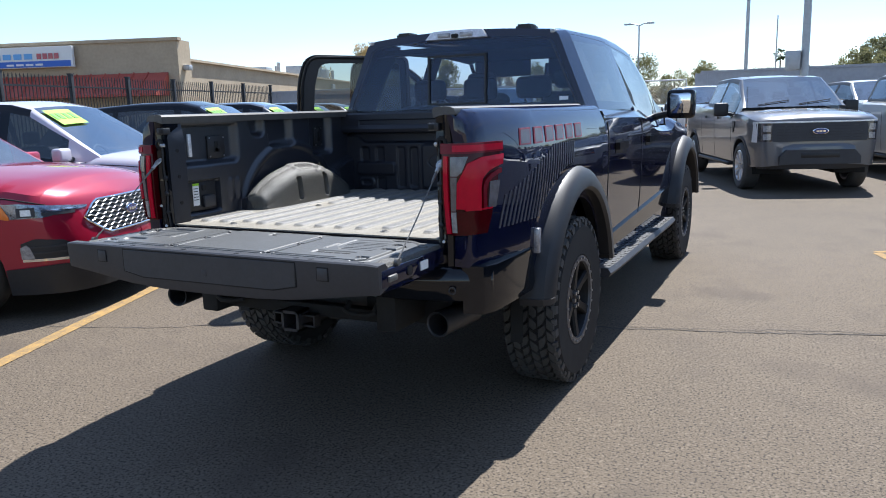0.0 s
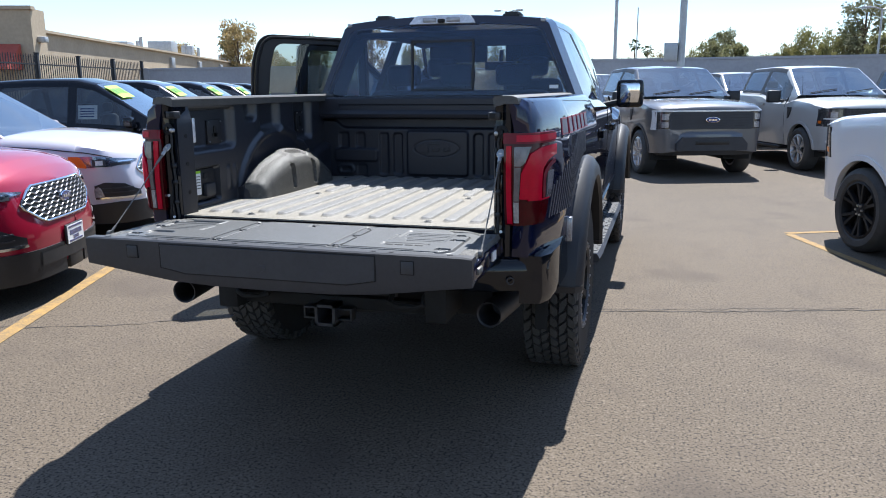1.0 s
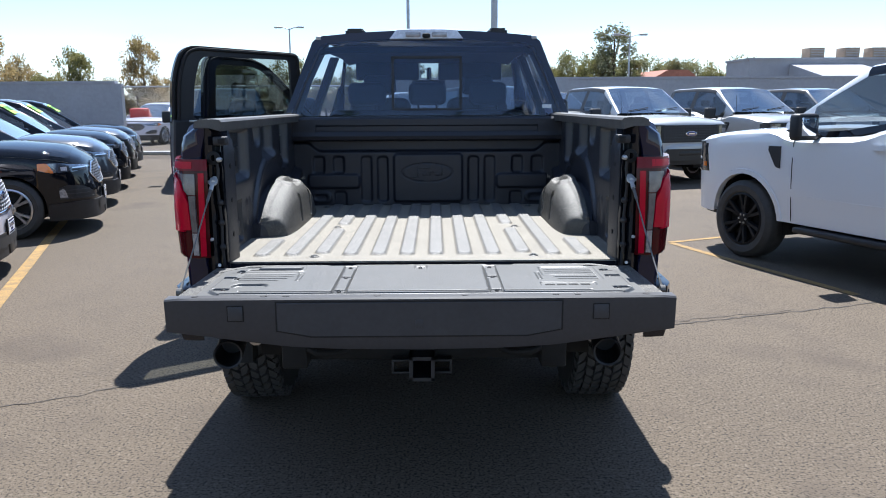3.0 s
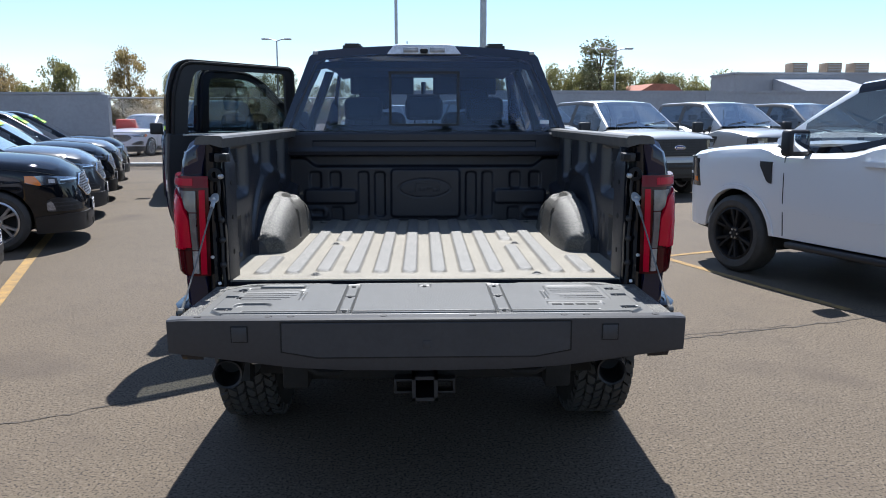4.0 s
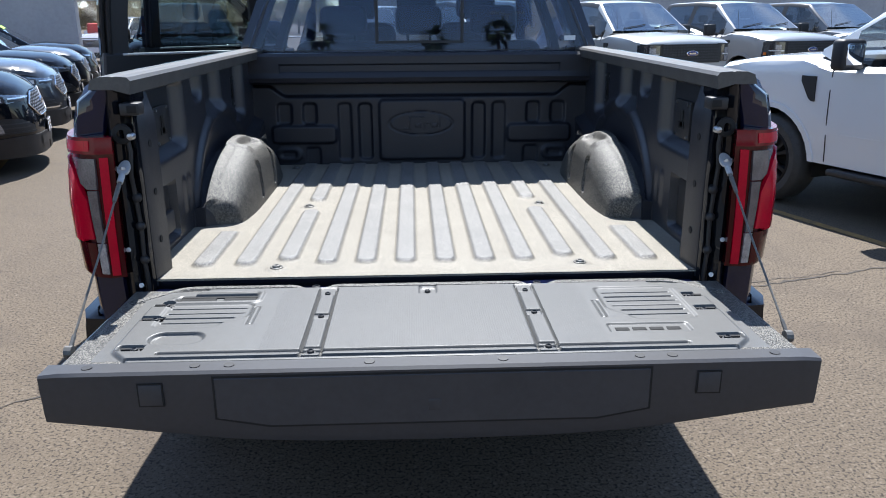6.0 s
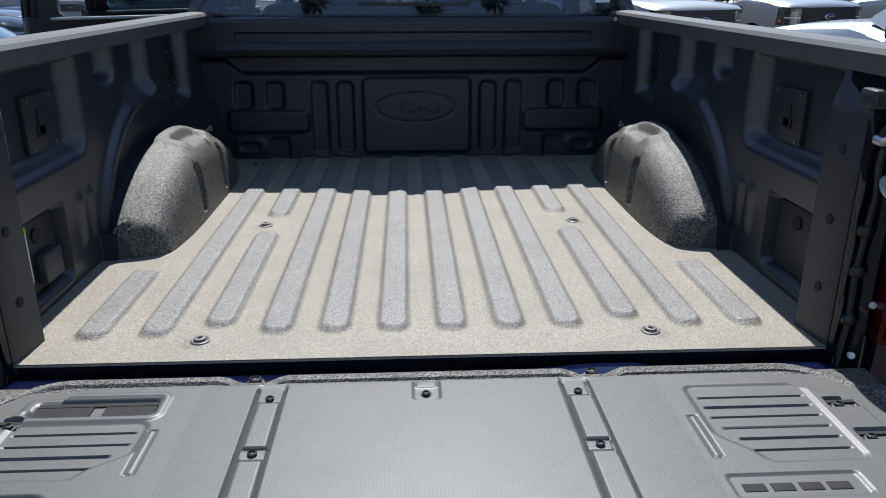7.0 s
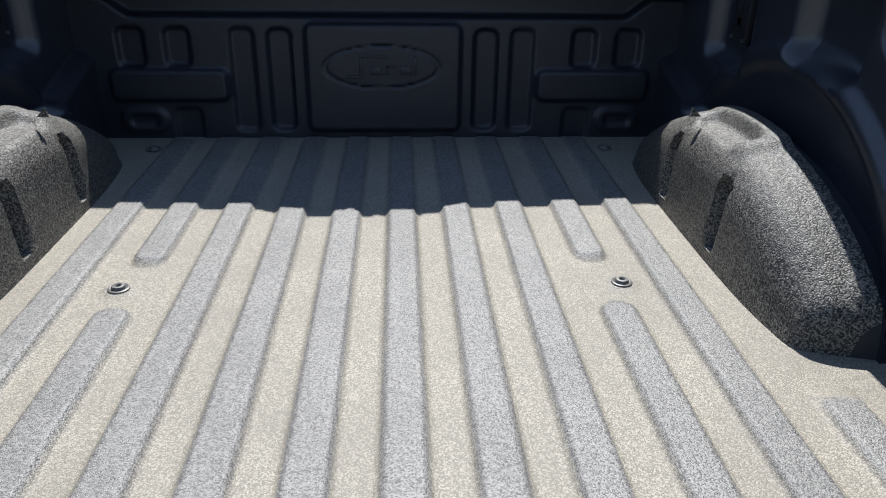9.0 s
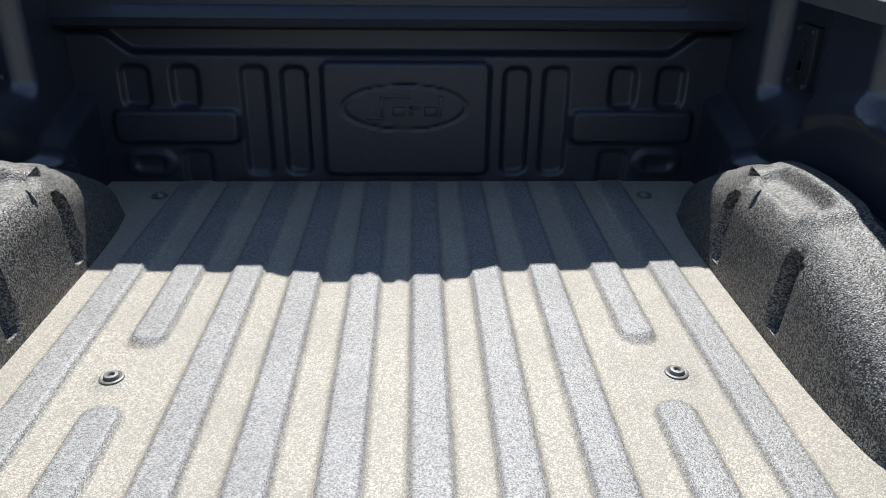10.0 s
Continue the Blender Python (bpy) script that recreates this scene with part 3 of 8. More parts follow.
def wells(s, parent, wide=0.9, narrow=0.42):
    """Dark inner fenders, and the underbody between the axles."""
    xw = width_of(s)
    for yc in s.axles:
        for sd in (-1, 1):
            bm = bmesh.new()
            rows = []
            for x in (narrow, s.half * wide):
                rows.append([(sd * x, yc + (s.arch - 0.004) * math.cos(a), s.hub - 0.12 + (0.12 + (s.arch - 0.004) * s.arch_squash * math.sin(a) if 0 < a < math.pi else 0)) for a in (math.pi * k / 16 for k in range(17))])
            vs = quads(bm, rows)
            bm.faces.new(vs[0])
            part("wheel_well", bm, DARK, parent)
    bm = bmesh.new()
    b = s.low(0) + s.lift
    box(bm, -s.half * 0.7, s.half * 0.7, s.rear + 0.25, s.front - 0.3, b + 0.02, b + 0.3)
    y_f, y_r = max(s.axles), min(s.axles)
    box(bm, -s.half * 0.93, s.half * 0.93, y_r + s.arch + 0.03, y_f - s.arch - 0.03, b + 0.004, b + 0.16)
    part("underbody", bm, DARK, parent)
    for yc in s.axles:
        bm = bmesh.new()
        tube(bm, [(-s.half * 0.8, yc, s.hub), (s.half * 0.8, yc, s.hub)], 0.05, 10)
        part("axle", bm, DARK, parent)


def seats(parent, s, rows_y, dash_y):
    bm = bmesh.new()
    z, y = s.belt(-0.6) + s.lift, rows_y[0]
    box(bm, -0.66, 0.66, y - 0.12, y + 0.04, z - 0.5, z + 0.06, 0.06, 3)
    part("rear_bench", bm, SEAT, parent)
    for y in rows_y:
        for x in (-0.38, 0.38) if y == rows_y[1] else (-0.4, 0.0, 0.4):
            bm = bmesh.new()
            z = s.belt(0) + s.lift
            box(bm, x - 0.24, x + 0.24, y - 0.1, y + 0.04, z - 0.5, z + 0.16, 0.07, 3) if y == rows_y[1] else None
            zh = 0.08 if y == rows_y[1] else 0.0
            box(bm, x - 0.125, x + 0.125, y - 0.1, y - 0.01, z + 0.1 + zh, z + 0.25 + zh, 0.04, 3)
            tube(bm, [(x - 0.06, y - 0.06, z), (x - 0.06, y - 0.06, z + 0.16)], 0.008, 6)
            tube(bm, [(x + 0.06, y - 0.06, z), (x + 0.06, y - 0.06, z + 0.16)], 0.008, 6)
            part("seat" if y == rows_y[1] else "headrest", bm, SEAT, parent)
    bm = bmesh.new()
    z = s.belt(dash_y) + s.lift
    box(bm, -s.half * 0.85, s.half * 0.85, dash_y - 0.3, dash_y + 0.25, z - 0.5, z - 0.03, 0.04)
    part("dashboard", bm, SEAT, parent)
    bm = bmesh.new()
    lathe(bm, [(0.175 + 0.016 * math.cos(a), 0.016 * math.sin(a)) for a in (2 * math.pi * k / 8 for k in range(8))], 24, (0, 0, 0), "y")
    bmesh.ops.transform(bm, matrix=pose(-0.38, dash_y - 0.42, z - 0.02, 25, 0, 0), verts=bm.verts)
    part("steering_wheel", bm, SEAT, parent)
    bm = bmesh.new()
    box(bm, -s.half * 0.88, s.half * 0.88, s.cab[0][0] + 0.15, dash_y, s.low(0) + s.lift + 0.06, s.low(0) + s.lift + 0.14)
    part("cabin_floor", bm, SEAT, parent)
    lo, hi = s.low(0) + s.lift + 0.1, min(s.belt(0.8), s.belt(-0.5)) + s.lift - 0.02
    for sd in (-1, 1):
        if s.lift and sd < 0:
            continue
        bm = bmesh.new()
        x0, x1 = sorted((sd * s.half * 0.87, sd * s.half * 0.91))
        box(bm, x0, x1, s.cab[0][0] + 0.1, dash_y, lo, hi, 0.01)
        part("door_trim", bm, SEAT, parent)


def mirror(parent, c, side, m_cap, size=(0.24, 0.12, 0.2)):
    x, y, z = c
    w, d, h = size
    bm = bmesh.new()
    box(bm, x, x + side * w, y, y + d, z - h / 2, z + h / 2, 0.035, 3)
    ob = part("mirror", bm, m_cap, parent)
    bm = bmesh.new()
    box(bm, x + side * 0.028, x + side * (w - 0.028), y - 0.006, y + 0.02, z - h / 2 + 0.03, z + h / 2 - 0.03, 0.016)
    for v in bm.verts:
        v.co.y -= 0.07 * (v.co.z - z)
    part("mirror_glass", bm, MIRROR, ob)
    bm = bmesh.new()
    tube(bm, [(x + side * 0.04, y + d * 0.6, z - h * 0.3), (x - side * 0.13, y + d * 0.7, z - h * 0.45)], 0.03, 8)
    part("mirror_arm", bm, PLASTIC, ob)
    return ob


def oval_badge(parent, c, w, h, normal=-1, axis="y", m_face=None):
    """An oval maker's badge drawn as a plain blue oval with a bright rim."""
    def ring(f, d):
        out = []
        for k in range(28):
            a = 2 * math.pi * k / 28
            u, v = w / 2 * f * math.cos(a), h / 2 * f * math.sin(a)
            out.append((c[0] + u, c[1] + d, c[2] + v) if axis == "y" else (c[0] + d, c[1] + u, c[2] + v))
        return out
    bm = bmesh.new()
    loft(bm, [ring(1.0, 0), ring(1.0, normal * 0.012), ring(0.9, normal * 0.016)])
    ob = part("badge", bm, CHROME, parent, "oval badge with a bright rim")
    bm = bmesh.new()
    loft(bm, [ring(0.88, normal * 0.01), ring(0.86, normal * 0.018)])
    part("badge_face", bm, m_face or BADGE_BLUE, ob)
    bm = bmesh.new()
    for u0, u1, v in ((-0.28, -0.12, 0.0), (-0.08, 0.08, -0.02), (0.12, 0.28, 0.0)):
        x0, x1, zz = c[0] + u0 * w, c[0] + u1 * w, c[2] + v * h
        if axis == "y":
            box(bm, x0, x1, c[1] + normal * 0.017, c[1] + normal * 0.021, zz - h * 0.14, zz + h * 0.14)
    if bm.verts:
        part("badge_mark", bm, CHROME, ob)
    else:
        bm.free()
    return ob


def pickup_spec(lift=0.0, half=1.0, paint=None, arch=0.47, hub=0.41):
    s = Spec()
    s.lift, s.half, s.paint, s.arch, s.hub, s.arch_squash = lift, half, paint, arch, hub, 1.0
    s.axles, s.rear, s.front, s.round = (-1.845, 1.845), -2.93, 2.74, 0.1
    s.marks = (-1.07, -1.05, 0.0, 0.3, 0.6, 0.9, 1.25, 1.42, 1.55)
    s.top = table((-3, 1.455), (-1.08, 1.455), (-1.06, 1.43), (0.0, 1.41), (0.25, 1.385), (0.5, 1.29), (0.9, 1.265), (1.25, 1.26), (1.42, 1.30), (1.55, 1.31), (2.0, 1.25), (2.3, 1.195), (2.56, 1.12), (2.68, 1.06), (2.74, 1.0))
    s.low = table((-3, 0.5), (-2.5, 0.47), (-1.3, 0.44), (1.3, 0.44), (2.4, 0.42), (2.7, 0.44), (2.78, 0.5))
    s.plan = table((-3, 0.92), (-2.9, 0.933), (-2.8, 0.952), (-2.6, 0.976), (-2.4, 0.99), (-1.2, 1.0), (1.8, 1.0), (2.25, 0.985), (2.45, 0.95), (2.6, 0.89), (2.68, 0.85), (2.74, 0.79))
    s.prof = table((0.4, 0.955), (0.6, 0.97), (0.72, 0.985), (0.8, 0.99), (1.1, 1.0), (1.27, 1.0), (1.36, 0.988), (1.43, 0.965), (1.5, 0.935))
    s.crown = table((-3, 0.0), (1.3, 0.0), (1.5, 0.05), (2.3, 0.11), (2.6, 0.15), (2.74, 0.15))
    s.rake, s.rake_rear = 0.03, 0.0
    s.belt, s.roof = table((-1.1, 1.43), (0.0, 1.41), (0.25, 1.385), (0.5, 1.29), (0.9, 1.265), (1.25, 1.26), (1.46, 1.34)), table((-1.07, 1.905), (-0.95, 1.925), (0, 1.945), (0.5, 1.925), (0.7, 1.895), (1.46, 1.385))
    s.roof_max, s.roof_crown = 1.94, 0.025
    s.cab_low, s.cab_top = 0.925 * half, 0.705 * half
    s.plan_cab = table((-1.07, 0.95), (-0.9, 0.985), (-0.4, 1.0), (1.0, 1.0), (1.45, 0.95))
    s.cab = [(-1.07, "pil"), (-0.9, "win"), (-0.06, "pil"), (0.08, "win"), (0.7, "wsw"), (1.16, "ws"), (1.46, "end")]
    s.flat_back, s.shear = True, 0.0
    return s


def suv_spec(paint):
    s = Spec()
    s.lift, s.half, s.paint, s.arch, s.hub, s.arch_squash = 0.0, 0.965, paint, 0.405, 0.365, 1.0
    s.axles, s.rear, s.front, s.round = (-1.425, 1.425), -2.44, 2.41, 0.13
    s.marks = (0.0,)
    s.top = table((-2.44, 1.0), (-2.35, 1.08), (-1.8, 1.1), (0.9, 1.06), (1.1, 1.11), (1.5, 1.085), (1.9, 1.04), (2.15, 0.995), (2.3, 0.95), (2.37, 0.9), (2.41, 0.86))
    s.low = table((-2.44, 0.42), (-2.2, 0.32), (-1.9, 0.25), (1.9, 0.25), (2.2, 0.24), (2.37, 0.27))
    s.plan = table((-2.44, 0.82), (-2.3, 0.92), (-1.9, 0.985), (-0.5, 1.0), (1.2, 1.0), (1.75, 0.99), (2.0, 0.955), (2.15, 0.9), (2.25, 0.82), (2.32, 0.71), (2.37, 0.54), (2.395, 0.36), (2.41, 0.1))
    s.prof = table((0.2, 0.93), (0.4, 0.965), (0.6, 0.985), (0.8, 1.0), (0.95, 0.99), (1.1, 0.95))
    s.crown = table((-2.44, 0.0), (0.9, 0.0), (1.3, 0.06), (2.1, 0.07), (2.37, 0.03))
    s.rake, s.rake_rear = 0.25, 0.2
    s.belt = table((-2.4, 1.09), (-1.6, 1.08), (0.9, 1.04), (1.25, 1.05))
    s.roof = table((-2.38, 1.11), (-2.15, 1.4), (-1.9, 1.58), (-1.5, 1.66), (-0.8, 1.71), (-0.2, 1.72), (0.1, 1.7), (0.22, 1.665), (1.13, 1.08))
    s.roof_max, s.roof_crown = 1.72, 0.03
    s.cab_low, s.cab_top = 0.905, 0.66
    s.plan_cab = table((-2.4, 0.88), (-1.6, 0.97), (-0.5, 1.0), (0.6, 1.0), (1.25, 0.94))
    s.cab = [(-2.38, "back"), (-1.9, "pil"), (-1.78, "win"), (-1.1, "pil"), (-1.02, "win"), (-0.12, "pil"), (0.0, "win"), (0.25, "wsw"), (0.74, "ws"), (1.13, "end")]
    s.flat_back, s.shear = False, 0.0
    return s


def suv(paint, colour, m, rim=RIM_SILVER, sticker=True, plate=True, sheet=False):
    s = suv_spec(paint)
    dark = PLASTIC
    car = thing("suv", colour, "car", "suvs parked in the row")
    bm = bmesh.new()
    shell(bm, s, open_top=((-1.9, 1.0),))
    part("body", bm, paint, car)
    greenhouse(s, car, GLASS_SUV, GLASS_CAR, PAINT_BLACK)
    wells(s, car)
    seats(car, s, (-0.95, 0.05), 0.85)
    for yc in s.axles:
        for sd in (-1, 1):
            wheel(car, (sd * 0.845, yc, s.hub), 0.365, 0.25, 0.235, sd, rim, 5, "split")
    for sd in (-1, 1):
        bm = bmesh.new()
        side_patch(bm, s, seq(-0.98, 0.98, 0.2), lambda y: 0.255, lambda y: 0.4, 0.008, 0.03, sd)
        part("rocker_cladding", bm, PLASTIC, car)
        # headlight: a slim wedge that runs in to the grille
        bm = bmesh.new()
        wrap_patch(bm, s, seq(1.78, 2.365, 0.03), table((1.78, 0.815), (1.9, 0.79), (2.2, 0.795), (2.365, 0.835)), table((1.78, 0.9), (2.0, 0.905), (2.3, 0.872), (2.365, 0.85)), 0.006, sd)
        lamp = part("headlight", bm, LAMP, car, "slim clear headlight with an amber corner")
        for a, b, lo, hi, mt in ((1.99, 2.13, 0.802, 0.872, PLASTIC_GREY), (2.02, 2.1, 0.812, 0.858, LENS_BRIGHT), (2.17, 2.33, 0.806, 0.83, PLASTIC_GREY), (2.17, 2.34, 0.838, 0.85, CHROME)):
            bm = bmesh.new()
            wrap_patch(bm, s, seq(a, b, 0.03), lambda y: lo, lambda y: hi, 0.011 if mt is PLASTIC_GREY else 0.014, sd)
            part("lamp_unit", bm, mt, lamp)
        bm = bmesh.new()
        wrap_patch(bm, s, seq(1.765, 1.93, 0.03), table((1.765, 0.825), (1.9, 0.787), (1.93, 0.786)), table((1.765, 0.904), (1.87, 0.904), (1.93, 0.81)), 0.012, sd)
        part("turn_lens", bm, LENS_AMBER, lamp)
        # fog opening: dark mesh with a bright wedge at its outer end
        bm = bmesh.new()
        wrap_patch(bm, s, seq(1.98, 2.34, 0.03), table((1.98, 0.485), (2.34, 0.475)), table((1.98, 0.6), (2.08, 0.635), (2.25, 0.615), (2.34, 0.53)), 0.005, sd)
        fog = part("fog_opening", bm, dark, car)
        for z in (0.52, 0.565):
            bm = bmesh.new()
            wrap_patch(bm, s, seq(2.05, 2.3, 0.03), lambda y: z, lambda y: z + 0.012, 0.012, sd)
            part("fog_slat", bm, PLASTIC_GREY, fog)
        bm = bmesh.new()
        wrap_patch(bm, s, seq(1.975, 2.06, 0.02), table((1.975, 0.485), (2.06, 0.475)), table((1.975, 0.57), (2.03, 0.6), (2.06, 0.5)), 0.013, sd)
        part("fog_lamp", bm, LENS_CLEAR, fog)
        bm = bmesh.new()
        wrap_patch(bm, s, seq(1.98, 2.34, 0.03), lambda y: 0.462, lambda y: 0.482, 0.013, sd)
        part("fog_trim", bm, CHROME if paint is not PAINT_BLACK else PLASTIC, fog)
        mirror(car, (sd * 0.93, 0.72, 1.13), sd, paint, (0.22, 0.12, 0.15))
        for y in (-0.75, 0.3):
            bm = bmesh.new()
            side_patch(bm, s, seq(y, y + 0.2, 0.05), lambda y: 0.88, lambda y: 0.92, 0.03, 0.035, sd)
            part("door_handle", bm, paint, car)
        for y in (-1.05, -0.06, 0.95):
            bm = bmesh.new()
            side_patch(bm, s, [y, y + 0.008], lambda y: 0.42, lambda y: 1.04, 0.002, 0.01, sd)
            part("door_seam", bm, DARK, car)
        # hood shut line
        bm = bmesh.new()
        side_patch(bm, s, seq(1.0, 2.2, 0.15), lambda y: s.top(y) - 0.1, lambda y: s.top(y) - 0.092, 0.002, 0.012, sd)
        part("hood_seam", bm, DARK, car)
    # black lower bumper with a mesh intake
    bm = bmesh.new()
    ys = seq(1.84, 2.405, 0.03)
    for sd in (-1, 1):
        wrap_patch(bm, s, ys, lambda y: 0.2, table((1.84, 0.40), (2.2, 0.43), (2.41, 0.42)), 0.012, sd)
    box(bm, -0.12, 0.12, 2.3, 2.425, 0.2, 0.42, 0.01)
    valance = part("bumper_valance", bm, PLASTIC, car)
    bm = bmesh.new()
    grid = [[nose(s, u * 0.5, z, 0.02) for u in seq(-1, 1, 0.1)] for z in (0.3, 0.36, 0.395)]
    quads(bm, grid)
    part("lower_intake", bm, dark, valance)
    # grille: six-sided opening with a lattice, set in the nose
    hw = table((0.61, 0.34), (0.64, 0.42), (0.74, 0.575), (0.765, 0.58), (0.87, 0.44), (0.88, 0.4))
    bm = bmesh.new()
    quads(bm, [[nose(s, u * hw(z), z, 0.006) for u in seq(-1, 1, 0.05)] for z in seq(0.61, 0.88, 0.02)])
    grille = part("grille", bm, dark, car, "six-sided lattice grille")
    zz = seq(0.61, 0.88, 0.03)
    rim = [nose(s, hw(z), z, 0.008) for z in zz] + [nose(s, u * hw(0.88), 0.88, 0.008) for u in seq(0.9, -0.9, 0.15)] + [nose(s, -hw(z), z, 0.008) for z in reversed(zz)] + [nose(s, u * hw(0.61), 0.61, 0.008) for u in seq(-0.9, 0.9, 0.15)]
    rim.append(rim[0])
    bright = CHROME
    bm = bmesh.new()
    tube(bm, rim, 0.009, 6)
    part("grille_rim", bm, bright, grille)
    bm = bmesh.new()
    for r in range(8):
        z = 0.632 + r * 0.032
        xs = [x for x in seq(-0.6, 0.6, 0.024) if abs(x) < hw(z) - 0.012]
        line = [nose(s, x, z + 0.0085 * (1 if r % 2 else -1) * math.cos(math.pi * x / 0.048), 0.013) for x in xs]
        if len(line) > 1:
            tube(bm, line, 0.005, 5)
    part("lattice", bm, SATIN, grille)
    front = nose(s, 0, 0.76, 0)[1]
    oval_badge(car, (0, front + 0.016, 0.755), 0.19, 0.08, 1)
    if plate:
        front = s.front
        bm = bmesh.new()
        box(bm, -0.16, 0.16, front + 0.004, front + 0.02, 0.38, 0.54, 0.005)
        pl = part("plate_holder", bm, PLASTIC, car)
        bm = bmesh.new()
        box(bm, -0.148, 0.148, front + 0.018, front + 0.024, 0.39, 0.53)
        part("dealer_plate", bm, WHITE, pl, "white card with dark printed bars")
        bm = bmesh.new()
        box(bm, -0.11, 0.11, front + 0.022, front + 0.026, 0.455, 0.49)
        box(bm, -0.12, 0.12, front + 0.022, front + 0.026, 0.4, 0.413)
        box(bm, -0.05, 0.05, front + 0.022, front + 0.026, 0.422, 0.444)
        box(bm, -0.13, 0.13, front + 0.022, front + 0.026, 0.508, 0.523)
        tagged(part("plate_print", bm, BADGE_BLUE, pl), kind="stuff")
    if sheet:
        bm = bmesh.new()
        quads(bm, [[(0.79, y, 1.17), (0.735, y, 1.36)] for y in (0.0, 0.26)])
        sh = part("price_sheet", bm, WHITE, car, "white price sheet inside the side window", 0)
        bm = bmesh.new()
        for k in range(4):
            z = 1.2 + 0.035 * k
            quads(bm, [[(0.795 - (z - 1.17) * 0.29, y, z), (0.795 - (z - 1.155) * 0.29, y, z + 0.015)] for y in (0.03, 0.22)])
        tagged(part("sheet_print", bm, BADGE_BLUE, sh, "", 0), kind="stuff")
    if sticker:
        bm = bmesh.new()
        rows = []
        for f in (0.6, 0.7, 0.8, 0.88):
            y = 0.22 + (1.13 - 0.22) * (1 - f)
            z = s.roof(y) + 0.02
            rows.append([(x, y, z - 0.006 + s.roof_crown * (1 - (x / 0.8) ** 2) * 0.9) for x in seq(0.12, 0.62, 0.1)])
        quads(bm, rows)
        st = part("window_writing", bm, LIME, car, "lime painted sale writing on the windshield", 0)
        for x in (0.18, 0.3, 0.42, 0.52):
            bm = bmesh.new()
            y = 0.22 + 0.91 * 0.25
            box(bm, x, x + 0.075, y - 0.05, y + 0.05, s.roof(y) + 0.0, s.roof(y) + 0.045)
            for v in list(bm.verts)[-8:]:
                v.co.z = s.roof(v.co.y) + 0.02 + s.roof_crown * (1 - (v.co.x / 0.8) ** 2) * 0.9 - (0.0 if v.co.z > s.roof(y) + 0.02 else 0.012)
            part("writing_mark", bm, LIME_DARK, st)
    car.matrix_world = m
    return car


def nose_panel(s, x0, x1, z0, z1, off, thick=0.03, rad=0.0):
    """A solid panel that follows the front of the body."""
    bm = bmesh.new()
    rings = []
    for x in seq(x0, x1, 0.03):
        e = min(abs(x - x0), abs(x1 - x))
        cutz = rad - math.sqrt(max(0.0, rad ** 2 - max(0.0, rad - e) ** 2)) if rad else 0.0
        zs = [z0 + cutz + (z1 - z0 - 2 * cutz) * k / 4 for k in range(5)]
        rings.append([nose(s, x, z, off) for z in zs] + [nose(s, x, z, off - thick) for z in reversed(zs)])
    loft(bm, rings)
    return bm


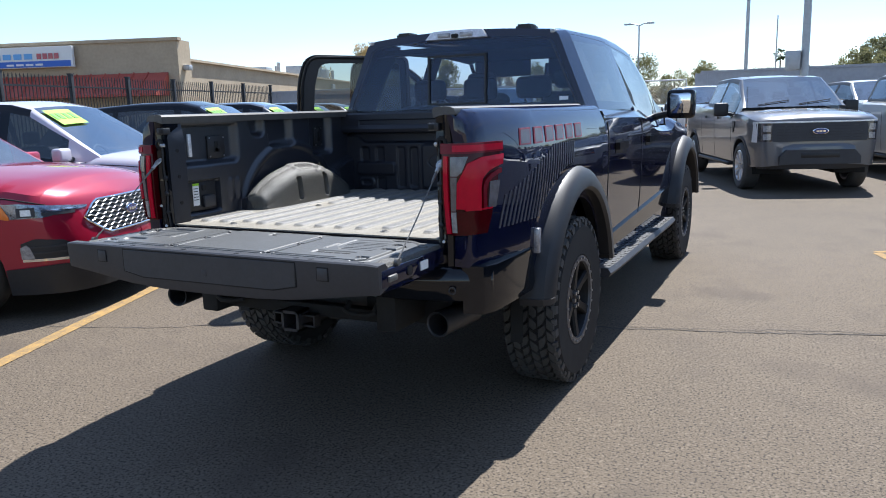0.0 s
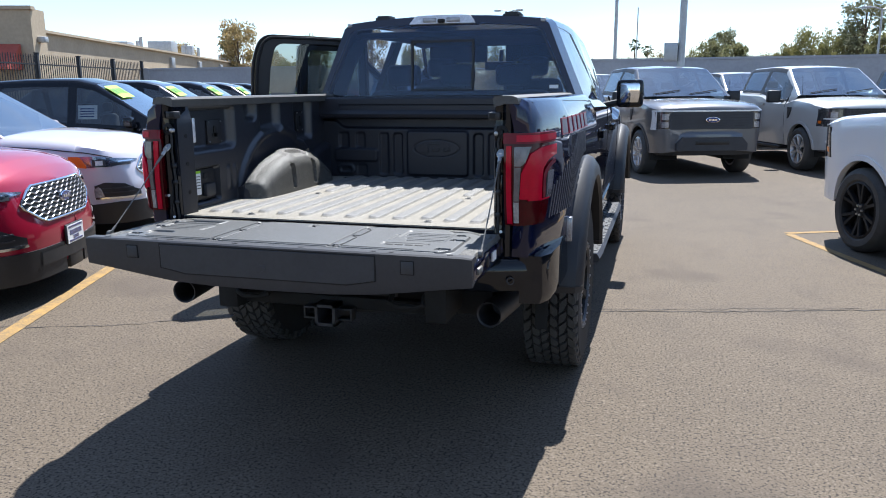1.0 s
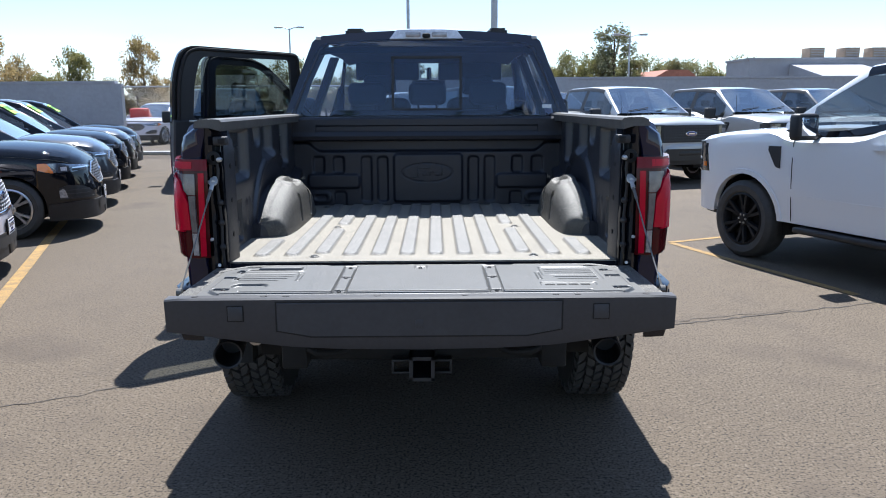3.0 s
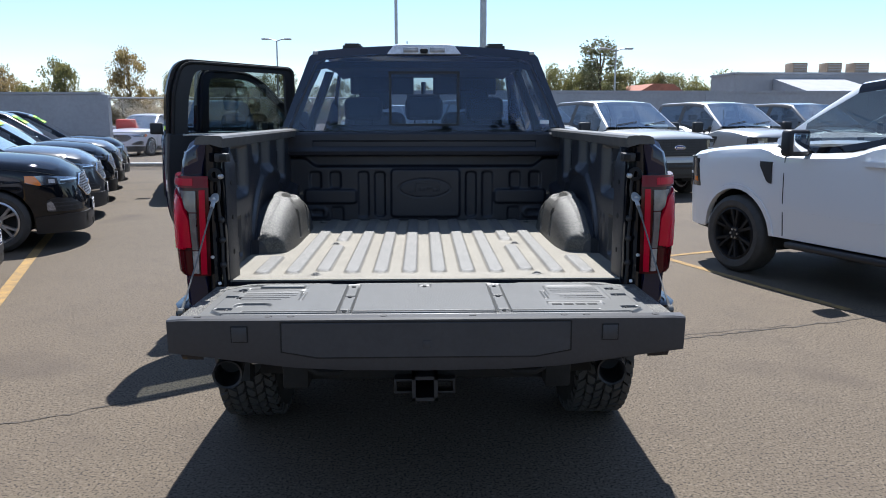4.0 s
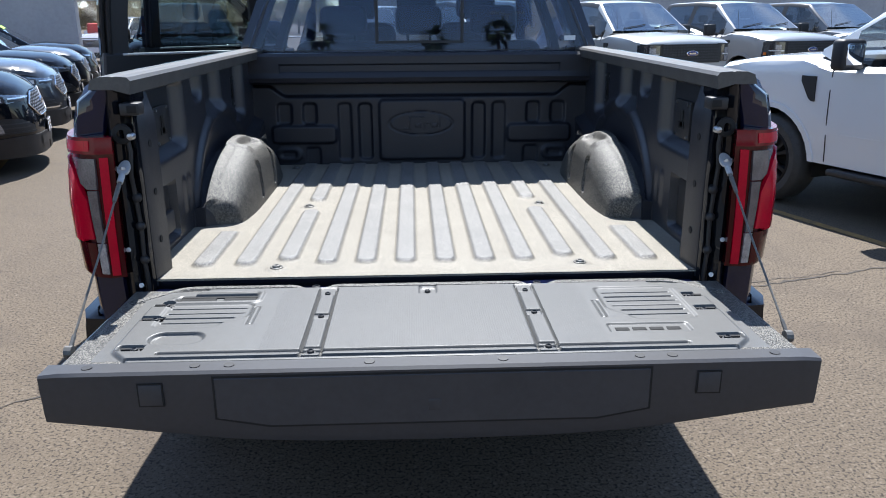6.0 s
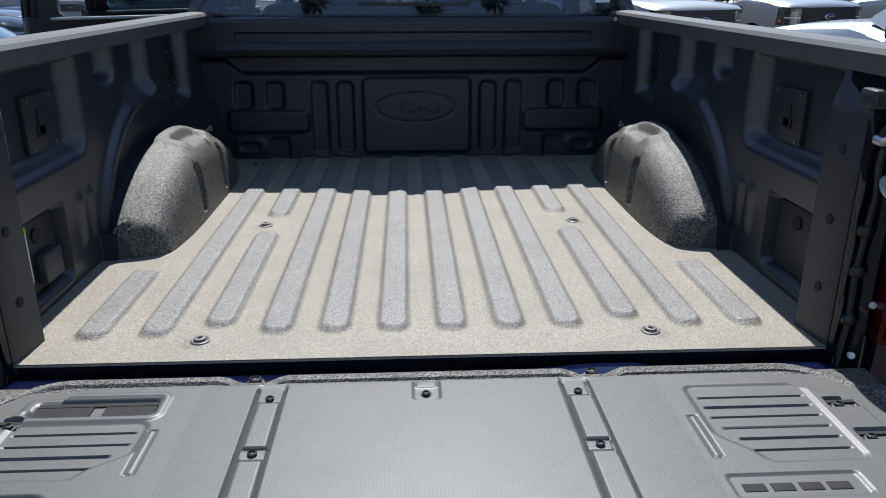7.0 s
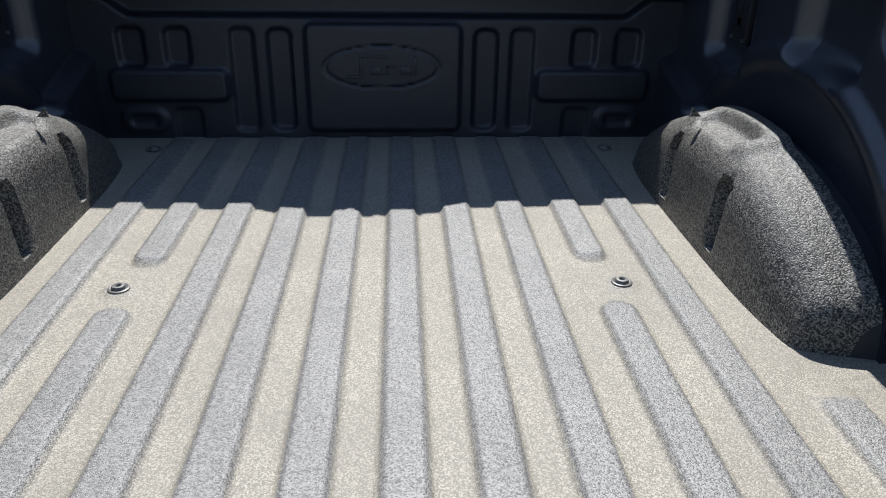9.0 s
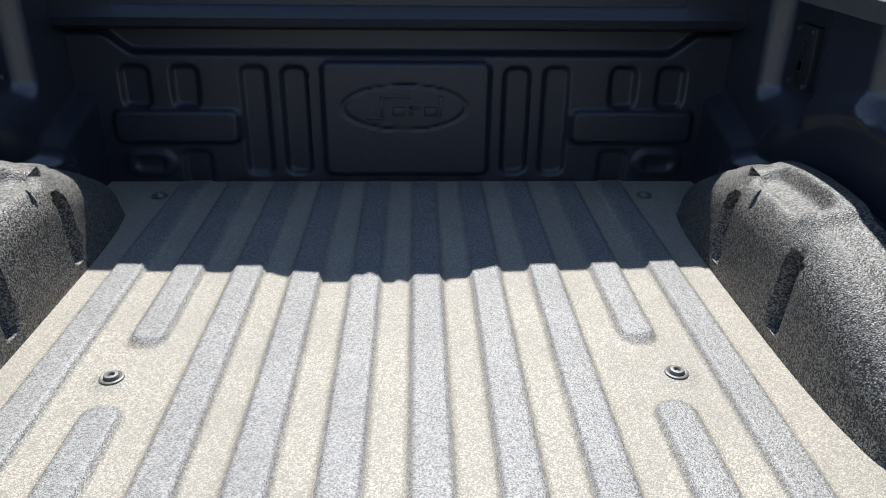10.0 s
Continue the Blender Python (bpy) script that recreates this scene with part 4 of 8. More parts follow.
def pickup(paint, label, m, front="bars", group="pickup trucks parked across the lot"):
    s = pickup_spec(0.0, 1.0, paint)
    s.top = table((-3, 1.455), (-1.08, 1.455), (-1.06, 1.43), (0.0, 1.41), (0.25, 1.385), (0.5, 1.29), (0.9, 1.265), (1.25, 1.26), (1.42, 1.30), (1.55, 1.315), (2.0, 1.285), (2.3, 1.26), (2.56, 1.225), (2.66, 1.2), (2.71, 1.17), (2.74, 1.12))
    s.crown = table((-3, 0.0), (1.3, 0.0), (1.5, 0.04), (2.3, 0.05), (2.6, 0.045), (2.74, 0.03))
    s.plan = table((-3, 0.92), (-2.9, 0.933), (-2.8, 0.952), (-2.6, 0.976), (-2.4, 0.99), (-1.2, 1.0), (1.8, 1.0), (2.25, 0.993), (2.45, 0.97), (2.58, 0.935), (2.66, 0.885), (2.7, 0.82), (2.72, 0.74), (2.74, 0.5))
    s.round = 0.08
    car = thing("pickup_truck", label, "truck", group)
    bm = bmesh.new()
    shell(bm, s, open_top=((-2.85, -1.1), (-1.05, 1.3)))
    part("body", bm, paint, car)
    ring = greenhouse(s, car, GLASS_SUV, GLASS_CAR, PAINT_BLACK if paint is PAINT_WHITE else PLASTIC)
    cab_back(s, car, ring)
    bm = bmesh.new()
    box(bm, -0.86, 0.86, -2.85, -1.1, 0.85, 0.92)
    box(bm, -0.86, -0.82, -2.85, -1.1, 0.9, 1.45)
    box(bm, 0.82, 0.86, -2.85, -1.1, 0.9, 1.45)
    part("bed_liner", bm, PLASTIC, car)
    wells(s, car)
    seats(car, s, (-0.6, 0.35), 1.15)
    rim = RIM_SILVER if front != "bars_dark" else RIM_BLACK
    for yc in s.axles:
        for sd in (-1, 1):
            wheel(car, (sd * 0.865, yc, s.hub - 0.01), 0.4, 0.27, 0.27, sd, rim, 6, "split")
    f = s.front
    dark = mat("grille black", (0.008, 0.008, 0.009), 0.4) if "grille black" not in bpy.data.materials else bpy.data.materials["grille black"]
    bm = bmesh.new()
    box(bm, -0.88, 0.88, 0.98, 1.46, 1.15, 1.325, 0.02)
    part("cowl_top", bm, SEAT, car)
    # grille and headlamps, following the bow of the nose
    if front == "closed":
        grille = part("grille", nose_panel(s, -0.735, 0.735, 0.84, 1.13, 0.012, 0.03, 0.02), PLASTIC_GREY, car, "smooth closed grille panel")
        for z in seq(0.9, 1.08, 0.045):
            part("grille_line", nose_panel(s, -0.68, 0.68, z - 0.002, z + 0.002, 0.015, 0.01), dark, grille)
        part("light_bar", nose_panel(s, -0.93, 0.93, 1.14, 1.163, 0.02, 0.04), LENS_BRIGHT, car)
    else:
        grille = part("grille", nose_panel(s, -0.66, 0.66, 0.83, 1.165, 0.012, 0.03, 0.03), dark, car, "black barred grille")
        for z in seq(0.875, 1.125, 0.05):
            part("grille_bar", nose_panel(s, -0.62, 0.62, z - 0.011, z + 0.011, 0.026, 0.02), PLASTIC_GREY, grille)
        bm = bmesh.new()
        for x in seq(-0.6, 0.6, 0.06):
            yy = nose(s, x, 1.0, 0.02)[1]
            box(bm, x - 0.006, x + 0.006, yy - 0.02, yy, 0.85, 1.15)
        tagged(part("grille_mesh", bm, PLASTIC_GREY, grille), kind="stuff")
    oval_badge(car, (0, nose(s, 0, 1.0, 0.028)[1], 1.0), 0.25, 0.1, 1)
    for sd in (-1, 1):
        def lamp_at(name, a, b, z0, z1, off, material, parent, lab=""):
            x0, x1 = sorted((sd * a, sd * b))
            return part(name, nose_panel(s, x0, x1, z0, z1, off, 0.03), material, parent, lab)
        lamp = lamp_at("headlight", 0.668, 0.965, 0.85, 1.13 if front == "closed" else 1.15, 0.01, LAMP_DARK, car, "upright dark headlight with bright light bars")
        for z0, z1 in ((0.87, 0.965), (1.005, 1.1)):
            lamp_at("headlight_unit", 0.75, 0.86, z0, z1, 0.016, LENS_CLEAR, lamp)
        if front == "closed":
            lamp_at("running_light", 0.925, 0.965, 0.83, 1.165, 0.022, LENS_BRIGHT, lamp)
        else:
            lamp_at("running_light", 0.69, 0.93, 0.975, 0.997, 0.022, LENS_BRIGHT, lamp)
            lamp_at("turn_lens", 0.945, 0.962, 0.9, 0.95, 0.014, LENS_AMBER, lamp)
            lamp_at("lamp_brow", 0.60, 0.95, 1.15, 1.17, 0.02, dark, car)
        bm = bmesh.new()
        side_patch(bm, s, seq(1.37, 1.52, 0.03), table((1.37, 0.955), (1.42, 0.96), (1.52, 1.12)), lambda y: 1.165, 0.012, 0.03, sd)
        part("fender_vent", bm, PLASTIC, car)
        mirror(car, (sd * 1.0, 0.93, 1.36), sd, PLASTIC, (0.25, 0.13, 0.24))
        for y in (-0.85, 0.12):
            bm = bmesh.new()
            side_patch(bm, s, seq(y, y + 0.24, 0.06), lambda y: 1.18, lambda y: 1.225, 0.035, 0.04, sd)
            part("door_handle", bm, paint, car)
        for y in (-1.075, -0.005, 1.22):
            bm = bmesh.new()
            side_patch(bm, s, [y, y + 0.01], lambda y: 0.46, lambda y: 1.4, 0.002, 0.012, sd)
            part("door_seam", bm, DARK, car)
        bm = bmesh.new()
        x0, x1 = sorted((sd * 0.8, sd * 1.02))
        box(bm, x0, x1, -1.2, 1.15, 0.36, 0.42, 0.02)
        part("running_board", bm, PLASTIC, car)
        for yc in s.axles:
            bm = bmesh.new()
            rings = []
            xw = width_of(s)
            for k in range(17):
                a = math.pi * (k / 16)
                ring = []
                for rr, dx in ((s.arch - 0.012, -0.05), (s.arch - 0.012, 0.014), (s.arch + 0.035, 0.012), (s.arch + 0.05, -0.02)):
                    yy, zz = yc + rr * math.cos(a), max(0.44, s.hub + rr * math.sin(a))
                    ring.append((sd * (xw(yy, min(zz, 1.1)) + dx), yy, zz))
                rings.append(ring)
            loft(bm, rings)
            part("arch_lip", bm, PLASTIC if front == "closed" else paint, car)
        bm = bmesh.new()
        side_patch(bm, s, seq(-1.0, 1.2, 0.2), lambda y: 0.70, lambda y: 0.712, 0.003, 0.012, sd)
        part("door_crease", bm, paint, car)
    # bumper: painted bar with a dark lower intake
    bm = bmesh.new()
    rings = []
    for x in seq(-0.93, 0.93, 0.093):
        yy = f + 0.05 - 0.32 * abs(x / 0.93) ** 3
        rings.append([(x, yy - 0.02, 0.47), (x, yy, 0.5), (x, yy + 0.015, 0.66), (x, yy + 0.005, 0.76), (x, yy - 0.03, 0.8), (x, yy - 0.2, 0.8), (x, yy - 0.2, 0.47)])
    loft(bm, rings)
    bumper = part("bumper", bm, paint, car)
    bm = bmesh.new()
    prism(bm, [(-0.62, 0.48), (0.62, 0.48), (0.62, 0.6), (0.52, 0.71), (-0.52, 0.71), (-0.62, 0.6)], "y", f - 0.05, f + 0.07)
    part("bumper_inset", bm, PLASTIC_GREY if front == "closed" else dark, bumper)
    bm = bmesh.new()
    box(bm, -0.3, 0.3, f + 0.05, f + 0.074, 0.58, 0.66, 0.01)
    part("lower_intake", bm, dark, bumper)
    for x in (-0.78, 0.78):
        bm = bmesh.new()
        box(bm, x - 0.08, x + 0.08, f - 0.3, f - 0.1, 0.58, 0.67, 0.012)
        part("fog_lamp", bm, dark, car)
    bm = bmesh.new()
    rings = []
    for x in seq(-0.85, 0.85, 0.17):
        yy = f + 0.03 - 0.3 * abs(x / 0.93) ** 3
        rings.append([(x, yy, 0.40), (x, yy + 0.01, 0.48), (x, yy - 0.2, 0.48), (x, yy - 0.2, 0.38)])
    loft(bm, rings)
    part("bumper_valance", bm, PLASTIC, car)
    bm = bmesh.new()
    tube(bm, [(0.8, 1.5, 1.38), (0.8, 1.45, 1.75)], 0.004, 5)
    part("antenna", bm, DARK, car)
    bm = bmesh.new()
    tube(bm, [(-0.1, 1.42, 1.43), (-0.65, 1.33, 1.5)], 0.008, 5)
    part("wiper", bm, DARK, car)
    bm = bmesh.new()
    tube(bm, [(0.6, 1.42, 1.43), (0.05, 1.33, 1.5)], 0.008, 5)
    part("wiper", bm, DARK, car)
    car.matrix_world = m
    return car

# ---- the open-tailgate pickup ----
CLEAR_DARK = mat("smoked lamp lens", (0.12, 0.11, 0.118), 0.2, metal=0.3, coat=0.5, var=0.3, scale=30)
DECAL_GREY = mat("grey decal film", (0.11, 0.11, 0.13), 0.4, var=0.15, scale=20)
DECAL_DARK = mat("dark grey stripe film", (0.045, 0.046, 0.058), 0.4, var=0.15, scale=20)
DECAL_RED = mat("red decal film", (0.26, 0.012, 0.03), 0.4, var=0.1, scale=20)
CY = 2.935                      # y of the midpoint between its axles
hero_spec = pickup_spec(0.06, 1.005, PAINT_BLUE, arch=0.555, hub=0.47)
hero_spec.shear, hero_spec.round = 0.06, 0.055
hero_spec.plan = table((-3, 0.915), (-2.9, 0.925), (-2.8, 0.946), (-2.6, 0.973), (-2.4, 0.99), (-1.2, 1.0), (1.8, 1.0), (2.25, 0.985), (2.45, 0.95), (2.6, 0.89), (2.68, 0.85), (2.74, 0.79))
hero_spec.axles = (-1.745, 1.945)
hero_spec.roof = table((-1.07, 1.925), (-0.95, 1.94), (0, 1.955), (0.5, 1.93), (0.7, 1.895), (1.46, 1.385))
hero_spec.roof_crown = 0.035
truck = thing("pickup_truck", "midnight blue off-road pickup with its tailgate down and two doors open", "truck", m=pose(0, CY, 0))


def hpart(name, bm, material, parent=None, label="", angle=35):
    """A part of the pickup given in world places."""
    bmesh.ops.translate(bm, verts=bm.verts, vec=(0, -CY, 0))
    return part(name, bm, material, parent or truck, label, angle)


def hero_body():
    s = hero_spec

    def left_doors(ym, j, ns, nt):
        return j >= ns + nt and -1.0 < ym < 1.2
    bm = bmesh.new()
    shell(bm, s, y0=-1.071, skip_side=left_doors, open_top=((-1.06, 1.3),))
    part("cab_body", bm, PAINT_BLUE, truck)
    ring = greenhouse(s, truck, GLASS_SIDE, GLASS_SHIELD, PAINT_BLUE, skip_left=lambda a, b: a > -0.95 and b < 1.1)
    cab_back(s, truck, ring)
    wells(s, truck, 0.9, 0.84)
    seats(truck, s, (-0.62, 0.3), 1.12)
    # slider frame in the rear window
    bm = bmesh.new()
    y = -1.075
    for x0, x1, z0, z1 in ((-0.215, -0.2, 1.545, 1.86), (0.2, 0.215, 1.545, 1.86), (-0.215, 0.215, 1.85, 1.865), (-0.215, 0.215, 1.54, 1.552)):
        for xx in (0,):
            box(bm, x0, x1, y - 0.012, y + 0.01, z0, z1)
    for v in bm.verts:
        v.co.y += 0.06 * (v.co.z - 1.49)
    part("sliding_pane_frame", bm, PLASTIC, truck)
    bm = bmesh.new()
    box(bm, 0.71, 0.765, y - 0.008, y - 0.001, 1.55, 1.572)
    for v in bm.verts:
        v.co.y += 0.06 * (v.co.z - 1.49)
    part("window_sticker", bm, WHITE, truck)
    # high brake lamp with cargo lights, set on the roof's edge
    bm = bmesh.new()
    rings = []
    for f in seq(-1, 1, 0.1):
        x0, x1 = 0.222 * f, 0.185 * f
        e = 1 - 0.4 * abs(f) ** 4
        rings.append([(x0, -1.02, 1.96), (x0, -1.062 - 0.022 * e, 1.966), (x1, -1.046 - 0.022 * e, 2.008 + 0.012 * e), (x1, -0.99, 2.02 + 0.012 * e), (x1, -0.95, 1.99), (x0, -0.95, 1.96)])
    loft(bm, rings)
    lamp = part("high_brake_lamp", bm, LENS_BRIGHT, truck, "clear roof-edge brake and cargo lamp")
    for x0, x1 in ((-0.125, -0.035), (0.035, 0.125)):
        bm = bmesh.new()
        box(bm, x0, x1, -1.089, -1.05, 1.974, 2.003, 0.004)
        part("lamp_cell", bm, LENS_CLEAR, lamp)
    bm = bmesh.new()
    box(bm, -0.024, 0.024, -1.1, -1.05, 1.968, 1.996, 0.01)
    part("rear_camera", bm, DARK, lamp)
    for sd in (-1, 1):
        bm = bmesh.new()
        box(bm, sd * 0.64, sd * 0.672, -1.05, -0.9, 1.962, 1.985, 0.006)
        part("roof_ditch_cap", bm, GALV, truck)
    bm = bmesh.new()
    box(bm, -0.14, 0.14, 0.76, 0.79, 1.71, 1.785, 0.012)
    tube(bm, [(0, 0.78, 1.76), (0, 0.82, 1.88)], 0.02, 6)
    part("inside_mirror", bm, SEAT, truck)
    # inner trim of the rear pillars
    for sd in (-1, 1):
        bm = bmesh.new()
        rows = []
        for y, d in ((-1.02, 0.0), (-0.84, 0.0), (-0.74, -0.02)):
            rows.append([(sd * (0.865 - d), y, 1.5), (sd * (0.80 - d), y + 0.03, 1.72), (sd * (0.68 - d), y + 0.08, 1.95), (sd * (0.62 - d), y + 0.08, 1.97), (sd * (0.74 - d), y + 0.03, 1.72), (sd * (0.82 - d), y, 1.5)])
        loft(bm, rows)
        part("pillar_trim", bm, SEAT, truck)
    # roof lining, sun visors, middle pillars
    bm = bmesh.new()
    loft(bm, [[(-0.66, y, z - 0.02), (-0.6, y, z), (0.6, y, z), (0.66, y, z - 0.02), (0.66, y, z - 0.05), (0.58, y, z - 0.035), (-0.58, y, z - 0.035), (-0.66, y, z - 0.05)] for y, z in ((-0.98, 1.925), (-0.5, 1.965), (0.2, 1.97), (0.62, 1.945))])
    part("roof_lining", bm, SEAT, truck)
    for sd in (-1, 1):
        bm = bmesh.new()
        box(bm, sd * 0.08, sd * 0.6, 0.6, 0.625, 1.775, 1.93, 0.01)
        part("sun_visor", bm, SEAT, truck)
        bm = bmesh.new()
        loft(bm, [[(sd * (x - 0.05), y0, z), (sd * x, y0, z), (sd * x, y0 + 0.13, z), (sd * (x - 0.05), y0 + 0.13, z)] for x, y0, z in ((0.9, -0.06, 1.4), (0.86, -0.06, 1.56), (0.72, -0.05, 1.92))])
        part("middle_pillar_trim", bm, SEAT, truck)
    # two roof pods
    for x in (-0.44, 0.44):
        bm = bmesh.new()
        rings = [[(x + a * w, yy, 1.985), (x + a * w, yy, 2.035 - 0.0 * a), (x - a * w, yy, 2.035), (x - a * w, yy, 1.985)] for yy, w, a in ((-0.99, 0.055, 0.85), (-0.97, 0.06, 1.0), (-0.86, 0.06, 1.0), (-0.83, 0.05, 0.8))]
        loft(bm, rings)
        bmesh.ops.bevel(bm, geom=list(bm.edges), offset=0.012, segments=2, affect="EDGES")
        part("roof_pod", bm, PLASTIC, truck)
    # closed right-hand doors: seams, handles, belt trim
    for yy in (-1.0, 0.0, 1.24):
        bm = bmesh.new()
        side_patch(bm, s, [yy, yy + 0.011], lambda y: 0.56, lambda y: 1.475, 0.002, 0.014, 1, 12)
        part("door_seam", bm, DARK, truck)
    for yy in (-0.84, 0.12):
        bm = bmesh.new()
        side_patch(bm, s, seq(yy, yy + 0.25, 0.05), lambda y: 1.225, lambda y: 1.27, 0.035, 0.03, 1)
        part("door_handle", bm, PAINT_BLACK, truck)
        bm = bmesh.new()
        side_patch(bm, s, seq(yy + 0.02, yy + 0.2, 0.03), lambda y: 1.2, lambda y: 1.285, 0.003, 0.012, 1)
        part("handle_recess", bm, DARK, truck)
    bm = bmesh.new()
    side_patch(bm, s, seq(-0.98, 1.2, 0.2), lambda y: 0.60 + 0.02 * y, lambda y: 0.72 + 0.05 * y, 0.018, 0.03, 1)
    part("door_cladding", bm, PAINT_BLACK, truck)
    mirror(truck, (1.0, 0.98, 1.5), 1, PAINT_BLACK, (0.23, 0.13, 0.24))
    # running boards
    for sd in (-1, 1):
        bm = bmesh.new()
        rings = []
        for y in seq(-1.16, 1.2, 0.2):
            k = 1 if -1.1 < y < 1.15 else 0.8
            rings.append([(sd * 0.84, y, 0.44), (sd * 1.06 * (0.97 + 0.03 * k), y, 0.455), (sd * 1.075 * (0.97 + 0.03 * k), y, 0.48), (sd * 1.055 * (0.97 + 0.03 * k), y, 0.51), (sd * 0.84, y, 0.505)])
        loft(bm, rings)
        rb = part("running_board", bm, PLASTIC_GREY, truck, "wide black running board with a pierced tread")
        bm = bmesh.new()
        for i, y in enumerate(seq(-1.05, 1.05, 0.06)):
            for xx in (0.93, 0.98, 1.03):
                disc(bm, (sd * (xx + 0.012 * (i % 2)), y, 0.507), 0.014, 0.006, "z", 8)
        tagged(part("tread_stud", bm, GATE_PLASTIC, rb), kind="stuff")
    # front-fender details and hood
    oval_badge(truck, (0, s.front + 0.014, 1.03), 0.23, 0.095, 1)
    bm = bmesh.new()
    box(bm, -0.64, 0.64, s.front - 0.05, s.front + 0.012, 0.92, 1.16, 0.02)
    part("grille", bm, PLASTIC, truck)
    for sd in (-1, 1):
        bm = bmesh.new()
        x0, x1 = sorted((sd * 0.655, sd * 0.86))
        box(bm, x0, x1, s.front - 0.12, s.front + 0.01, 0.92, 1.17, 0.02)
        part("headlight", bm, LAMP, truck)
    bm = bmesh.new()
    rings = []
    for x in seq(-0.95, 0.95, 0.19):
        yy = s.front + 0.06 - 0.2 * abs(x / 0.93) ** 3
        rings.append([(x, yy, 0.58), (x, yy + 0.02, 0.84), (x, yy - 0.2, 0.86), (x, yy - 0.2, 0.58)])
    loft(bm, rings)
    part("front_bumper", bm, PLASTIC, truck)


def flare(yc, sd, name="fender_flare"):
    """A broad matt wheel-arch flare."""
    s = hero_spec
    xw = width_of(s)
    bm = bmesh.new()
    rings = []
    for k in range(31):
        a = radians(-14 + 208 * k / 30)
        ring = []
        for rr, x in ((0.535, 0.95), (0.53, 1.065), (0.545, 1.083), (0.60, 1.078), (0.635, 1.05), (0.655, None), (0.655, 0.94)):
            f = 1 + 0.07 * max(0, math.sin(a)) ** 2
            yy = yc + rr * math.cos(a) * 1.05
            zz = max(0.58, 0.47 + rr * math.sin(a) * f * 1.0 + 0.03)
            if math.sin(a) < 0.05:
                zz = 0.5 + 0.08 + rr * 0.05
            xx = x if x is not None else xw(yy - CY, min(max(zz, 0.5), 1.2)) - 0.003
            ring.append((sd * xx, yy, zz))
        rings.append(ring)
    loft(bm, rings)
    return hpart(name, bm, PLASTIC)


def lamp_curve(sd):
    pts = [(0.813, -0.008), (0.85, -0.016), (0.885, -0.01), (0.91, 0.012), (0.93, 0.04), (0.951, 0.1), (0.972, 0.2), (0.987, 0.32)]
    cum = [0.0]
    for a, b in zip(pts, pts[1:]):
        cum.append(cum[-1] + math.dist(a, b))
    fx, fy = [p[0] for p in pts], [p[1] for p in pts]

    def at(q, z, off):
        x, y = np.interp(q, cum, fx), np.interp(q, cum, fy)
        x2, y2 = np.interp(q + 0.004, cum, fx), np.interp(q + 0.004, cum, fy)
        tx, ty = x2 - x, y2 - y
        n = math.hypot(tx, ty) or 1
        bulge = 0.012 * math.sin(math.pi * min(1, max(0, (z - 1.0) / 0.375)))
        return (sd * (x + (off + bulge) * ty / n - 0.02 * (z - 1.1)), y - (off + bulge) * tx / n, z)
    return at


def lamp_piece(name, sd, low, high, off, material, parent=None, thick=0.02):
    """A lens piece between (s0, s1, z) at its foot and at its head, on the corner of the bed."""
    at = lamp_curve(sd)
    (a0, a1, z0), (b0, b1, z1) = low, high
    rings = []
    nz, ns = 5, 10
    for i in range(ns + 1):
        f = i / ns
        col = []
        for k in range(nz + 1):
            g = k / nz
            q, z = (a0 + (a1 - a0) * f) * (1 - g) + (b0 + (b1 - b0) * f) * g, z0 + (z1 - z0) * g
            col.append((q, z))
        rings.append([at(q, z, off) for q, z in col] + [at(q, z, off - thick) for q, z in reversed(col)])
    bm = bmesh.new()
    loft(bm, rings)
    return hpart(name, bm, material, parent)


def lamp_ribbon(name, sd, outer, inner, off, material, parent, thick=0.012):
    """A bent lens band between two edges given as (along, height)."""
    at = lamp_curve(sd)
    rings = []
    for (a, za), (b, zb) in zip(outer, inner):
        col = [(a + (b - a) * k / 4, za + (zb - za) * k / 4) for k in range(5)]
        rings.append([at(q, z, off) for q, z in col] + [at(q, z, off - thick) for q, z in reversed(col)])
    bm = bmesh.new()
    loft(bm, rings)
    return hpart(name, bm, material, parent)


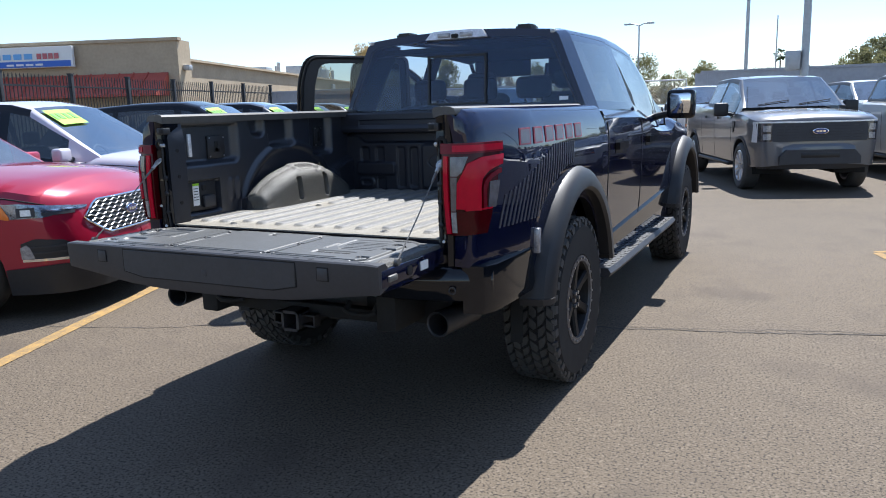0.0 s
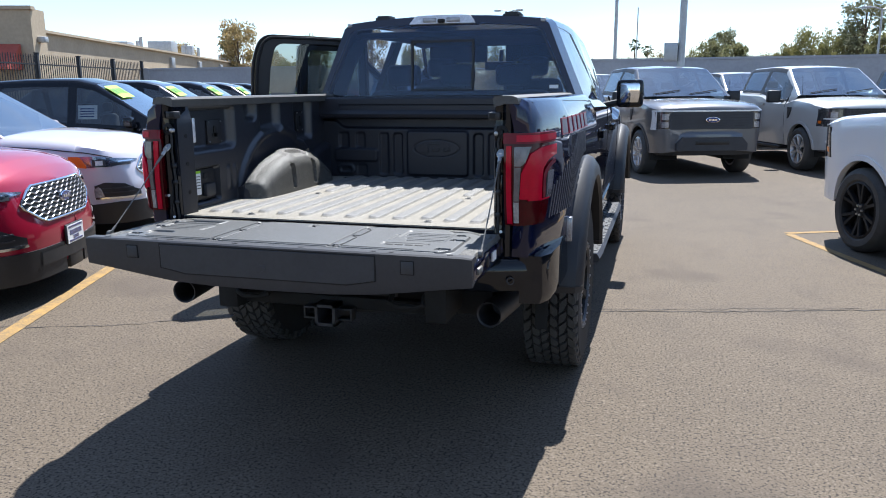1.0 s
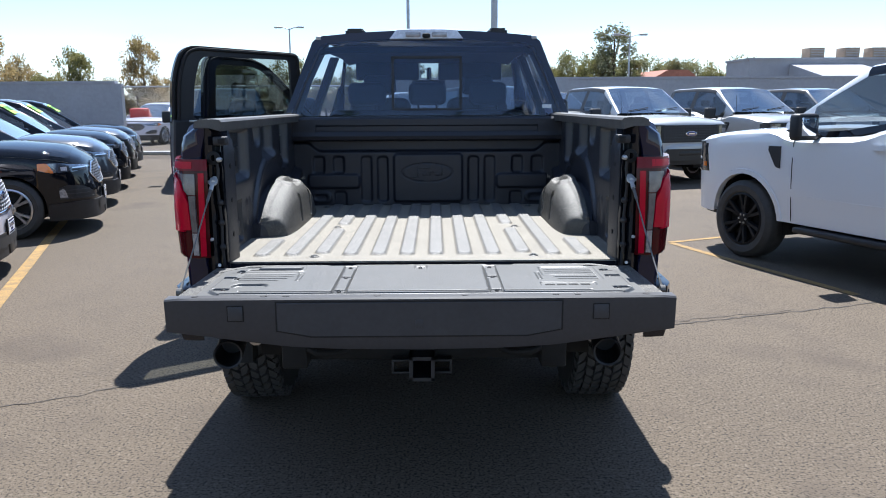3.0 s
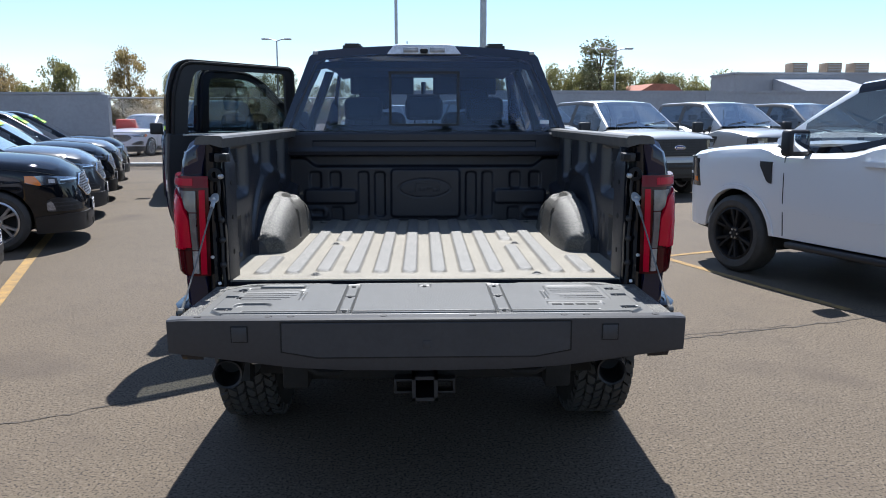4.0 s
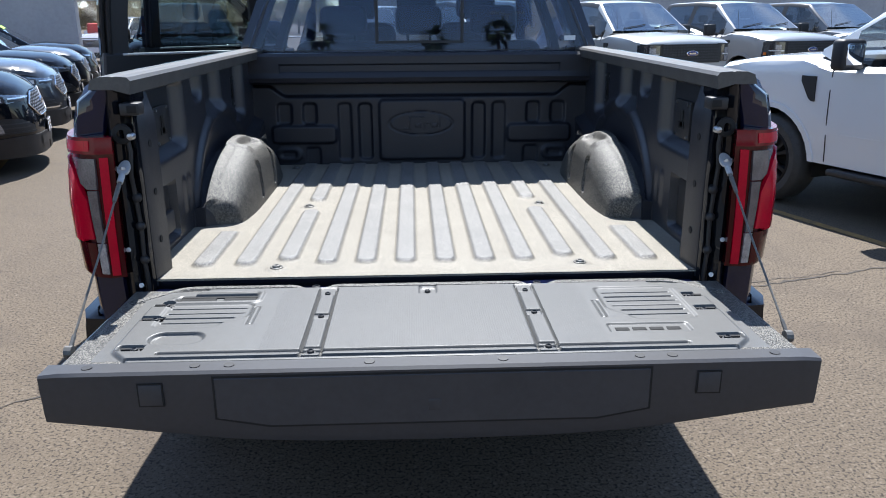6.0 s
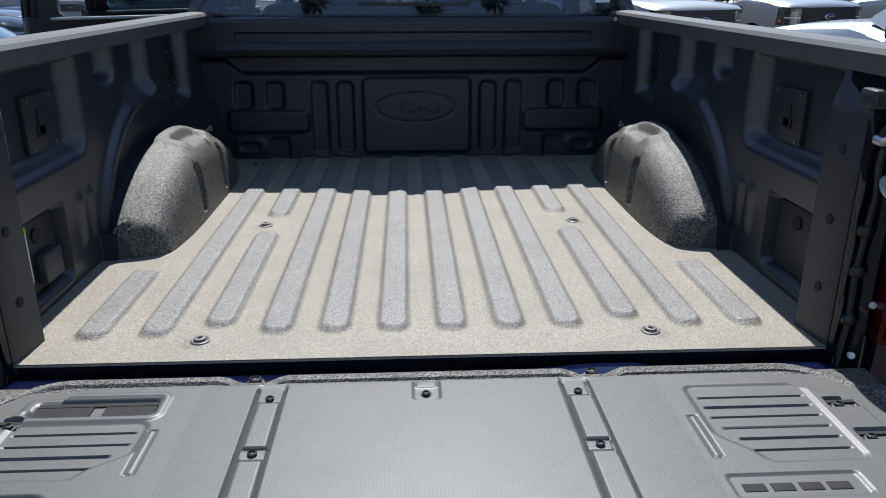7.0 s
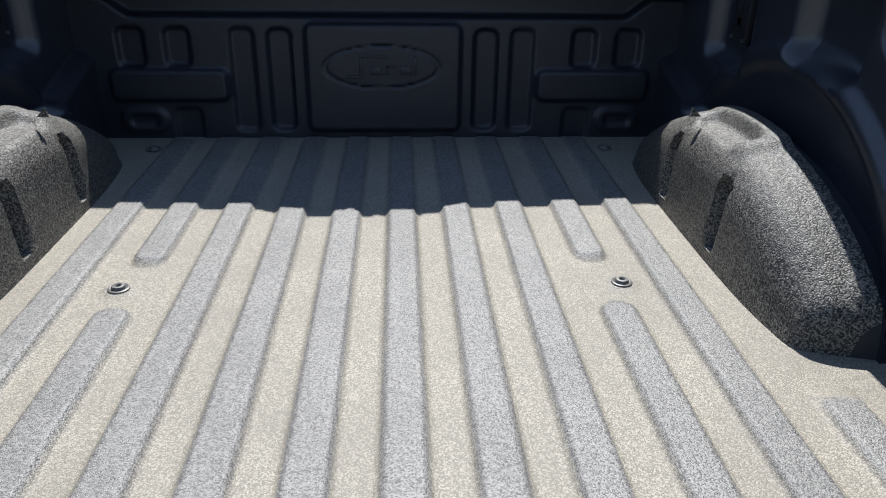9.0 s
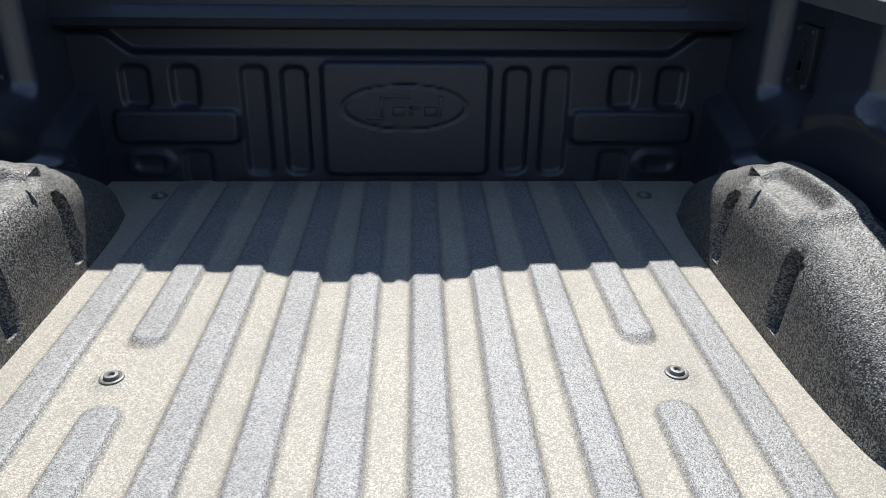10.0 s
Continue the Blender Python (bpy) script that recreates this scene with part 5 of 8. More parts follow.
def bedsides():
    s = hero_spec
    xw, zb = width_of(s), low_of(s)
    for sd in (-1, 1):
        ys = [y for y in stations(s) if y <= -1.08] + [-1.082]
        ys = [y for y in sorted(set(ys)) if y > -2.90]
        rows = []
        # rear return towards the tailgate opening
        for ins, yy in ((0.09, 0.03), (0.085, 0.02), (0.045, 0.012), (0.02, 0.016), (0.006, 0.03)):
            rows.append([(sd * max(0.815, xw(-2.895, z) - ins), yy - CY, z) for z in np.linspace(0.86, s.top(-2.9) + s.lift, 13)] + [(sd * 0.81, yy - CY, s.top(-2.9) + s.lift - 0.008)])
        for y in ys:
            b, t = zb(y), s.top(y) + s.lift
            b = max(b, 0.62) if y > -2.3 else max(b, 0.74 if y < -2.55 else 0.66)
            zs = [b + (t - b) * k / 9 for k in range(10)] + [t - 0.02, t - 0.006, t]
            zs = sorted(zs)
            rows.append([(sd * (xw(y, z) + 0.018 * smooth(-2.85, -2.3, y) * smooth(1.45, 1.2, z)), y, z) for z in zs] + [(sd * 0.81, y, t - 0.008)])
        bm = bmesh.new()
        quads(bm, rows)
        bed = part("bed_side", bm, PAINT_BLUE, truck, "dark blue bed side panel")
        flare(1.19, sd)
        flare(4.88, sd)
        # lower rear quarter in matt trim
        bm = bmesh.new()
        rings = []
        for x, y in ((0.90, 0.02), (0.955, 0.03), (0.985, 0.1), (0.995, 0.3), (1.0, 0.52)):
            rings.append([(sd * x, y, 0.66), (sd * (x + 0.012), y, 0.7), (sd * (x + 0.006), y, 0.865), (sd * (x - 0.03), y, 0.87), (sd * (x - 0.03), y, 0.66)])
        loft(bm, rings)
        hpart("quarter_trim", bm, PAINT_BLACK, None)
        # reflector in the flare
        bm = bmesh.new()
        box(bm, sd * 0.985, sd * 1.025, 0.545, 0.585, 0.83, 0.95, 0.006)
        hpart("side_marker", bm, LENS_CLEAR)
        # tail lamp
        lamp = lamp_piece("tail_lamp", sd, (0.0, 0.2, 1.0), (0.0, 0.318, 1.375), 0.006, LENS_DARKRED, None, 0.04)
        tagged(lamp, "red and clear wraparound tail lamp")
        lamp_piece("lamp_bar", sd, (0.0, 0.312, 1.334), (0.0, 0.319, 1.376), 0.016, LENS_MID, lamp)
        lamp_piece("lamp_bar", sd, (0.05, 0.308, 1.342), (0.05, 0.314, 1.368), 0.0175, LENS_RED, lamp)
        lamp_piece("lamp_edge", sd, (0.013, 0.034, 1.008), (0.013, 0.034, 1.325), 0.013, LENS_RED, lamp)
        lamp_piece("reverse_lens", sd, (0.037, 0.057, 1.012), (0.037, 0.057, 1.098), 0.012, LENS_CLEAR, lamp)
        lamp_piece("reverse_lens", sd, (0.037, 0.057, 1.102), (0.039, 0.066, 1.24), 0.012, CLEAR_DARK, lamp)
        lamp_piece("reverse_lens", sd, (0.039, 0.067, 1.244), (0.040, 0.105, 1.322), 0.0115, CLEAR_DARK, lamp)
        lamp_ribbon("lamp_band", sd, [(0.06, 1.112), (0.067, 1.215), (0.076, 1.256), (0.1, 1.294), (0.16, 1.317), (0.311, 1.323)], [(0.146, 1.1), (0.146, 1.195), (0.158, 1.232), (0.2, 1.26), (0.25, 1.273), (0.3, 1.281)], 0.017, LENS_RED, lamp)
        lamp_ribbon("lamp_band", sd, [(0.162, 1.1), (0.162, 1.195), (0.176, 1.224), (0.21, 1.245), (0.25, 1.257), (0.295, 1.264)], [(0.182, 1.1), (0.182, 1.185), (0.196, 1.21), (0.22, 1.228), (0.25, 1.238), (0.29, 1.245)], 0.014, LENS_MID, lamp)
        lamp_piece("lamp_insert", sd, (0.195, 0.245, 1.105), (0.205, 0.278, 1.215), 0.011, CLEAR_DARK, lamp)
        lamp_piece("lamp_block", sd, (0.06, 0.195, 1.01), (0.06, 0.215, 1.1), 0.012, LENS_DARKRED, lamp)
        # thin bright piece that draws a reflection across the lens
        lamp_piece("lamp_glint", sd, (0.085, 0.21, 1.1025), (0.085, 0.213, 1.109), 0.016, LENS_RED, lamp)
        # decal: a row of plain slanted blocks, red edges on grey, over a field of thin slanted stripes
        def film(y0, y1, z0, z1, tilt, off):
            rings = []
            for y in (y0, (y0 + y1) / 2, y1):
                zs = [z0 + (z1 - z0) * j / 4 for j in range(5)]
                ring = []
                for lift in (off, off - 0.01):
                    col = []
                    for z in zs:
                        yy = y + tilt * (z - 1.345) - CY
                        col.append((sd * (xw(yy, z) + 0.018 * smooth(-2.85, -2.3, yy) * smooth(1.45, 1.2, z) + lift), yy, z))
                    ring += col if lift == off else col[::-1]
                rings.append(ring)
            bm = bmesh.new()
            loft(bm, rings)
            return bm
        for k in range(6):
            y0 = 0.40 + k * 0.16
            block = part("side_decal", film(y0, y0 + 0.115, 1.345, 1.42, 0.35, 0.003), DECAL_RED, bed, "red-outlined grey decal block")
            part("decal_fill", film(y0 + 0.011, y0 + 0.104, 1.352, 1.413, 0.35, 0.0042), DECAL_GREY, block)
        for k in range(24):
            y0 = 0.33 + k * 0.036
            zt = 1.14 + 0.19 * min(1.0, k / 14)
            dy = y0 - 1.19
            za = 0.56 + math.sqrt(max(0.0, 0.66 ** 2 - dy * dy))
            z0 = max(za, 1.0)
            if zt - z0 > 0.03:
                part("decal_stripe", film(y0, y0 + 0.013, z0, zt, 0.35, 0.003), DECAL_DARK, bed)


def tread(parent, c, r, w, seed):
    """All-terrain tread: staggered blocks round the tyre, with shoulder lugs."""
    rnd = random.Random(seed)
    bm = bmesh.new()
    n = 44
    x, y, z = c
    rows = ((-0.41, 0.085), (-0.25, 0.085), (-0.085, 0.085), (0.085, 0.085), (0.25, 0.085), (0.41, 0.085))
    for k in range(n):
        for j, (u, hw) in enumerate(rows):
            a = 2 * math.pi * (k + 0.5 * (j % 2)) / n
            da = 2 * math.pi / n * rnd.uniform(0.34, 0.42)
            skew = (0.28 if j % 2 else -0.28) * da * 2
            cx = x + u * w
            hx = hw * w * 0.82
            lo, hi = [], []
            for sx, sa in ((-1, -1), (1, -1), (1.0, 0.2), (0.3, 1), (-1, 1)):
                aa = a + sa * da + sx * skew
                for lst, rad, q in ((lo, r - 0.016, 1.05), (hi, r - (0.004 if abs(u) > 0.3 else 0), 0.95)):
                    lst.append(bm.verts.new((cx + sx * hx * q, y + math.cos(aa) * rad, z + math.sin(aa) * rad)))
            bm.faces.new(hi)
            for i in range(5):
                bm.faces.new((lo[i], lo[(i + 1) % 5], hi[(i + 1) % 5], hi[i]))
        for sx in (-1, 1):
            a = 2 * math.pi * (k + (0.25 if sx > 0 else 0)) / n
            da = 2 * math.pi / n * (0.34 if k % 2 else 0.26)
            ln = 0.055 if k % 2 else 0.035
            pts = []
            for sa in (-1, 1):
                aa = a + sa * da
                for rad, xx in ((r - 0.005, w * 0.44), (r - 0.02, w * 0.505), (r - ln, w * 0.515), (r - ln, w * 0.46)):
                    pts.append(bm.verts.new((x + sx * xx, y + math.cos(aa) * rad, z + math.sin(aa) * rad)))
            for i in range(4):
                bm.faces.new((pts[i], pts[(i + 1) % 4], pts[4 + (i + 1) % 4], pts[4 + i]))
            bm.faces.new(pts[:4])
            bm.faces.new(pts[4:])
    tagged(part("tread", bm, RUBBER, parent, angle=25), "deep all-terrain tread blocks", kind="stuff")


def hero_wheels():
    for yc in (1.09, 4.78):
        for sd in (-1, 1):
            c = (sd * 0.897, yc + 0.11 - CY, 0.452)
            t = wheel(truck, c, 0.462, 0.235, 0.28, sd, RIM_BLACK, 6, "bead", lug=True)
            tread(t, c, 0.464, 0.28, int(yc * 10) + sd)
    # spare under the bed
    bm = bmesh.new()
    lathe(bm, [(0.2, 0.52), (0.24, 0.5), (0.4, 0.5), (0.44, 0.55), (0.44, 0.66), (0.4, 0.71), (0.24, 0.71), (0.2, 0.69)], 36, (0, 0.62, 0), "z")
    hpart("spare_tyre", bm, RUBBER)


hero_body()
bedsides()
hero_wheels()

# ---- its bed ----
FLOOR = 0.972
RAIL = mat("dusty black rail plastic", (0.065, 0.063, 0.06), 0.5, var=0.2, scale=14, bump=0.15, bscale=300, bdist=0.0006)
PALE_ZINC = mat("pale zinc plate", (0.42, 0.44, 0.45), 0.45, metal=0.4, var=0.15, scale=40)
BOLT = mat("dusty bolt", (0.13, 0.125, 0.115), 0.5, metal=0.3, var=0.3, scale=80)
RIBS = [(x, 0.145, 1.72) for x in (-0.302, -0.186, -0.069, 0.049, 0.166, 0.283)] + [(x, 0.14, 1.72) for x in (-0.538, 0.528)]
RIBS += [(x, a, b) for x in (-0.42, 0.408) for a, b in ((0.18, 0.77), (0.94, 1.72))] + [(x, 0.135, 0.5) for x in (-0.66, 0.65)]


def bed_floor():
    xs = seq(-0.80, 0.80, 0.0055)
    ys = sorted(set([round(v, 4) for v in seq(0.041, 0.24, 0.008) + seq(0.24, 0.7, 0.03) + seq(0.7, 1.0, 0.01) + seq(1.0, 1.76, 0.03)]))
    rows = []
    for y in ys:
        row = []
        for x in xs:
            h = 0.0
            for cx, a, b in RIBS:
                if abs(x - cx) < 0.05:
                    h = max(h, rbox(x, y, cx - 0.025, cx + 0.025, a + 0.008, b, 0.010, 0.022))
            for bx, by in ((-0.44, 0.85), (0.44, 0.85), (-0.44, 0.117), (0.44, 0.117)):
                h = max(h, 0.25 * (1 - smooth(0.026, 0.034, math.hypot(x - bx, y - by))))
            row.append((x, y, FLOOR + 0.012 * h))
        rows.append(row)
    bm = bmesh.new()
    quads(bm, rows)
    box(bm, -0.76, 0.76, 0.041, 0.06, FLOOR - 0.006, FLOOR - 0.002)
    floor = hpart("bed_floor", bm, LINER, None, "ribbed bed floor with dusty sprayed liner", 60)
    for bx, by in ((-0.44, 0.85), (0.44, 0.85), (-0.44, 0.117), (0.44, 0.117), (-0.6, 1.62), (0.6, 1.62)):
        bm = bmesh.new()
        lathe(bm, [(0.0001, 0), (0.019, 0), (0.0185, 0.002), (0.016, 0.003), (0.0125, 0.0015), (0.012, 0.005), (0.0105, 0.007), (0.0065, 0.0075), (0.005, 0.0065), (0.0035, 0.003), (0.0001, 0.003)], 22, (bx, by, FLOOR + 0.0035), "z")
        hpart("floor_bolt", bm, BOLT, floor)
    bm = bmesh.new()
    box(bm, -0.8, 0.8, 0.046, 0.058, FLOOR - 0.1, FLOOR - 0.007)
    hpart("rear_sill", bm, PAINT_BLACK)
    bm = bmesh.new()
    box(bm, -0.8, 0.8, 0.06, 1.74, FLOOR - 0.12, FLOOR - 0.03)
    hpart("bed_frame", bm, DARK)


def bed_front():
    yf = 1.75

    def relief(x, z):
        h = 0.0
        h += 0.014 * rbox(x, z, -0.195, 0.205, 1.0, 1.275, 0.012, 0.015)
        e = math.hypot(x / 0.152, (z - 1.17) / 0.056)
        h += 0.004 * (1 - smooth(0.02, 0.05, abs(e - 1.0))) * -1
        for sx in (-1, 1):
            xx = x * sx - (0.008 if sx > 0 else -0.002)
            h -= 0.016 * rbox(xx, z, 0.245, 0.298, 1.0, 1.262, 0.01, 0.018)
            h -= 0.010 * rbox(xx, z, 0.345, 0.395, 1.0, 1.262, 0.012, 0.012)
            h -= 0.014 * rbox(xx, z, 0.512, 0.563, 1.175, 1.262, 0.012, 0.012)
            h -= 0.014 * rbox(xx, z, 0.63, 0.685, 1.175, 1.262, 0.012, 0.012)
            h += 0.016 * rbox(xx, z, 0.42, 0.715, 1.085, 1.155, 0.012, 0.015)
            h += 0.008 * rbox(xx, z, 0.59, 0.705, 0.995, 1.05, 0.01, 0.026)
            h -= 0.008 * rbox(xx, z, 0.615, 0.68, 1.012, 1.034, 0.008, 0.01)
            h -= 0.008 * rbox(xx, z, 0.50, 0.56, 0.97, 1.05, 0.01, 0.01)
        edge = 1.29 + 0.05 * smooth(0.64, 0.73, abs(x))
        h += 0.022 * (1 - smooth(edge, edge + 0.02, z))
        return h
    rows = [[(x, yf - relief(x, z), z) for x in seq(-0.81, 0.81, 0.0055)] for z in seq(FLOOR - 0.01, 1.37, 0.0055)]
    bm = bmesh.new()
    quads(bm, rows)
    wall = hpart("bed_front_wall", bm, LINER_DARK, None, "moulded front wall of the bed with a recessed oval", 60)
    # maker's script in the oval as plain raised bars
    for x0, x1, z0, z1 in ((-0.095, -0.05, 1.14, 1.148), (-0.06, -0.05, 1.145, 1.2), (-0.06, 0.015, 1.195, 1.203), (-0.03, 0.0, 1.15, 1.172), (0.012, 0.022, 1.15, 1.175), (0.012, 0.04, 1.168, 1.175), (0.05, 0.08, 1.15, 1.172), (0.085, 0.094, 1.15, 1.2)):
        bm = bmesh.new()
        box(bm, x0, x1, yf - 0.0395, yf - 0.033, z0, z1, 0.0015)
        hpart("embossed_mark", bm, LINER_DARK, wall)
    # header beam below the rear window
    bm = bmesh.new()
    sec = [(1.79, 1.36), (1.70, 1.36), (1.668, 1.372), (1.66, 1.392), (1.668, 1.412), (1.677, 1.42), (1.677, 1.448), (1.668, 1.456), (1.668, 1.49), (1.68, 1.502), (1.79, 1.502)]
    rings = []
    for x in (-0.80, -0.66, -0.655, 0.655, 0.66, 0.80):
        flat = abs(x) > 0.656
        rings.append([(x, (1.668 if flat and 1.40 < z < 1.46 and y < 1.7 else y), z) for y, z in sec])
    loft(bm, rings)
    hpart("bed_header", bm, LINER_DARK, None)
    bm = bmesh.new()
    box(bm, -0.86, 0.86, 1.77, 1.83, 0.6, 1.5)
    hpart("bed_front_skin", bm, PAINT_BLUE, None)


def wheel_house(sd):
    """The boxed-in wheel arch inside the bed: domed, with two slots, a dished top and a bare outer flange."""
    ys = seq(0.588, 1.56, 0.01)
    yc, hl = 1.074, 0.487
    rows, band = [], []
    for y in ys:
        u = abs(y - yc) / hl
        hgt = 0.065 * smooth(1.0, 0.985, u) + 0.172 * max(0.0, 1 - u ** 2.1) ** 0.88
        top = FLOOR - 0.01 + hgt
        pin = 0.622 + 0.03 * u ** 4 + 0.12 * smooth(0.88, 1.0, u) ** 1.5
        r = min(0.085, hgt * 0.6)
        row = []
        for k in range(37):
            f = k / 36
            if f < 0.38:
                g = f / 0.38
                x, z = 0.762 - (0.762 - (pin + 0.012 + r)) * g, top - 0.012 * g ** 2
            elif f < 0.68:
                a = (f - 0.38) / 0.30 * math.pi / 2
                x, z = pin + 0.012 + r * (1 - math.sin(a)), top - 0.012 - r * (1 - math.cos(a))
            else:
                g = (f - 0.68) / 0.32
                zs = top - 0.012 - r
                x, z = pin + 0.012 * (1 - g), zs + (FLOOR - 0.012 - zs) * g
            if f > 0.5:
                for ysl in (0.942, 1.212):
                    x += 0.06 * rbox(y - 0.06 * (z - 1.06), z, ysl - 0.013, ysl + 0.013, 1.004, 1.128, 0.008, 0.012)
            if f < 0.5:
                # a raised saddle across the top with an oblong dish
                z += 0.01 * smooth(0.955, 0.985, y) * smooth(1.3, 1.25, y) * smooth(0.64, 0.675, x)
                z -= 0.022 * rbox(y, x, 1.02, 1.2, 0.685, 0.715, 0.022, 0.016)
            row.append((sd * x, y, z))
        rows.append(row)
        low = max(FLOOR - 0.008, top - 0.028)
        band.append([(sd * 0.80, y, low + 0.004), (sd * 0.765, y, low), (sd * 0.7618, y, top - 0.004), (sd * 0.7618, y, FLOOR - 0.012)])
    k0 = next(i for i, y in enumerate(ys) if (yc - y) / hl < 0.975)
    foot = [list(r) for r in rows[:k0 + 1]]
    rows = rows[k0:]
    bm = bmesh.new()
    quads(bm, rows)
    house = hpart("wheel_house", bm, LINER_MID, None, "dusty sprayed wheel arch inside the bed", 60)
    bm = bmesh.new()
    prism(bm, [(0.644, 1.188), (0.668, 1.188), (0.648, 1.207)], "y", 1.17, 1.175)
    for v in bm.verts:
        v.co.x *= sd
    hpart("liner_tab", bm, LINER_MID, house)
    # flange and foot: no dust, and their shade put into the dark liner colour
    bm = bmesh.new()
    quads(bm, band)
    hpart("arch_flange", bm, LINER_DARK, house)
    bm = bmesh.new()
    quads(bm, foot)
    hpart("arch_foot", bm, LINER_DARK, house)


def bed_inner_side(sd):
    def pocket(y, z, y0, y1, z0, z1, depth, slope=0.05):
        # a pressed pocket with broad bevels that meet in a round corner
        return depth * rbox(y, z, y0 + 0.036, y1 - 0.036, z0 + slope, z1 + 0.04, 0.036, 0.012) * smooth(z1 + 0.012, z1, z)

    def relief(y, z):
        h = 0.0
        d = math.hypot((y - 1.07) / 1.15, z - 0.93)
        h += 0.017 * (1 - smooth(0.006, 0.035, abs(d - 0.395)))
        h -= pocket(y, z, 0.16, 0.615, 1.228, 1.455, 0.042)
        h -= pocket(y, z, 0.69 + 0.3 * max(0, 1.49 - z), 0.85, 1.29, 1.52, 0.04, 0.12)
        h -= pocket(y, z, 0.87 + 0.1 * max(0, 1.4 - z), 1.125, 1.285, 1.52, 0.042, 0.05)
        h -= pocket(y, z, 1.29, 1.555, 1.215, 1.52, 0.045, 0.05)
        h -= 0.032 * rbox(y, z, 0.12, 0.43, 1.0, 1.165, 0.006, 0.006)
        for yy in (0.525, 0.585):
            h += 0.007 * rbox(y, z, yy - 0.004, yy + 0.004, 1.05, 1.15, 0.022, 0.004)
        # the slanting housing at the front corner, with two short ribs
        zt = 1.105 + 0.27 * (y - 1.35)
        house = smooth(zt + 0.008, zt - 0.02, z) * smooth(1.3, 1.46, y)
        h += 0.045 * house
        for yy in (1.5, 1.54):
            h += 0.008 * house * rbox(y, z, yy - 0.006, yy + 0.006, 1.04, 1.1, 0.012, 0.006)
        return h
    rows = [[(sd * (0.80 - relief(y, z)), y, z) for y in seq(0.055, 1.755, 0.0085)] for z in seq(FLOOR - 0.01, 1.505, 0.0085)]
    bm = bmesh.new()
    quads(bm, rows)
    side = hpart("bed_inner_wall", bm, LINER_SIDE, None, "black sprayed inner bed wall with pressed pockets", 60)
    for y0, z0, w, h in ((0.395, 1.28, 0.135, 0.122), (1.39, 1.29, 0.08, 0.13)):
        bm = bmesh.new()
        box(bm, sd * 0.83, sd * 0.85, y0, y0 + w, z0, z0 + h, 0.004)
        plate = hpart("anchor_plate", bm, PLASTIC, side)
        bm = bmesh.new()
        box(bm, sd * 0.827, sd * 0.833, y0 + w * 0.4, y0 + w * 0.58, z0 + h * 0.3, z0 + h * 0.75)
        box(bm, sd * 0.827, sd * 0.833, y0 + w * 0.33, y0 + w * 0.66, z0 + h * 0.26, z0 + h * 0.44)
        hpart("anchor_slot", bm, DARK, plate)
        for a, b in ((0.1, 0.08), (0.9, 0.08), (0.1, 0.92), (0.9, 0.92)):
            bm = bmesh.new()
            disc(bm, (sd * 0.83, y0 + a * w, z0 + b * h), 0.005, sd * -0.004, "x", 8)
            hpart("screw", bm, STEEL, plate)
    bm = bmesh.new()
    box(bm, sd * 0.822, sd * 0.85, 0.13, 0.42, 1.005, 1.16, 0.005)
    cover = hpart("side_cover", bm, PLASTIC, side)
    bm = bmesh.new()
    disc(bm, (sd * 0.821, 0.33, 1.125), 0.016, sd * -0.003, "x", 14)
    hpart("round_cap", bm, DARK, cover)
    if sd < 0:
        bm = bmesh.new()
        box(bm, -0.806, -0.793, 0.215, 0.24, 1.30, 1.42, 0.004)
        hpart("bed_lamp", bm, LENS_BRIGHT, side, "slim clear bed lamp strip")
        bm = bmesh.new()
        box(bm, -0.824, -0.8, 0.31, 0.395, 1.02, 1.085, 0.006)
        hpart("power_socket_lid", bm, PLASTIC_GREY, cover)
        bm = bmesh.new()
        box(bm, -0.824, -0.819, 0.245, 0.29, 1.035, 1.155)
        lab = hpart("warning_label", bm, WHITE, cover, "white and yellow warning label with print bars")
        bm = bmesh.new()
        box(bm, -0.82, -0.818, 0.245, 0.29, 1.142, 1.155)
        hpart("label_band", bm, LIME, lab)
        bm = bmesh.new()
        for z in (1.075, 1.09, 1.105, 1.12, 1.135):
            box(bm, -0.82, -0.8182, 0.25, 0.283, z - 0.01, z - 0.006)
        hpart("label_print", bm, INK, lab)
    bm = bmesh.new()
    lathe(bm, [(0.022 + 0.004 * math.cos(a), 0.004 * math.sin(a)) for a in (2 * math.pi * k / 8 for k in range(8))], 20, (sd * 0.785, 0.14, 1.02), "x")
    hpart("tie_down_ring", bm, PLASTIC, side)
    # rail cap
    bm = bmesh.new()
    rings = []
    for y in seq(0.012, 1.80, 0.15):
        k = 0.012 * smooth(0.2, 0.0, y)
        rings.append([(sd * 0.757, y, 1.478), (sd * 0.752, y, 1.512), (sd * 0.76, y, 1.521), (sd * 0.79, y, 1.5235), (sd * 0.796, y, 1.5215), (sd * 0.802, y, 1.5235), (sd * (0.845 - k), y, 1.522), (sd * (0.864 - k), y, 1.515), (sd * (0.868 - k), y, 1.502), (sd * 0.86, y, 1.49), (sd * 0.80, y, 1.49)])
    loft(bm, rings)
    rail = hpart("bed_rail_cap", bm, RAIL, None, "black plastic cap along the bed rail")
    # jamb: sprayed flange with holes, glossy post with clips, striker and wiring
    bm = bmesh.new()
    rings = []
    for z in seq(FLOOR - 0.02, 1.49, 0.03):
        k = 0.02 * smooth(1.40, 1.49, z)
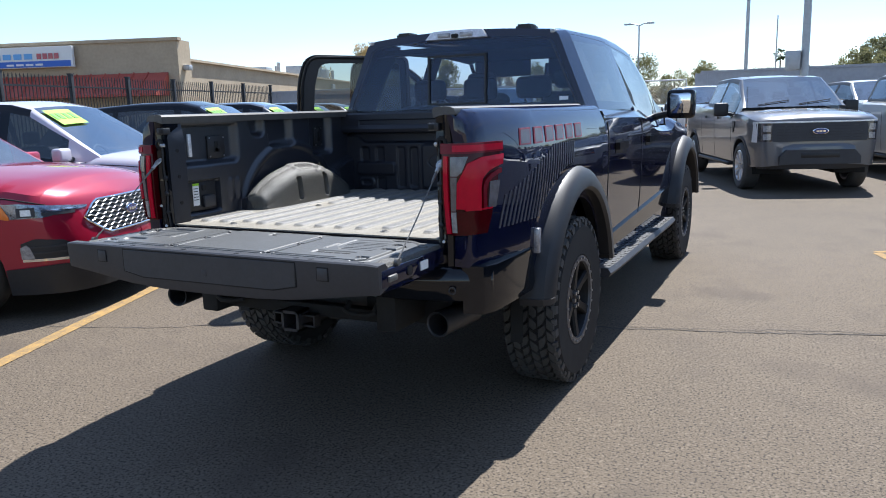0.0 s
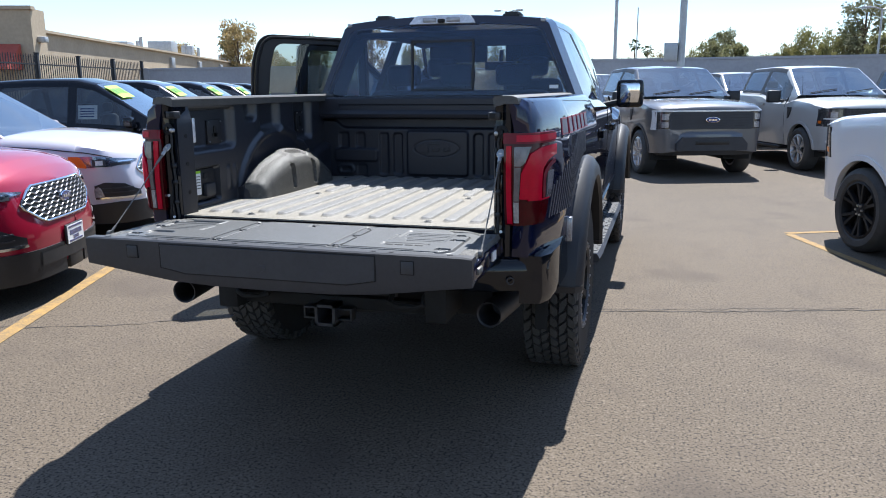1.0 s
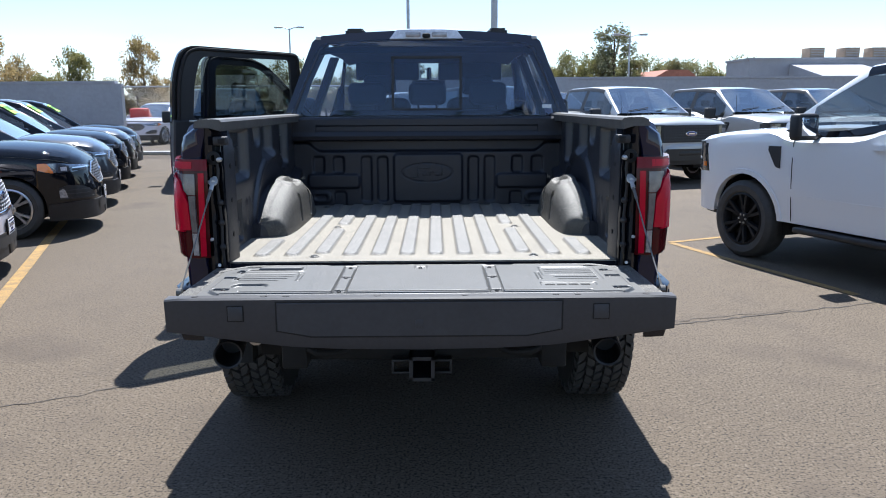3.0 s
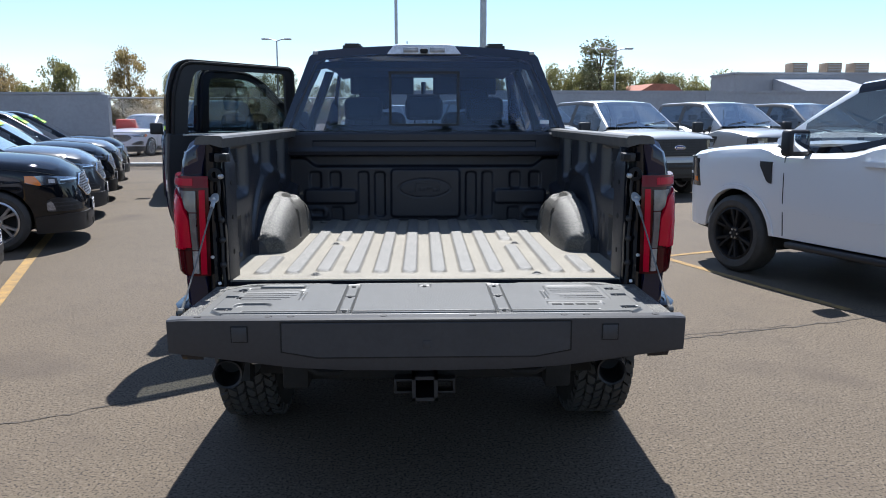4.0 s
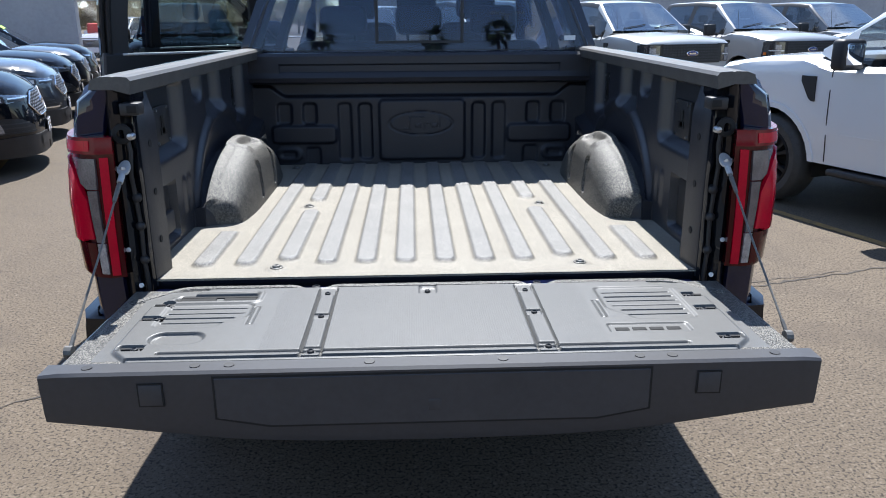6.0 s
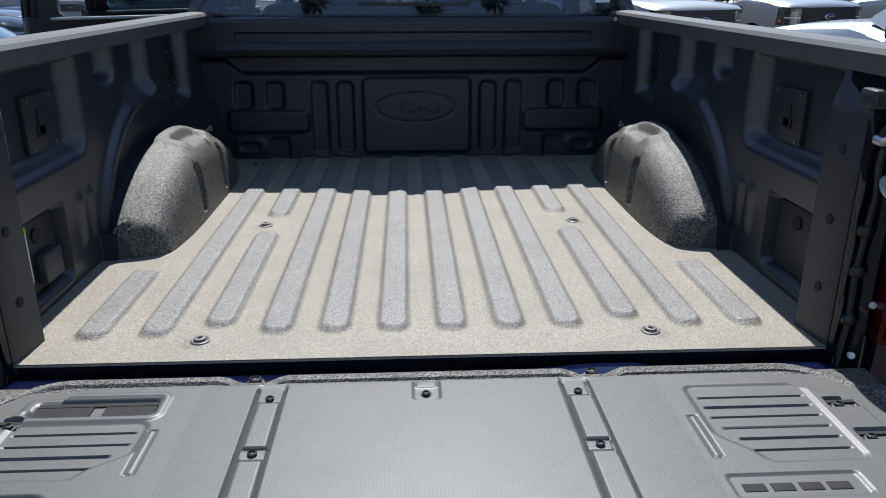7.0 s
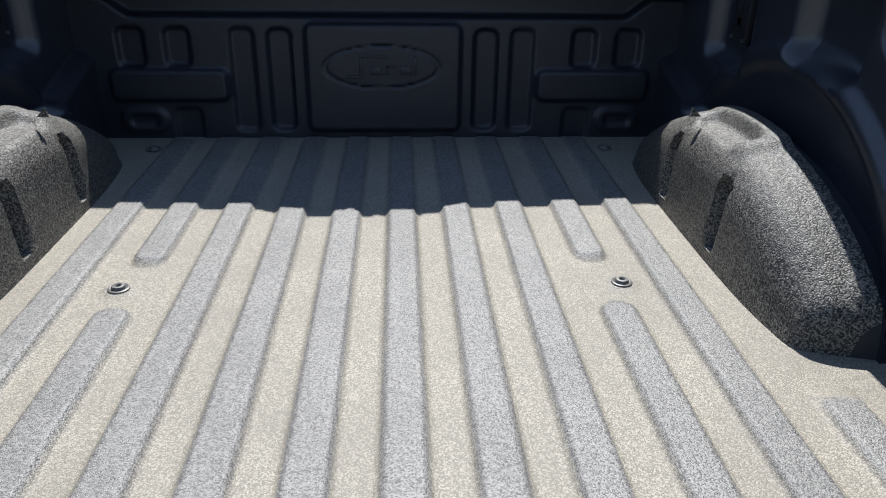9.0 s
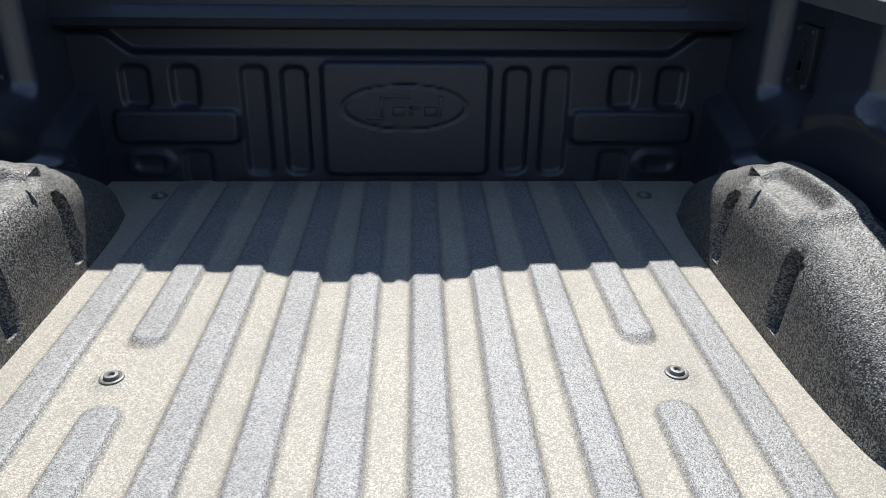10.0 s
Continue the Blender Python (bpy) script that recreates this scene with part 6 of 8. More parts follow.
        rings.append([(sd * (0.743 + k), 0.14, z), (sd * (0.747 + k), 0.10, z), (sd * (0.752 + k), 0.05, z), (sd * (0.756 + k), 0.041, z), (sd * 0.776, 0.041, z), (sd * 0.79, 0.10, z), (sd * 0.80, 0.15, z)])
    loft(bm, rings)
    flange = hpart("jamb_flange", bm, LINER_DARK, None)
    for z in (1.075, 1.21, 1.342):
        bm = bmesh.new()
        disc(bm, (sd * 0.7465, 0.09, z), 0.01, sd * 0.012, "x", 12)
        hpart("jamb_hole", bm, DARK, flange)
    bm = bmesh.new()
    rings = []
    for z in seq(0.86, 1.496, 0.02):
        w = 0.005 * math.sin(z * 55.0) * smooth(1.46, 1.38, z) + 0.012 * (1 - smooth(0.0, 0.035, abs(z - 1.36)))
        g = 0.004 * math.sin(z * 31.0 + 1.0)
        rings.append([(sd * x, y, z) for x, y in ((0.757, 0.06), (0.758, 0.036), (0.762, 0.026 - w * 0.5), (0.769, 0.03 - w), (0.777, 0.036 + g), (0.788, 0.038 + g), (0.797, 0.022 - w * 0.4), (0.808, 0.014), (0.822, 0.02), (0.85, 0.06), (0.9, 0.11), (0.76, 0.12))])
    loft(bm, rings)
    post = hpart("jamb_post", bm, PAINT_BLACK, None, "", 50)
    for z in (1.035, 1.13, 1.207):
        bm = bmesh.new()
        lathe(bm, [(0.0001, 0), (0.006, 0.0005), (0.0115, 0.004), (0.013, 0.01), (0.013, 0.024), (0.0001, 0.024)], 14, (sd * 0.776, 0.014, z), "y")
        hpart("wiring_clip", bm, PLASTIC, post)
    bm = bmesh.new()
    tube(bm, [(sd * 0.772, 0.03, 0.93), (sd * 0.777, 0.024, 1.035), (sd * 0.775, 0.026, 1.13), (sd * 0.779, 0.024, 1.207), (sd * 0.783, 0.022, 1.27), (sd * 0.776, 0.02, 1.33), (sd * 0.784, 0.022, 1.40)], 0.0065, 7)
    hpart("wire_loom", bm, PLASTIC, post)
    for x, z in ((0.815, 1.288), (0.812, 1.067), (0.79, 0.965)):
        bm = bmesh.new()
        lathe(bm, [(0.0001, 0), (0.006, 0.001), (0.007, 0.005), (0.004, 0.012), (0.0001, 0.012)], 10, (sd * x, 0.009, z), "y")
        hpart("trim_clip", bm, WHITE, post)
    bm = bmesh.new()
    box(bm, sd * 0.735, sd * 0.785, 0.0, 0.045, 1.426, 1.458, 0.005)
    striker = hpart("gate_striker", bm, PLASTIC, post)
    bm = bmesh.new()
    box(bm, sd * 0.741, sd * 0.766, -0.002, 0.004, 1.432, 1.452, 0.002)
    hpart("striker_slot", bm, DARK, striker)
    bm = bmesh.new()
    lathe(bm, [(0.0001, -0.002), (0.008, 0.0), (0.01, 0.006), (0.01, 0.02), (0.0001, 0.02)], 12, (sd * 0.768, 0.004, 1.372), "y")
    hpart("striker_bolt", bm, STEEL, post)
    bm = bmesh.new()
    lathe(bm, [(0.012, 0.0), (0.024, 0.002), (0.027, 0.008), (0.024, 0.014), (0.012, 0.014)], 18, (sd * 0.79, 0.008, 1.378), "y")
    hpart("rubber_stop", bm, RUBBER_DARK, post)
    # gate cable with its flat eye and ferrule
    top, end = Vector((sd * 0.79, -0.004, 1.29)), Vector((sd * 0.805, -0.41, 0.962))
    along = (end - top).normalized()
    bm = bmesh.new()
    tube(bm, [top + along * 0.05, top.lerp(end, 0.5) + Vector((0, 0, -0.006)), end], 0.0027, 7)
    cable = hpart("gate_cable", bm, BOLT, None, "braided steel tailgate cable")
    bm = bmesh.new()
    across = Vector((sd, 0, 0)).cross(along).cross(along).normalized()
    nrm = along.cross(across).normalized()
    outline = [(0.022 * math.cos(t) * (1.0 - 0.35 * max(0, -math.cos(t))), 0.016 * math.sin(t)) for t in (2 * math.pi * k / 18 for k in range(18))]
    ring = [top - along * u * 1.3 + across * v for u, v in outline]
    loft(bm, [[p - nrm * 0.003 for p in ring], [p + nrm * 0.003 for p in ring]])
    tube(bm, [top + along * 0.02, top + along * 0.045], 0.008, 8)
    hpart("cable_eye", bm, PALE_ZINC, cable)
    bm = bmesh.new()
    tube(bm, [top + along * 0.045, top + along * 0.06, top + along * 0.105], [0.0045, 0.0062, 0.005], 8)
    hpart("ferrule", bm, BOLT, cable)
    bm = bmesh.new()
    lathe(bm, [(0.0001, -0.006), (0.007, -0.005), (0.007, 0.012), (0.0001, 0.012)], 12, tuple(top), "y")
    hpart("eye_bolt", bm, STEEL, cable)
    bm = bmesh.new()
    tube(bm, [top + (end - top) * 0.92, end], 0.0048, 8)
    disc(bm, (end.x - 0.008, end.y, end.z), 0.014, 0.016, "x", 10)
    hpart("cable_foot", bm, BOLT, cable)


bed_floor()
bed_front()
for side_sign in (-1, 1):
    wheel_house(side_sign)
    bed_inner_side(side_sign)

# ---- its tailgate ----


def tailgate():
    bm = bmesh.new()
    rings = []
    for x in (-0.80, -0.79, -0.7, 0.7, 0.79, 0.80):
        k = 0.012 if abs(x) > 0.795 else 0.0
        rings.append([(x, -0.012 - k, 0.90), (x, -0.008 - k, 0.945 - k), (x, -0.03 - k, 0.962 - k), (x, -0.535, 0.966 - k), (x, -0.545, 0.89), (x, -0.5, 0.872)])
    loft(bm, rings)
    gate = hpart("tailgate", bm, LINER_MID, None, "lowered tailgate with a grey plastic inner panel")
    bm = bmesh.new()
    rings = []
    for y, z0 in ((-0.01, 0.885), (-0.12, 0.862), (-0.3, 0.855), (-0.5, 0.86)):
        rings.append([(-0.80, y, 0.90), (-0.803, y, z0 + 0.012), (-0.79, y, z0), (0.79, y, z0), (0.803, y, z0 + 0.012), (0.80, y, 0.90)])
    loft(bm, rings)
    hpart("gate_outer_skin", bm, PAINT_BLUE, gate)
    for sd in (-1, 1):
        bm = bmesh.new()
        box(bm, sd * 0.797, sd * 0.81, -0.53, -0.03, 0.885, 0.95, 0.004)
        edge = hpart("gate_edge", bm, PAINT_BLUE, gate)
        bm = bmesh.new()
        box(bm, sd * 0.808, sd * 0.814, -0.24, -0.18, 0.895, 0.93)
        hpart("edge_label", bm, WHITE, edge)
        bm = bmesh.new()
        box(bm, sd * 0.80, sd * 0.82, -0.49, -0.43, 0.9, 0.925, 0.006)
        hpart("gate_latch", bm, BOLT, edge)
        bm = bmesh.new()
        disc(bm, (sd * 0.808, -0.33, 0.915), 0.02, sd * 0.008, "x", 12)
        hpart("edge_cap", bm, PLASTIC, edge)

    # inner panel with its pressings
    straps = (-0.27, 0.247)

    def field(sx, x, y):
        # the sunk slatted field: square towards the hinge, cut off slantwise at its inner far corner
        u0 = 0.432 + 0.05 * smooth(-0.23, -0.31, y) if sx > 0 else 0.45 + 0.06 * smooth(-0.24, -0.30, y)
        y0, y1 = (-0.312, -0.102) if sx > 0 else (-0.305, -0.17)
        return rbox(x * sx, y, u0, 0.628 if sx > 0 else 0.655, y0, y1, 0.008, 0.012)

    def relief(x, y):
        cut = 0.70 - 0.12 * smooth(-0.18, -0.05, y) - 0.05 * smooth(-0.42, -0.5, y)
        inside = 1 - smooth(0, 0.008, abs(x) - cut)
        inside *= 1 - smooth(0, 0.008, y + 0.058)
        inside *= smooth(-0.505, -0.497, y)
        h = 0.0095 * inside
        for cx in straps:
            # a sunk strap between two dark grooves, stepped at each bolt
            h -= 0.003 * rbox(x, y, cx - 0.022, cx + 0.022, -0.478, -0.06, 0.002)
            for g in (-0.0225, 0.0225):
                h -= 0.006 * rbox(x, y, cx + g - 0.0022, cx + g + 0.0022, -0.478, -0.072, 0.0012)
            for yy in (-0.115, -0.245, -0.275, -0.44):
                h -= 0.003 * rbox(x, y, cx - 0.02, cx + 0.02, yy - 0.002, yy + 0.002, 0.0015)
            h += 0.003 * rbox(x, y, cx - 0.017, cx + 0.017, -0.243, -0.117, 0.002) + 0.003 * rbox(x, y, cx - 0.017, cx + 0.017, -0.438, -0.277, 0.002)
        h -= 0.004 * (rbox(x, y, -0.03, 0.012, -0.118, -0.05, 0.002, 0.006) - 0.6 * rbox(x, y, -0.026, 0.008, -0.075, -0.05, 0.002))
        for sx in (-1, 1):
            f = field(sx, x, y)
            h -= 0.0035 * f
            for k in range(6 if sx > 0 else 4):
                yy = (-0.135 if sx > 0 else -0.193) - 0.03 * k
                u0 = (0.443 + 0.03 * smooth(2, 5, k)) if sx > 0 else (0.461 + 0.036 * smooth(1, 3, k))
                xx = x * sx
                h -= 0.005 * rbox(xx, y, u0, 0.62 if sx > 0 else 0.645, yy - 0.001, yy + 0.0025, 0.0012)
            bar = 0.411 if sx > 0 else 0.4345
            h -= 0.003 * (rbox(x * sx, y, bar - 0.007, bar + 0.007, -0.303, -0.19, 0.0015, 0.002) - rbox(x * sx, y, bar - 0.0045, bar + 0.0045, -0.30, -0.193, 0.0015, 0.002))
            for hx, hy in ((0.675, -0.155), (0.675, -0.248), (0.665, -0.42)):
                h -= 0.008 * rbox(x * sx, y, hx - 0.027, hx + 0.027, hy - 0.02, hy + 0.008, 0.002, 0.003)
        # rounded frame round the twin slot, the slot itself, a finger dish, a nameplate, two long grooves
        h += 0.003 * (rbox(x, y, -0.668, -0.437, -0.158, -0.08, 0.006, 0.016) - rbox(x, y, -0.652, -0.447, -0.148, -0.09, 0.004, 0.01))
        h -= 0.009 * rbox(x, y, -0.648, -0.451, -0.143, -0.095, 0.002, 0.008)
        h -= 0.008 * rbox(x, y, -0.638, -0.525, -0.405, -0.345, 0.006, 0.028)
        h -= 0.004 * rbox(x, y, 0.405, 0.59, -0.392, -0.345, 0.003, 0.006)
        h -= 0.006 * rbox(x, y, -0.60, 0.56, -0.462, -0.452, 0.003, 0.003)
        h -= 0.006 * rbox(x, y, -0.66, 0.66, -0.487, -0.478, 0.003, 0.003)
        return h
    rows = [[(x, y, 0.9655 + relief(x, y)) for x in seq(-0.735, 0.735, 0.003)] for y in seq(-0.508, -0.052, 0.0022)]
    bm = bmesh.new()
    quads(bm, rows)
    panel = hpart("inner_panel", bm, GATE_PLASTIC, gate, "grey moulded work surface with ribs and slots", 60)
    spots = [(cx, y) for cx in straps for y in (-0.104, -0.26, -0.46)] + [(-0.01, -0.1)] + [(sx * x, y) for sx in (-1, 1) for x, y in ((0.664, -0.168), (0.664, -0.262), (0.655, -0.432))]
    for x, y in spots:
        bm = bmesh.new()
        lathe(bm, [(0.0001, 0), (0.0115, 0), (0.011, 0.0025), (0.0075, 0.003), (0.0072, 0.0075), (0.005, 0.009), (0.0035, 0.006), (0.0001, 0.006)], 12, (x, y, 0.9685), "z")
        hpart("panel_bolt", bm, PLASTIC, panel)
    # black plates on the slot floors, added as the shade of the openings
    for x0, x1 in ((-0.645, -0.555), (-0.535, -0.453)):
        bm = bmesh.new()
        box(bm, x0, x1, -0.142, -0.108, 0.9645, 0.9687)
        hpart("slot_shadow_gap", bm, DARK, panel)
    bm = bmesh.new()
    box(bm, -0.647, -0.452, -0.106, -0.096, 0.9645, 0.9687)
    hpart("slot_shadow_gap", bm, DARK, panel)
    for k in range(4):
        bm = bmesh.new()
        box(bm, 0.418 + k * 0.04, 0.450 + k * 0.04, -0.379, -0.362, 0.969, 0.9722, 0.0008)
        hpart("panel_mark", bm, DARK, panel, "dark raised block where a maker's name stands")
    # black strips in the bolt notches, their shade put in as colour
    for sx in (-1, 1):
        for hx, hy in ((0.675, -0.155), (0.675, -0.248), (0.665, -0.42)):
            bm = bmesh.new()
            box(bm, sx * hx - 0.024, sx * hx + 0.024, hy - 0.002, hy + 0.006, 0.966, 0.9705)
            hpart("notch_shade", bm, DARK, panel)
    for x in (-0.312, 0.293):
        bm = bmesh.new()
        lathe(bm, [(0.0001, 0), (0.017, 0), (0.016, 0.003), (0.011, 0.004), (0.011, 0.011), (0.008, 0.013), (0.005, 0.009), (0.0001, 0.009)], 16, (x, -0.012, 0.951), "z")
        hpart("hinge_bolt", bm, PLASTIC, gate)
    bm = bmesh.new()
    rings = []
    for x in seq(-0.76, 0.76, 0.02):
        k = 0.006 * smooth(0.2, 0.3, x) * smooth(0.42, 0.38, x)
        rings.append([(x, -0.03, 0.92), (x, -0.03, 0.95), (x, 0.002, 0.951 + k), (x, 0.03, 0.947 + k), (x, 0.041, 0.937), (x, 0.041, 0.92)])
    loft(bm, rings)
    hpart("hinge_strip", bm, PAINT_BLUE, gate)
    # rolled liner bead along the hinge side, dipping back round the hinge bolts
    bm = bmesh.new()
    line = []
    for x in seq(-0.775, 0.775, 0.0125):
        dip = sum(1 - smooth(0.02, 0.06, abs(x - c)) for c in (-0.312, 0.293))
        line.append((x, -0.02 - 0.014 * dip - 0.1 * smooth(0.6, 0.775, abs(x)) ** 2, 0.952 - 0.006 * dip))
    tube(bm, line, 0.0175, 10)
    hpart("liner_bead", bm, LINER_MID, gate)

    # upper-edge trim, which faces rearwards with the gate down
    low = table((-0.82, 0.868), (-0.7, 0.853), (-0.55, 0.832), (-0.42, 0.815), (-0.25, 0.806), (0, 0.803), (0.25, 0.806), (0.42, 0.815), (0.55, 0.832), (0.7, 0.853), (0.82, 0.868))
    bm = bmesh.new()
    rings = []
    for x in seq(-0.808, 0.808, 0.0404):
        zb = low(x)
        k = 0.004 if abs(x) > 0.79 else 0
        rings.append([(x, -0.495, 0.967), (x, -0.50, 0.974), (x, -0.548, 0.977 - k), (x, -0.556 + k, 0.972 - k), (x, -0.552 + k, zb + 0.02), (x, -0.545, zb), (x, -0.44, zb + 0.03), (x, -0.42, 0.885)])
    loft(bm, rings)
    trim = hpart("edge_trim", bm, PLASTIC_GREY, gate, "dark grey plastic trim along the gate's edge")
    cover = [(-0.455, 0.962), (0.445, 0.962), (0.445, 0.872), (0.335, 0.853), (-0.345, 0.853), (-0.455, 0.872)]
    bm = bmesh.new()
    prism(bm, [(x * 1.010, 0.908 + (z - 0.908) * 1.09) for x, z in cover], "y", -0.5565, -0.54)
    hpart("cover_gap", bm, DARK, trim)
    bm = bmesh.new()
    prism(bm, cover, "y", -0.558, -0.54)
    bmesh.ops.bevel(bm, geom=list(bm.edges), offset=0.0015, segments=1, affect="EDGES")
    hpart("step_cover", bm, PLASTIC_GREY, trim)
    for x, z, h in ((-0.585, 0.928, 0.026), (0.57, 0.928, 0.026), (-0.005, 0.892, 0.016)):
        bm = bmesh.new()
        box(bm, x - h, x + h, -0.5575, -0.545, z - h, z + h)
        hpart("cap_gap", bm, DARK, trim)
        bm = bmesh.new()
        box(bm, x - h + 0.003, x + h - 0.003, -0.559, -0.545, z - h + 0.003, z + h - 0.003, 0.001)
        hpart("square_cap", bm, PLASTIC_GREY, trim)
    for x in (-0.72, -0.5, -0.43, -0.14, 0.14, 0.43, 0.5, 0.72):
        bm = bmesh.new()
        disc(bm, (x, -0.523, 0.975), 0.011, 0.0025, "z", 12)
        hpart("trim_plug", bm, PLASTIC, trim)


tailgate()

# ---- below its tail ----


def tail_underside():
    bm = bmesh.new()
    rings = []
    for x in seq(-0.985, 0.985, 0.0985):
        e = abs(x / 0.985)
        y = -0.055 + 0.13 * e ** 6
        drop = 0.07 if abs(x) < 0.5 else 0.0
        rings.append([(x, y + 0.05, 0.70), (x, y + 0.012, 0.715), (x, y, 0.745), (x, y - 0.006, 0.79 - drop), (x, y, 0.825 - drop), (x, y + 0.014, 0.85 - drop), (x, y + 0.04, 0.863 - drop), (x, y + 0.12, 0.868 - drop), (x, y + 0.12, 0.70)])
    loft(bm, rings)
    bumper = hpart("rear_bumper", bm, PAINT_BLACK, None, "black rear bumper with parking sensors")
    for x in (-0.84, -0.4, 0.4, 0.84):
        bm = bmesh.new()
        lathe(bm, [(0.012, 0), (0.017, 0), (0.017, -0.006), (0.012, -0.006)], 14, (x, -0.05 + 0.03 * (abs(x) > 0.6), 0.765), "y")
        hpart("parking_sensor", bm, PLASTIC_GREY, bumper)
    for sd in (-1, 1):
        bm = bmesh.new()
        lathe(bm, [(0.05, 0.0), (0.057, -0.004), (0.058, 0.02), (0.055, 0.28), (0.045, 0.28), (0.046, 0.02)], 28, (0, 0, 0), "y")
        disc(bm, (0, 0.16, 0), 0.047, 0.01, "y", 20)
        bmesh.ops.transform(bm, matrix=pose(sd * 0.762 - 0.025, 0.04, 0.592, 0, 0, sd * -8), verts=bm.verts)
        hpart("exhaust_tip", bm, PLASTIC, None, "wide black exhaust tip")
        bm = bmesh.new()
        tube(bm, [(sd * 0.74, 0.3, 0.58), (sd * 0.66, 0.7, 0.6), (sd * 0.45, 1.2, 0.62)], 0.035, 10)
        hpart("exhaust_pipe", bm, STEEL)
        bm = bmesh.new()
        box(bm, sd * 0.46, sd * 0.56, -0.02, 2.9, 0.55, 0.72, 0.01)
        hpart("frame_rail", bm, DARK)
        bm = bmesh.new()
        tube(bm, [(sd * 0.47, 1.0, 0.5), (sd * 0.5, 0.75, 0.78)], 0.035, 10)
        hpart("rear_damper", bm, PLASTIC)
        bm = bmesh.new()
        tube(bm, [(sd * 0.3, 0.02, 0.66), (sd * 0.3, -0.02, 0.63), (sd * 0.34, -0.03, 0.62), (sd * 0.42, -0.03, 0.62), (sd * 0.45, -0.02, 0.63), (sd * 0.45, 0.02, 0.66)], 0.014, 8)
        hpart("recovery_hook", bm, DARK, None)
    bm = bmesh.new()
    for x0, x1, z0, z1 in ((-0.05, -0.036, 0.50, 0.60), (0.036, 0.05, 0.50, 0.60), (-0.05, 0.05, 0.586, 0.60), (-0.05, 0.05, 0.50, 0.514)):
        box(bm, x0, x1, -0.03, 0.25, z0, z1)
    for v in bm.verts:
        v.co.x -= 0.01
    hitch = hpart("hitch_receiver", bm, PLASTIC_GREY, None, "square steel hitch receiver with chain plate")
    bm = bmesh.new()
    box(bm, -0.5, 0.5, 0.06, 0.12, 0.56, 0.62, 0.01)
    hpart("hitch_beam", bm, DARK, hitch)
    for sd in (-1, 1):
        bm = bmesh.new()
        for x0, x1, z0, z1 in ((0.05, 0.12, 0.52, 0.53), (0.11, 0.12, 0.525, 0.575), (0.05, 0.12, 0.57, 0.58)):
            box(bm, sd * x0 - 0.01, sd * x1 - 0.01, 0.0, 0.05, z0, z1, 0.003)
        hpart("chain_loop", bm, PLASTIC, hitch)
    bm = bmesh.new()
    lathe(bm, [(0.0001, -0.16), (0.1, -0.13), (0.15, -0.05), (0.15, 0.05), (0.1, 0.13), (0.0001, 0.16)], 20, (0, 1.09, 0.47), "x")
    hpart("differential", bm, DARK)


tail_underside()

# ---- its open doors ----


def frame_panel(bm, outer, inner, d0, d1, m):
    """A flat frame: outer and inner outlines of the same count, between two depths."""
    def ring(pts, d):
        return [m @ Vector((u, d, z)) for u, z in pts]
    quads(bm, [ring(outer, d0), ring(inner, d0), ring(inner, d1), ring(outer, d1)], closed=True, wrap=True)


def rounded(pts, r, n=5):
    """The outline with each corner turned as a curve."""
    out = []
    k = len(pts)
    for i in range(k):
        p, a, b = Vector(pts[i]), Vector(pts[i - 1]), Vector(pts[(i + 1) % k])
        d = min(r[i] if isinstance(r, (list, tuple)) else r, (a - p).length * 0.45, (b - p).length * 0.45)
        s, t = p + (a - p).normalized() * d, p + (b - p).normalized() * d
        for j in range(n + 1):
            f = j / n
            out.append(tuple(s * (1 - f) ** 2 + p * 2 * f * (1 - f) + t * f ** 2))
    return out


